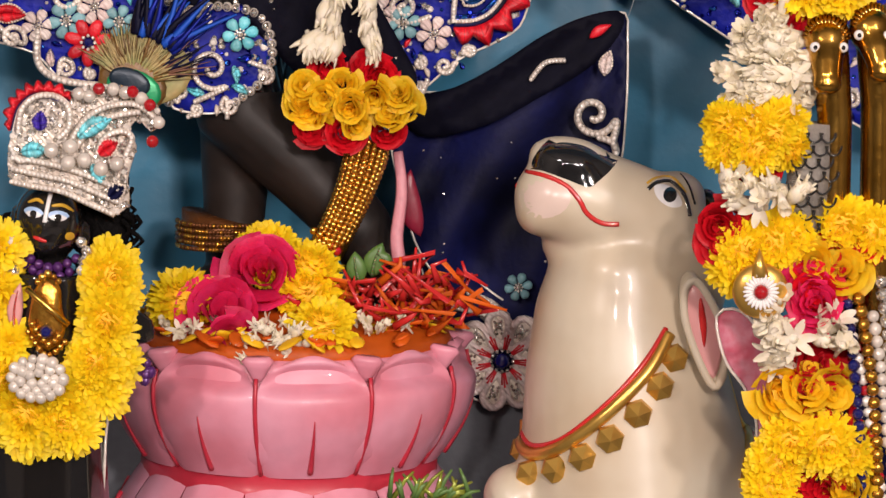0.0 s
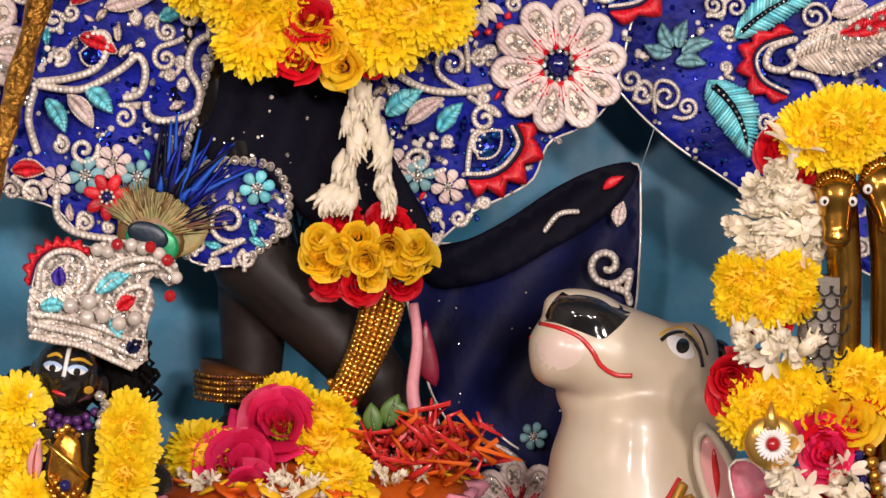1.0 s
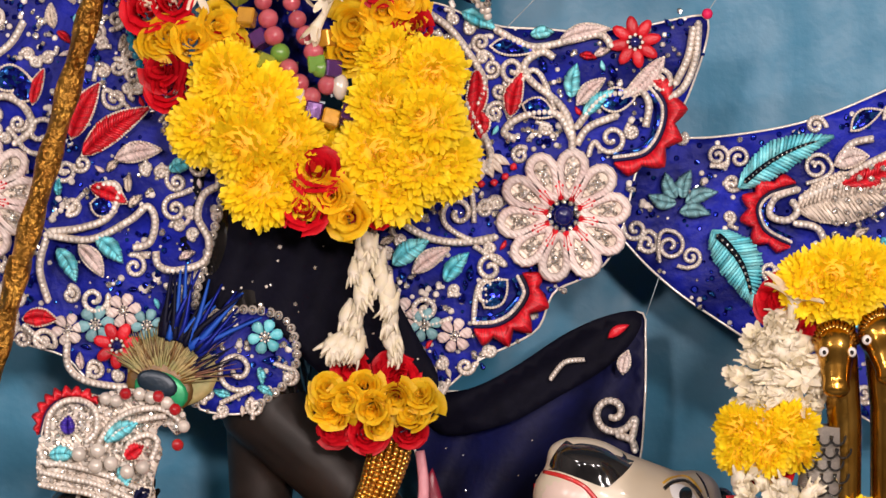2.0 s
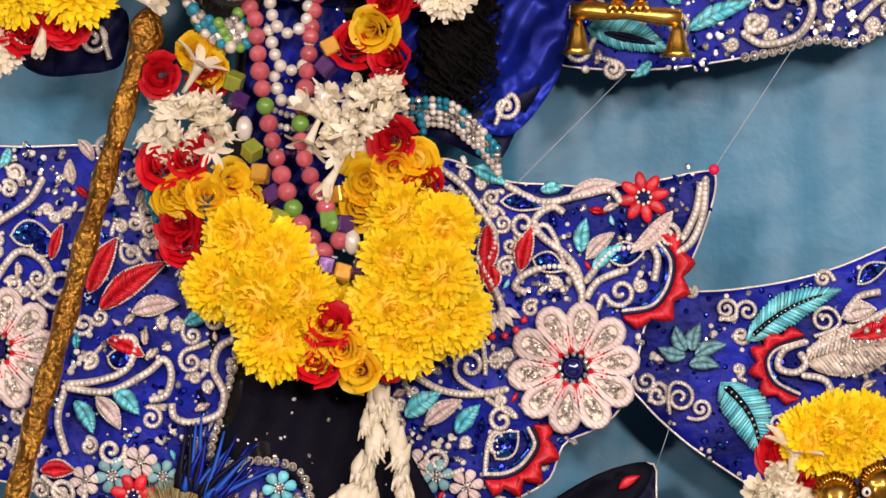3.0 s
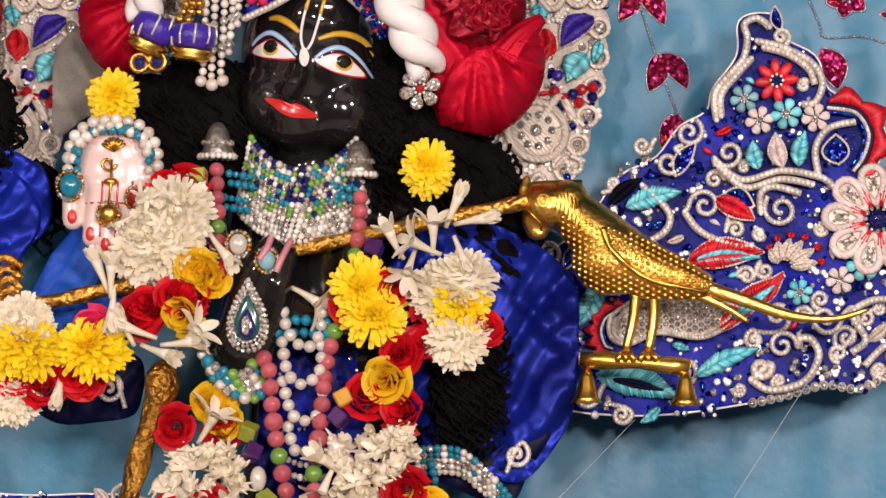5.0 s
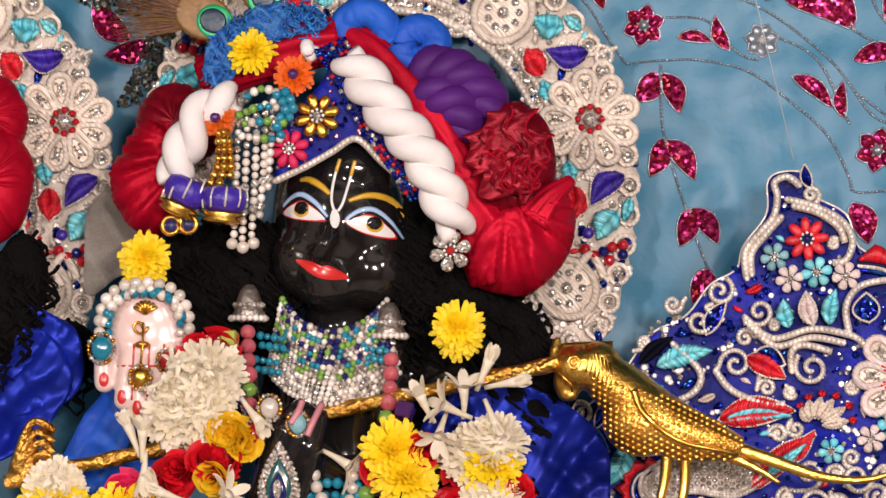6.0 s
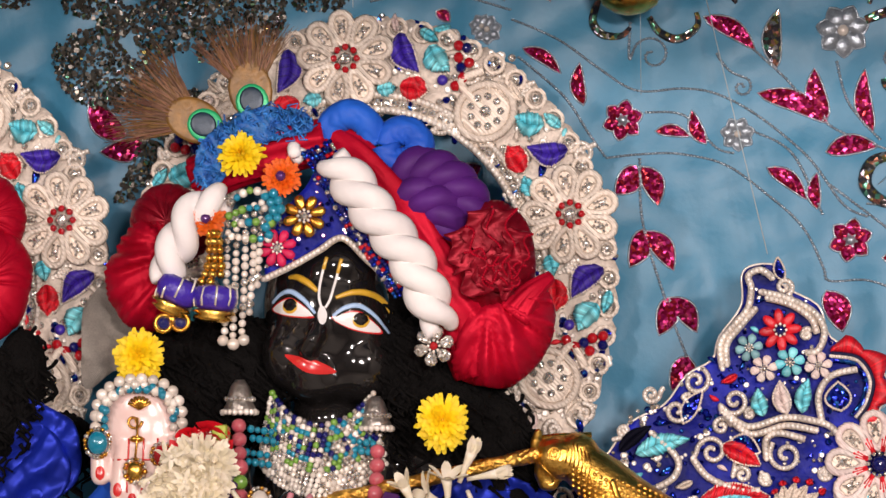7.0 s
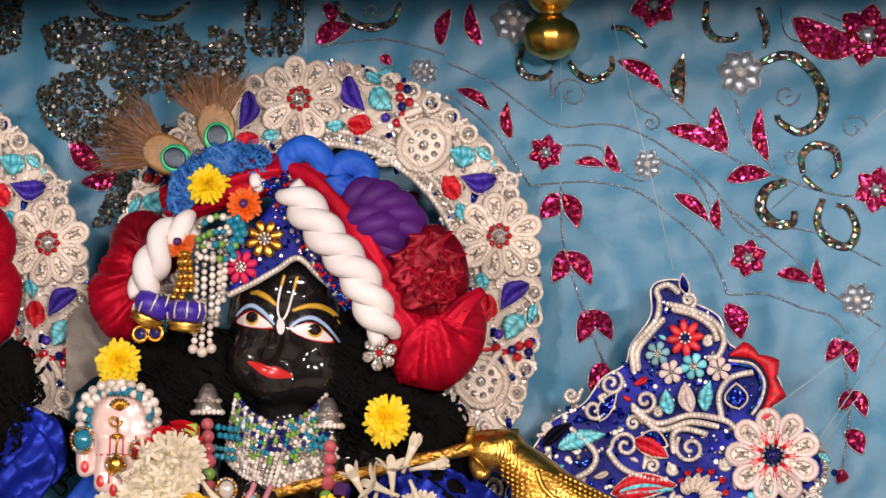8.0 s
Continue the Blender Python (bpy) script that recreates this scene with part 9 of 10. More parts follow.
for p in [(-0.197, -0.246, 1.267), (-0.166, -0.246, 1.265), (-0.150, -0.246, 1.253), (-0.148, -0.240, 1.219)]:
    b = Geo()
    b.ball(p, 0.006, 10, 7)
    part("red_bead", b, [REDBEAD], crown)
stones(crown_poly, -0.232, crumple(0.003, 20, 1.0), 1100, 0.0026, crown, [CRYSTAL, BEADS, CRYSTAL], 35)
doll_g = thing("garland", "yellow marigold garland on the small doll", "garland", (-0.239, -0.250, 0.929))
blooms(doll_g, "chrysanthemum", 0.029, [(-0.187, -0.235, 1.103), (-0.188, -0.245, 1.083), (-0.185, -0.250, 1.063), (-0.187, -0.255, 1.042), (-0.184, -0.240, 1.083), (-0.192, -0.255, 1.021), (-0.199, -0.260, 1.008), (-0.189, -0.255, 0.989), (-0.207, -0.260, 0.990), (-0.222, -0.265, 0.974), (-0.217, -0.260, 0.952), (-0.243, -0.265, 0.963), (-0.254, -0.260, 0.946), (-0.270, -0.260, 0.967), (-0.276, -0.255, 0.982), (-0.282, -0.250, 1.008), (-0.277, -0.250, 1.029), (-0.289, -0.240, 1.117), (-0.289, -0.240, 1.086), (-0.286, -0.240, 1.070), (-0.261, -0.265, 0.952), (-0.233, -0.260, 0.989), (-0.179, -0.250, 1.015), (-0.299, -0.240, 1.053)])
blooms(doll_g, "marigold", 0.026, [(-0.186, -0.240, 1.093), (-0.188, -0.250, 1.052), (-0.200, -0.255, 1.016), (-0.228, -0.260, 0.957), (-0.262, -0.260, 0.965), (-0.282, -0.250, 0.992), (-0.195, -0.250, 1.002)])
doll_n = thing("necklace", "gold filigree pendant and pearl brooch on the doll", "necklace", (-0.239, -0.260, 1.037))
g = Geo()
g.pad([tuple(p) for p in curve([(-0.243, 1.093), (-0.231, 1.083), (-0.229, 1.064), (-0.225, 1.046), (-0.232, 1.029), (-0.244, 1.023), (-0.255, 1.032), (-0.260, 1.051), (-0.257, 1.072), (-0.252, 1.085)], 4, True)], -0.252, 0.008, 0)
part("pendant", g, [GOLDBEAD], doll_n, "gold filigree pendant plate")
g = Geo()
g.tube([(-0.260, -0.268, 1.084), (-0.240, -0.270, 1.067), (-0.221, -0.268, 1.050)], 0.0032, 8)
part("tiny_flute", g, [GOLD], doll_n)
seed_beads([[(-0.259, -0.262, 1.042), (-0.241, -0.264, 1.021), (-0.222, -0.262, 1.037)], [(-0.255, -0.264, 1.050), (-0.240, -0.266, 1.032), (-0.227, -0.264, 1.043)], [(-0.250, -0.262, 1.089), (-0.241, -0.262, 1.097), (-0.231, -0.262, 1.090)]], 0.0034, doll_n, [GOLD, GOLDBEAD], "gold_band", 1.8)
g = Geo()
g.ball((-0.242, -0.266, 1.043), 0.006, 10, 8)
part("stone", g, [NAVYGEM], doll_n)
seed_beads([[Vector((-0.247, -0.285, 1.003)) + Vector((0.004 * j * math.cos(t), -0.002, 0.003 * j * math.sin(t))) for t in [2 * math.pi * i / 12 for i in range(13)]] for j in (2, 4, 6)], 0.0055, doll_n, [PEARL], "pearl_brooch", 1.7)
seed_beads([[(-0.267, -0.230, 1.101), (-0.242, -0.235, 1.089), (-0.217, -0.230, 1.099)], [(-0.269, -0.230, 1.111), (-0.242, -0.235, 1.098), (-0.214, -0.230, 1.110)]], 0.0052, doll_n, [PURPLEBEAD], "purple_band", 1.8)
seed_beads([[(-0.213, -0.240, 1.124), (-0.208, -0.240, 1.114), (-0.213, -0.240, 1.100), (-0.210, -0.240, 1.093)], [(-0.278, -0.240, 1.123), (-0.282, -0.240, 1.109), (-0.276, -0.240, 1.096)]], 0.0060, doll_n, [BEADS, PEARL, CRYSTAL], "bead_drop", 1.6)
seed_beads([[Vector((-0.154, -0.240, 1.004)) + Vector((0.003 * j * math.cos(t), 0, 0.004 * j * math.sin(t))) for t in [2 * math.pi * i / 10 for i in range(11)]] for j in (1, 2.2)], 0.0055, doll_n, [PURPLEBEAD], "purple_cluster", 1.7)
leaf([(-0.273, 1.041)][0], [(-0.268, 1.086)][0], 0.0146, -0.25, doll_n, BLUSH, 0.05, LIPRED, "pink_petal")
dress, dp = panel("doll_dress", "dark embroidered dress of the small doll", [(-0.327, 0.972), (-0.273, 0.978), (-0.198, 0.975), (-0.193, 0.931), (-0.195, 0.866), (-0.197, 0.833), (-0.326, 0.830)], -0.205, drape(0.006, 0.03, 85, 1.0), NAVY, 0.0015, "dress")
stones(dp, -0.207, drape(0.006, 0.03, 85, 1.0), 60, 0.0022, dress, [CRYSTAL, BEADS], 33)
cords([spiral(*[(-0.222, 0.899)][0], 0.0146, 1.3, 20, 1), curve([(-0.204, 0.951), (-0.200, 0.924), (-0.203, 0.892), (-0.198, 0.870)], 5), curve([(-0.291, 0.884), (-0.270, 0.896), (-0.254, 0.907)], 5)], -0.216, 0.0034, dress)
for q in ([(-0.245, -0.225, 0.940), (-0.245, -0.225, 0.924), (-0.245, -0.225, 0.908)],):
    seed_beads([q], 0.0045, dress, [BEADS, CRYSTAL], "bead_drop", 1.6)


# ---- flower-decked golden horse-head staffs ----
def make_horse(x, top, d, turn):
    root = thing("horse_staff", "polished brass pole topped by a horse head", "ornament", Vector(x) + Vector((0, 0, -0.30)), "brass horse poles")
    p = Vector(x)
    m = Matrix.Rotation(turn, 3, "Z")
    g = Geo()
    g.ball(p + m @ Vector((0, 0.0, 0.008)), (0.020, 0.021, 0.021), 18, 12)
    g.tube([p + m @ Vector(v) for v in ((0, -0.004, 0.004), (0.001, -0.018, -0.012), (0.002, -0.026, -0.026))], lambda s: 0.017 - 0.005 * s, 16)
    g.ball(p + m @ Vector((0.002, -0.026, -0.028)), (0.0135, 0.011, 0.0095), 14, 10)
    for s in (-1, 1):
        g.tube([p + m @ Vector((s * 0.013, 0.004, 0.020)), p + m @ Vector((s * 0.017, 0.002, 0.034))], lambda q: 0.006 * (1 - 0.8 * q), 8)
    g.tube([p + Vector((0.004, 0.006, 0)), p + Vector((0.010, 0.008, -0.06)), p + Vector((0.014, 0.008, -0.30))], lambda s: 0.017 - 0.002 * s, 18)
    vs, fs = fuse(g, 0.0024, 3)
    s = Geo()
    s.add(vs, fs, 0)
    sk = skin_of(vs, fs)
    for sg in (-1, 1):
        e = sk(p.x + sg * 0.0125 + 0.001, p.z + 0.004)
        s.ball(e, 0.0048, 10, 7, 1)
        s.ball(e + Vector((0, -0.0035, 0)), 0.0022, 8, 6, 2)
    part("horse_head", s, [BRASS, FACEWHITE, BLACKPAINT], root)
    h = Geo()
    for k in range(16):
        t = math.pi * k / 15
        q = p + m @ Vector((0.020 * math.cos(t), -0.004, 0.012 + 0.020 * math.sin(t)))
        h.tube([p + m @ Vector((0.013 * math.cos(t), -0.010, 0.010 + 0.013 * math.sin(t))), q], 0.0022, 6)
    part("mane", h, [BRASS], root)


make_horse((0.461, -0.340, 1.323), 0, 0, -0.1)
make_horse((0.500, -0.335, 1.334), 0, 0, 0.3)
make_horse((0.534, -0.300, 1.327), 0, 0, 0.3)
pole = thing("net_sleeve", "white scale-pattern sleeve with dark outline", "ornament", (0.451, -0.320, 1.164))
g = Geo()
g.tube([(0.452, -0.330, 1.257), (0.453, -0.330, 1.216), (0.448, -0.330, 1.165)], 0.022, 18, 0)
part("sleeve", g, [NET], pole)
for i in range(8):
    for j in range(3):
        g = Geo()
        c = Vector((0.440, -0.355, 1.251)) + Vector((0.012 * j + (0.006 if i % 2 else 0) - 0.002 * i * 0.4, 0.002 * (j - 1) ** 2, -0.0115 * i))
        g.tube([c + Vector((0.007 * math.cos(t), -0.001, 0.009 * math.sin(t))) for t in [math.pi + math.pi * k / 8 for k in range(9)]], 0.0011, 5)
        part("scale_line", g, [BLACKPAINT], pole)
right_g = thing("garland", "garland of tuberoses, marigolds and roses on the brass poles", "garland", (0.453, -0.330, 0.918))
for p in [(0.414, -0.330, 1.352), (0.390, -0.335, 1.329), (0.414, -0.340, 1.330), (0.380, -0.335, 1.311), (0.405, -0.345, 1.310), (0.427, -0.340, 1.312), (0.373, -0.335, 1.293), (0.398, -0.345, 1.292), (0.426, -0.340, 1.292), (0.374, -0.335, 1.273), (0.396, -0.345, 1.274), (0.421, -0.340, 1.277), (0.372, -0.330, 1.260), (0.430, -0.340, 1.300), (0.394, -0.335, 1.337)]:
    spray(Vector(p) + Vector((0.012, 0, 0)), 0.025, 6, right_g, (-0.7, -0.7, 0.1), 0.012, 0.55)
blooms(right_g, "marigold", 0.0235, [(0.376, -0.345, 1.254), (0.398, -0.350, 1.257), (0.424, -0.345, 1.260), (0.377, -0.345, 1.234), (0.401, -0.355, 1.235), (0.427, -0.345, 1.237), (0.386, -0.350, 1.245), (0.416, -0.355, 1.248)], (0, -0.8, -0.4), 0.4)
blooms(right_g, "red_rose", 0.030, [(0.400, -0.335, 1.220), (0.371, -0.350, 1.166), (0.373, -0.345, 1.150), (0.475, -0.345, 1.145), (0.455, -0.360, 1.108), (0.450, -0.355, 1.041), (0.468, -0.350, 1.041), (0.459, -0.355, 0.995), (0.479, -0.350, 1.000), (0.455, -0.355, 0.939), (0.470, -0.360, 0.935), (0.492, -0.350, 0.928), (0.420, -0.325, 1.346), (0.500, -0.340, 1.152)])
for p in [(0.377, -0.350, 1.201), (0.407, -0.360, 1.196), (0.392, -0.355, 1.192), (0.428, -0.350, 1.197), (0.420, -0.360, 1.097), (0.430, -0.370, 1.073), (0.455, -0.370, 1.074), (0.416, -0.360, 1.056), (0.471, -0.365, 1.069), (0.411, -0.355, 1.081)]:
    spray(Vector(p) + Vector((0.006, 0, 0)), 0.028, 4, right_g, (-0.1, -0.9, 0.1), 0.012, 0.9)
blooms(right_g, "marigold", 0.029, [(0.390, -0.345, 1.130), (0.419, -0.350, 1.152), (0.394, -0.350, 1.146), (0.434, -0.345, 1.156), (0.439, -0.360, 0.975), (0.469, -0.365, 0.974), (0.430, -0.355, 0.953), (0.425, -0.355, 0.933), (0.490, -0.355, 0.965), (0.480, -0.340, 1.167), (0.505, -0.340, 1.162)])
blooms(right_g, "yellow_rose", 0.031, [(0.454, -0.355, 1.133), (0.480, -0.355, 1.128), (0.427, -0.360, 1.021), (0.452, -0.365, 1.022), (0.473, -0.360, 1.022), (0.433, -0.355, 1.000), (0.405, -0.345, 1.130), (0.491, -0.360, 0.935), (0.501, -0.350, 0.939)])
blooms(right_g, "pink_rose", 0.032, [(0.457, -0.370, 1.099), (0.450, -0.360, 1.113)])
blooms(right_g, "marigold", 0.034, [(0.441, -0.330, 1.385), (0.461, -0.335, 1.396), (0.487, -0.330, 1.396), (0.471, -0.335, 1.381)])
blooms(right_g, "red_rose", 0.030, [(0.414, -0.320, 1.369), (0.422, -0.325, 1.362)])
flower("tuberose", (0.421, -0.340, 1.355), 0.042, right_g, (0.2, -0.4, 1), 0.1)
shell = thing("gold_ornament", "gold disc ornament with a ruby and white rays", "ornament", (0.406, -0.380, 1.110))
g = Geo()
c = (0.407, -0.372, 1.111)
g.ball(c, (0.025, 0.010, 0.025), 24, 12, 0)
g.tube([(0.406, -0.375, 1.124), (0.405, -0.375, 1.137), (0.405, -0.375, 1.149)], lambda s: 0.009 * (1.05 - s), 12, 0)
for k in range(24):
    t = 2 * math.pi * k / 24
    g.ball(Vector(c) + Vector((0.0112 * math.cos(t), -0.010, 0.0112 * math.sin(t))), (0.0018, 0.002, 0.0052), 6, 5, 1, Matrix.Rotation(math.pi / 2 - t, 3, "Y"))
g.ball(Vector(c) + Vector((0, -0.011, 0)), 0.0068, 14, 8, 2)
part("disc", g, [GOLDPAINT, COTTON, REDBEAD], shell)
cloth2, c2 = panel("scarf", "pink printed scarf behind the garland", [(0.374, 1.074), (0.395, 1.080), (0.416, 1.054), (0.428, 1.002), (0.435, 0.950), (0.426, 0.902), (0.410, 0.918), (0.414, 0.970), (0.402, 1.007), (0.383, 1.033)], -0.28, crumple(0.006, 16, 2.0), mat("pink_print_cloth", (0.66, 0.28, 0.36), 0.5, 0, 60, 0.15, 0.3, second=(0.55, 0.10, 0.16), spread=60), 0.0015, "scarf")
for q, m, r in (([(0.485, -0.360, 1.099), (0.492, -0.365, 1.049), (0.498, -0.365, 0.998), (0.505, -0.365, 0.925), (0.509, -0.365, 0.885)], NAVYGEM, 0.0058), ([(0.495, -0.360, 1.104), (0.506, -0.365, 1.049), (0.514, -0.365, 0.988), (0.518, -0.365, 0.916)], GOLDBEAD, 0.0062), ([(0.486, -0.355, 1.088), (0.500, -0.360, 1.038), (0.512, -0.360, 0.977), (0.524, -0.360, 0.915)], BEADS, 0.0052), ([(0.515, -0.355, 1.119), (0.525, -0.360, 1.049), (0.532, -0.360, 0.916)], CRYSTAL, 0.0062), ([(0.509, -0.356, 1.088), (0.519, -0.360, 1.028), (0.526, -0.360, 0.967)], PEARL, 0.006)):
    n = thing("bead_necklace", "long multicoloured bead strand", "necklace", q[-1], "bead strands")
    strand(q, r, n, [m, m, m, REDBEAD] if m is BEADS else [m], "bead", 1.9)
drape2, d2 = panel("drapery", "dark navy drapery behind the bead strands", [(0.479, 1.121), (0.591, 1.134), (0.601, 0.874), (0.498, 0.871), (0.488, 1.007)], -0.30, drape(0.008, 0.05, 85, 1.0), NAVY, 0, "drapery")


# ---- embroidery on the curtain ----
def curtain_leaf(a, b, w, m, bend=0.1):
    a, b = Vector(a), Vector(b)
    d = b - a
    nrm = Vector((-d.y, d.x))
    out = []
    for s, side in [(i / 9, 1) for i in range(10)] + [(i / 9, -1) for i in range(8, 0, -1)]:
        p = a + d * s + nrm * bend * math.sin(math.pi * s) + nrm.normalized() * side * w * 0.5 * math.sin(math.pi * s ** 0.85) ** 0.8
        out.append(p)
    g = Geo()
    mid = a + d * 0.5 + nrm * bend
    pts = [on_curtain([p], 0.001)[0] for p in out] + [on_curtain([mid + (p - mid) * 0.6], 0.004)[0] for p in out] + on_curtain([mid], 0.0045)
    n = len(out)
    g.add(pts, [(i, (i + 1) % n, n + (i + 1) % n, n + i) for i in range(n)] + [(n + i, n + (i + 1) % n, 2 * n) for i in range(n)], 0)
    g.tube(pts[:n], 0.0011, 5, 1, 1, True)
    part("sequin_leaf", g, [m, SILVERTHREAD], curtain)


def curtain_vine(pts, r=0.0014):
    g = Geo()
    line = even(curve(pts, 8), 0.004)
    for i, p in enumerate(on_curtain(line, 0.0015)):
        g.ball(p, (r * 1.5, r, r * 1.1), 6, 4)
    g.tube(on_curtain(line, 0.0006), r * 0.7, 5)
    part("vine", g, [SILVERTHREAD], curtain)


def curtain_flower(c, r, m, n=6, heart=None):
    for k in range(n):
        a = 2 * math.pi * (k + 0.3) / n
        curtain_leaf((c[0] + 0.18 * r * math.cos(a), c[1] + 0.18 * r * math.sin(a)), (c[0] + r * math.cos(a), c[1] + r * math.sin(a)), 0.72 * r, m, 0)
    g = Geo()
    p = on_curtain([c], 0.004)[0]
    g.ball(p, (0.22 * r, 0.004, 0.22 * r), 10, 6)
    part("flower_heart", g, [heart or SILVERTHREAD], curtain)


def curtain_curl(pts, w, m=None):
    g = Geo()
    line = on_curtain(even(curve(pts, 8), 0.004), 0.003)
    g.tube(line, lambda s: w * (0.45 + 0.55 * math.sin(math.pi * min(1, 0.12 + s * 0.85))), 8, 0, 0.35)
    part("foil_curl", g, [m or HOLO], curtain)


for a, b, w in ((([(0.117, 2.426)][0], [(0.161, 2.396)][0], 22), ([(0.187, 2.359)][0], [(0.183, 2.408)][0], 24), ([(0.325, 2.459)][0], [(0.384, 2.420)][0], 30), ([(0.386, 2.371)][0], [(0.467, 2.335)][0], 34), ([(0.465, 2.340)][0], [(0.451, 2.399)][0], 34), ([(0.517, 2.325)][0], [(0.509, 2.398)][0], 28), ([(0.463, 2.302)][0], [(0.523, 2.308)][0], 34), ([(0.269, 2.328)][0], [(0.309, 2.322)][0], 20))
    + (([(0.327, 2.313)][0], [(0.311, 2.352)][0], 24), ([(0.396, 2.285)][0], [(0.441, 2.248)][0], 26), ([(0.453, 2.237)][0], [(0.453, 2.279)][0], 22), ([(0.525, 2.180)][0], [(0.573, 2.169)][0], 26), ([(0.587, 2.154)][0], [(0.578, 2.201)][0], 22), ([(0.247, 2.289)][0], [(0.223, 2.256)][0], 40), ([(0.253, 2.288)][0], [(0.272, 2.243)][0], 36), ([(0.254, 2.216)][0], [(0.239, 2.172)][0], 36))
    + (([(0.256, 2.214)][0], [(0.289, 2.168)][0], 36), ([(0.282, 2.137)][0], [(0.272, 2.094)][0], 36), ([(0.284, 2.137)][0], [(0.315, 2.097)][0], 34), ([(0.305, 2.070)][0], [(0.286, 2.031)][0], 46), ([(0.462, 2.144)][0], [(0.480, 2.097)][0], 44), ([(0.602, 2.098)][0], [(0.587, 2.067)][0], 28), ([(0.605, 2.096)][0], [(0.624, 2.051)][0], 30), ([(0.615, 2.031)][0], [(0.602, 2.004)][0], 26))
    + (([(0.617, 2.031)][0], [(0.637, 1.995)][0], 28), ([(0.611, 1.981)][0], [(0.632, 1.948)][0], 36), ([(0.606, 1.931)][0], [(0.600, 1.911)][0], 26), ([(-0.066, 2.489)][0], [(-0.019, 2.512)][0], 40), ([(0.096, 2.482)][0], [(0.111, 2.532)][0], 28), ([(0.149, 2.480)][0], [(0.136, 2.539)][0], 28), ([(-0.345, 2.325)][0], [(-0.386, 2.374)][0], 44), ([(-0.319, 2.325)][0], [(-0.375, 2.311)][0], 40))
    + (([(0.047, 2.273)][0], [(0.069, 2.291)][0], 30), ([(-0.054, 2.542)][0], [(-0.043, 2.512)][0], 26), ([(0.017, 2.471)][0], [(0.033, 2.458)][0], 20))):
    curtain_leaf(a, b, w * 0.00070, MAGENTASEQ)
curtain_leaf([(0.408, 2.400)][0], [(0.411, 2.468)][0], 0.022, HOLO)
for c, r, m in (([(0.232, 2.341)][0], 34, MAGENTASEQ), ([(0.490, 2.201)][0], 36, MAGENTASEQ), ([(0.655, 2.287)][0], 44, MAGENTASEQ), ([(0.373, 2.532)][0], 46, MAGENTASEQ), ([(0.647, 2.488)][0], 60, MAGENTASEQ)):
    curtain_flower(c, r * 0.0007, m)
for c, r in (([(0.363, 2.324)][0], 28), ([(0.484, 2.442)][0], 44), ([(0.191, 2.513)][0], 42), ([(0.628, 2.146)][0], 32), ([(0.076, 2.448)][0], 24), ([(0.070, 2.452)][0], 20)):
    curtain_flower(c, r * 0.0007, SILVERTHREAD, 7, PEARL)
for q in (([(0.106, 2.459), (0.157, 2.436), (0.208, 2.399), (0.248, 2.375), (0.302, 2.377), (0.346, 2.368), (0.396, 2.338), (0.446, 2.293), (0.482, 2.242), (0.510, 2.227)], [(0.214, 2.298), (0.258, 2.302), (0.302, 2.301), (0.352, 2.287), (0.402, 2.250), (0.438, 2.214), (0.459, 2.170), (0.466, 2.155), (0.509, 2.155), (0.559, 2.136), (0.595, 2.125), (0.616, 2.103)], [(0.113, 2.415), (0.164, 2.370), (0.193, 2.326), (0.211, 2.300)], [(0.251, 2.296), (0.254, 2.223), (0.278, 2.139), (0.303, 2.070)])
    + ([(0.383, 2.420), (0.418, 2.388), (0.468, 2.333), (0.547, 2.299), (0.605, 2.281), (0.633, 2.280)], [(0.477, 2.406), (0.490, 2.358), (0.526, 2.314)], [(0.259, 2.350), (0.302, 2.346), (0.338, 2.309), (0.360, 2.302)], [(0.382, 2.327), (0.425, 2.301), (0.460, 2.228)], [(-0.058, 2.483), (-0.018, 2.490), (0.026, 2.492), (0.070, 2.481), (0.106, 2.470)], [(0.581, 2.165), (0.617, 2.139), (0.659, 2.110)], [(0.468, 2.264), (0.496, 2.242), (0.560, 2.190), (0.581, 2.161)])
    + ([(0.510, 2.242), (0.575, 2.234), (0.618, 2.212), (0.661, 2.189)], [(0.605, 2.100), (0.615, 2.031), (0.614, 1.981), (0.606, 1.931)], [(-0.003, 2.534), (0.019, 2.523), (0.041, 2.541)])):
    curtain_vine(q)
for c, r, a, w, tl in (([(0.266, 2.416)][0], 34, 180, 1, [(0.241, 2.457)][0]), ([(0.368, 2.378)][0], 18, 90, 1, [(0.339, 2.419)][0]), ([(0.542, 2.412)][0], 24, 0, 1, None), ([(0.548, 2.332)][0], 18, 0, 1, None), ([(0.627, 2.367)][0], 26, 0, -1, None), ([(0.008, 2.530)][0], 20, 0, 1, None)):
    curtain_vine(spiral(*c, r * 0.0007, 1.2, a, w, tl)[::2])
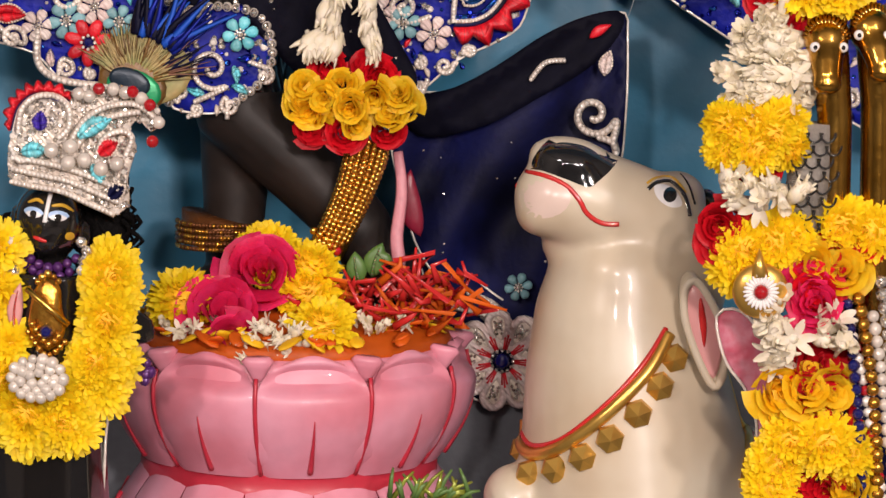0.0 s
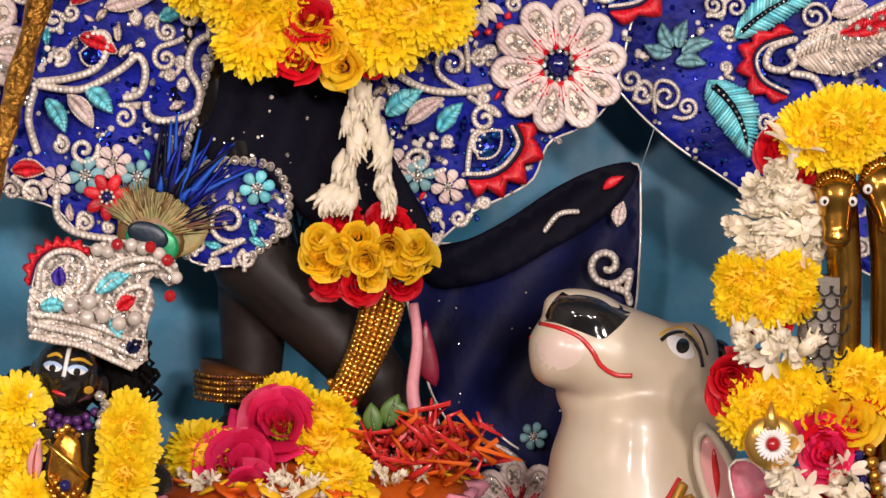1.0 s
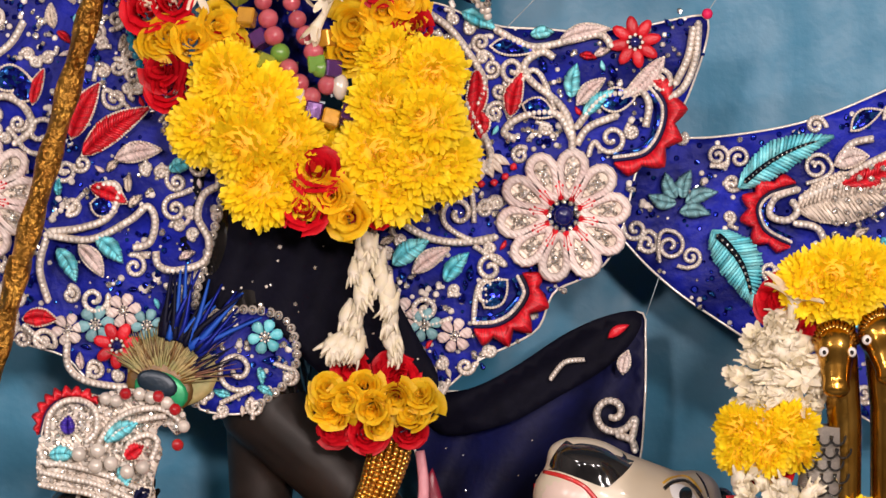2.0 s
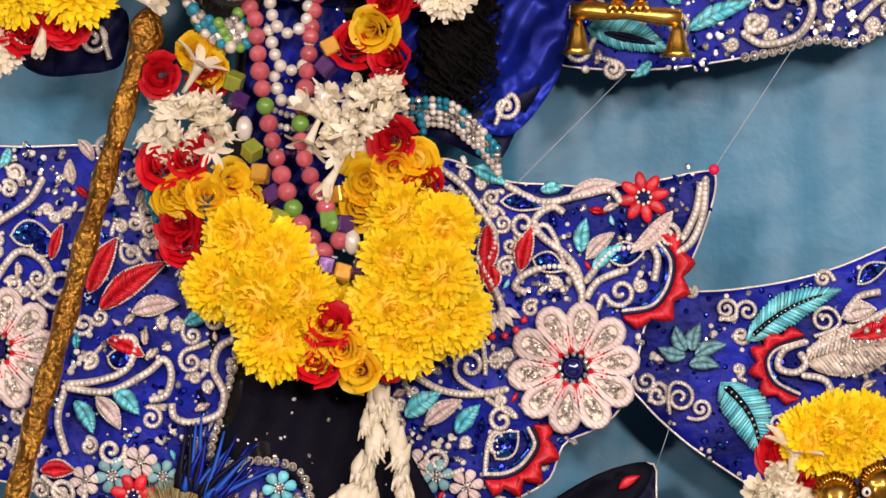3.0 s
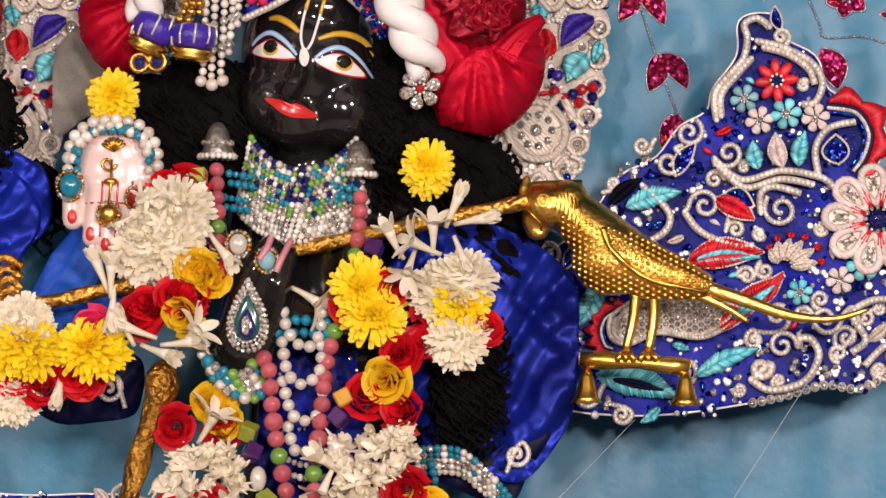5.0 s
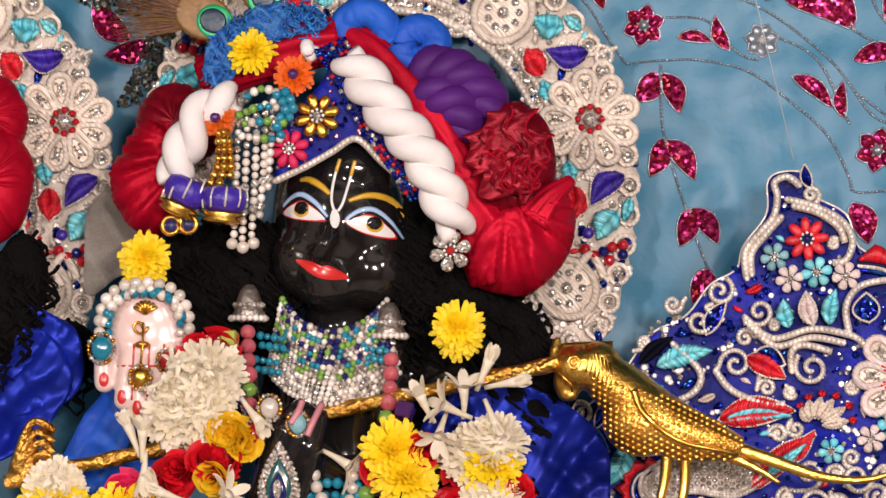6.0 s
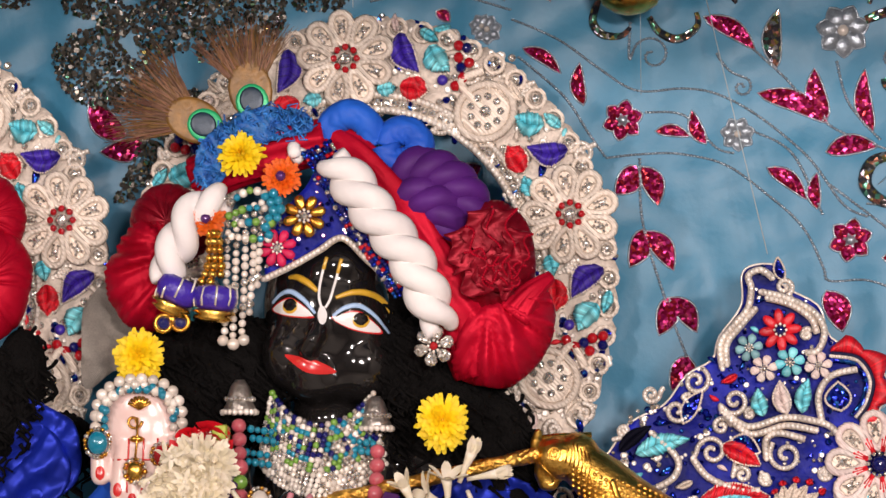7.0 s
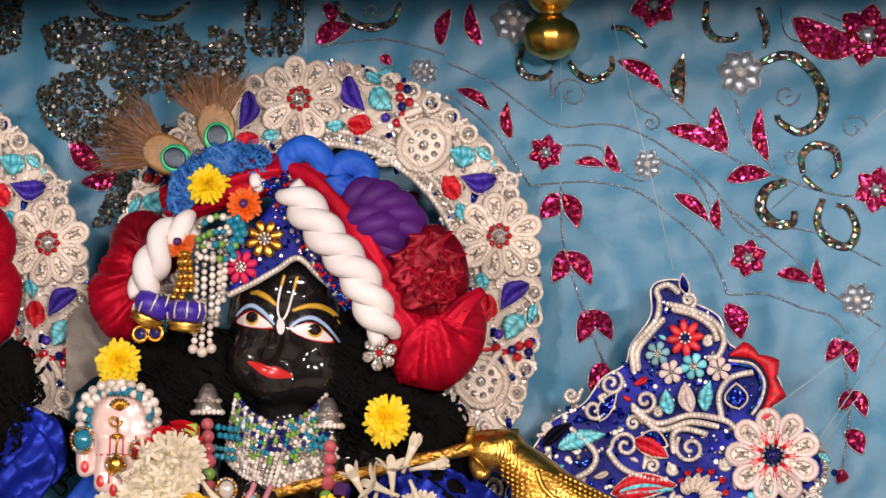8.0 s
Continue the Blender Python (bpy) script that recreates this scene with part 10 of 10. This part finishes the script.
for q, w in ((([(0.205, 2.483), (0.198, 2.457), (0.208, 2.441), (0.230, 2.439), (0.241, 2.449)], 12), ([(0.263, 2.460), (0.274, 2.443), (0.296, 2.434), (0.318, 2.448), (0.316, 2.467)], 12), ([(0.442, 2.535), (0.440, 2.505), (0.452, 2.487), (0.478, 2.486), (0.478, 2.497)], 12), ([(0.507, 2.526), (0.518, 2.497), (0.514, 2.471)], 12), ([(0.510, 2.454), (0.542, 2.463), (0.571, 2.448), (0.589, 2.415), (0.584, 2.379), (0.559, 2.363), (0.534, 2.376), (0.530, 2.388)], 18))
    + (([(0.562, 2.310), (0.561, 2.332), (0.577, 2.346), (0.602, 2.339), (0.607, 2.313), (0.594, 2.302)], 13), ([(0.540, 2.298), (0.515, 2.289), (0.507, 2.264), (0.525, 2.245), (0.547, 2.245), (0.550, 2.263)], 18), ([(0.587, 2.277), (0.579, 2.248), (0.593, 2.223), (0.618, 2.215), (0.629, 2.237), (0.619, 2.262), (0.604, 2.268)], 14), ([(0.562, 2.307), (0.576, 2.292), (0.590, 2.286)], 8), ([(-0.040, 2.542), (-0.025, 2.520), (0.004, 2.508), (0.034, 2.515), (0.045, 2.541)], 14))
    + (([(-0.364, 2.547), (-0.342, 2.528), (-0.305, 2.520)], 10), ([(-0.298, 2.527), (-0.261, 2.523), (-0.227, 2.545)], 10), ([(0.318, 2.503), (0.340, 2.499), (0.365, 2.473)], 10), ([(0.536, 2.526), (0.543, 2.489), (0.571, 2.478), (0.622, 2.470), (0.655, 2.484), (0.622, 2.503), (0.586, 2.518)], 2))):
    curtain_curl(q, w * 0.0007 * 0.6)
curtain_leaf([(0.550, 2.511)][0], [(0.654, 2.476)][0], 0.045, MAGENTASEQ, -0.15)
# dark sequin net hung on the curtain
NETDARK = mat("smoky_sequin", (0.13, 0.12, 0.10), 0.3, 0.4, 200, 0.5, 0.2)
for k, q in enumerate(([(-0.420, 2.518), (-0.364, 2.525), (-0.297, 2.509), (-0.231, 2.515), (-0.165, 2.500), (-0.157, 2.463), (-0.180, 2.426), (-0.231, 2.405), (-0.231, 2.360), (-0.290, 2.346), (-0.342, 2.355), (-0.401, 2.370), (-0.430, 2.415), (-0.416, 2.474)], [(-0.150, 2.558), (-0.120, 2.565), (-0.084, 2.557), (-0.080, 2.498), (-0.091, 2.476), (-0.143, 2.473), (-0.157, 2.514)], [(-0.520, 2.549), (-0.453, 2.563), (-0.449, 2.519), (-0.460, 2.482), (-0.520, 2.490)], [(-0.308, 2.354), (-0.231, 2.375), (-0.224, 2.324), (-0.290, 2.302), (-0.316, 2.266), (-0.356, 2.252), (-0.334, 2.303)])):
    line = [(p.x, p.y) for p in curve(q, 5, True)]
    rng = random.Random(60 + k)
    xs, zs = [p[0] for p in line], [p[1] for p in line]
    g, done = Geo(), 0
    goal = int(120000 * (max(xs) - min(xs)) * (max(zs) - min(zs)))
    while done < goal:
        x, z = rng.uniform(min(xs), max(xs)), rng.uniform(min(zs), max(zs))
        done += 1
        edge = noise.noise(Vector((x * 16, z * 16, k))) + 0.6 * noise.noise(Vector((x * 40, z * 40, k + 3.0)))
        if not inside((x, z), line) or edge < -0.38:
            continue
        p = Vector((x, curtain_y(x, z) - rng.uniform(0.002, 0.010), z))
        r = rng.uniform(0.0012, 0.0034)
        m = Euler((rng.uniform(-.7, .7), rng.uniform(0, 3), rng.uniform(-.7, .7))).to_matrix()
        vs = [p + m @ Vector((r * math.cos(t), 0, r * math.sin(t))) for t in [math.pi * i / 3 for i in range(6)]]
        g.add(vs, [tuple(range(6))], rng.choice((0, 0, 0, 0, 0, 1, 1, 1, 2)))
    tagged(part("sequin_net", g, [NETDARK, DARKSEQ, HOLO], curtain, "dark glittering sequin net patch", False), kind="stuff")

# hanging gold finial and strings
drop = thing("hanging_finial", "polished gold ball finial hanging on a rod", "ornament", (0.244, 0.170, 2.504))
g = Geo()
c = Vector((0.243, 0.170, 2.479))
ln = [c + Vector((0, 0, z)) for z in (-0.030, -0.027, -0.018, 0.0, 0.016, 0.024, 0.030, 0.034, 0.042, 0.060, 0.075, 0.09)]
pr = (0.004, 0.016, 0.030, 0.036, 0.030, 0.016, 0.013, 0.020, 0.027, 0.030, 0.022, 0.012)
m, vs = 40, []
for p, r in zip(ln, pr):
    vs += [p + Vector((r * (1 + 0.05 * abs(math.sin(6 * t))) * math.cos(t), r * (1 + 0.05 * abs(math.sin(6 * t))) * math.sin(t), 0)) for t in [2 * math.pi * k / m for k in range(m)]]
g.add(vs, [(i * m + k, i * m + (k + 1) % m, (i + 1) * m + (k + 1) % m, (i + 1) * m + k) for i in range(len(ln) - 1) for k in range(m)] + [tuple(range(m))])
part("ball", g, [GOLD], drop)
g = Geo()
g.tube([c + Vector((0, 0, 0.08)), c + Vector((0, 0, 0.5))], 0.008, 12)
part("rod", g, [GOLD], drop)
for a, b, r in (((0.305, 0.200, 2.573), (0.394, 0.110, 2.175), 0.00066), ((0.254, 0.200, 2.530), (0.254, 0.220, 2.365), 0.00042), ((-0.075, 0.200, 2.564), (-0.067, 0.150, 2.459), 0.00054), ((0.715, 0.150, 2.422), (0.522, 0.255, 2.264), 0.00048), ((0.652, 0.130, 2.103), (0.517, 0.090, 2.005), 0.00060), ((0.659, 0.130, 2.089), (0.571, 0.090, 1.966), 0.00060), ((0.680, 0.130, 2.096), (0.578, 0.090, 1.962), 0.00048), ((0.451, 0.080, 1.790), (0.351, 0.000, 1.634), 0.00048), ((0.260, 0.090, 1.732), (0.151, 0.020, 1.617), 0.00048), ((0.310, 0.090, 1.365), (0.297, 0.100, 1.323), 0.00042)):
    g = Geo()
    g.tube([a, b], r, 6)
    tagged(part("string", g, [STRING]), "thin white string holding the drapery", "string", "support strings")
g = Geo()
g.ball((0.351, -0.005, 1.633), 0.0055, 12, 8)
tagged(part("pin", g, [ROSEPINK]), "pink pin head on the skirt tip", "pin")
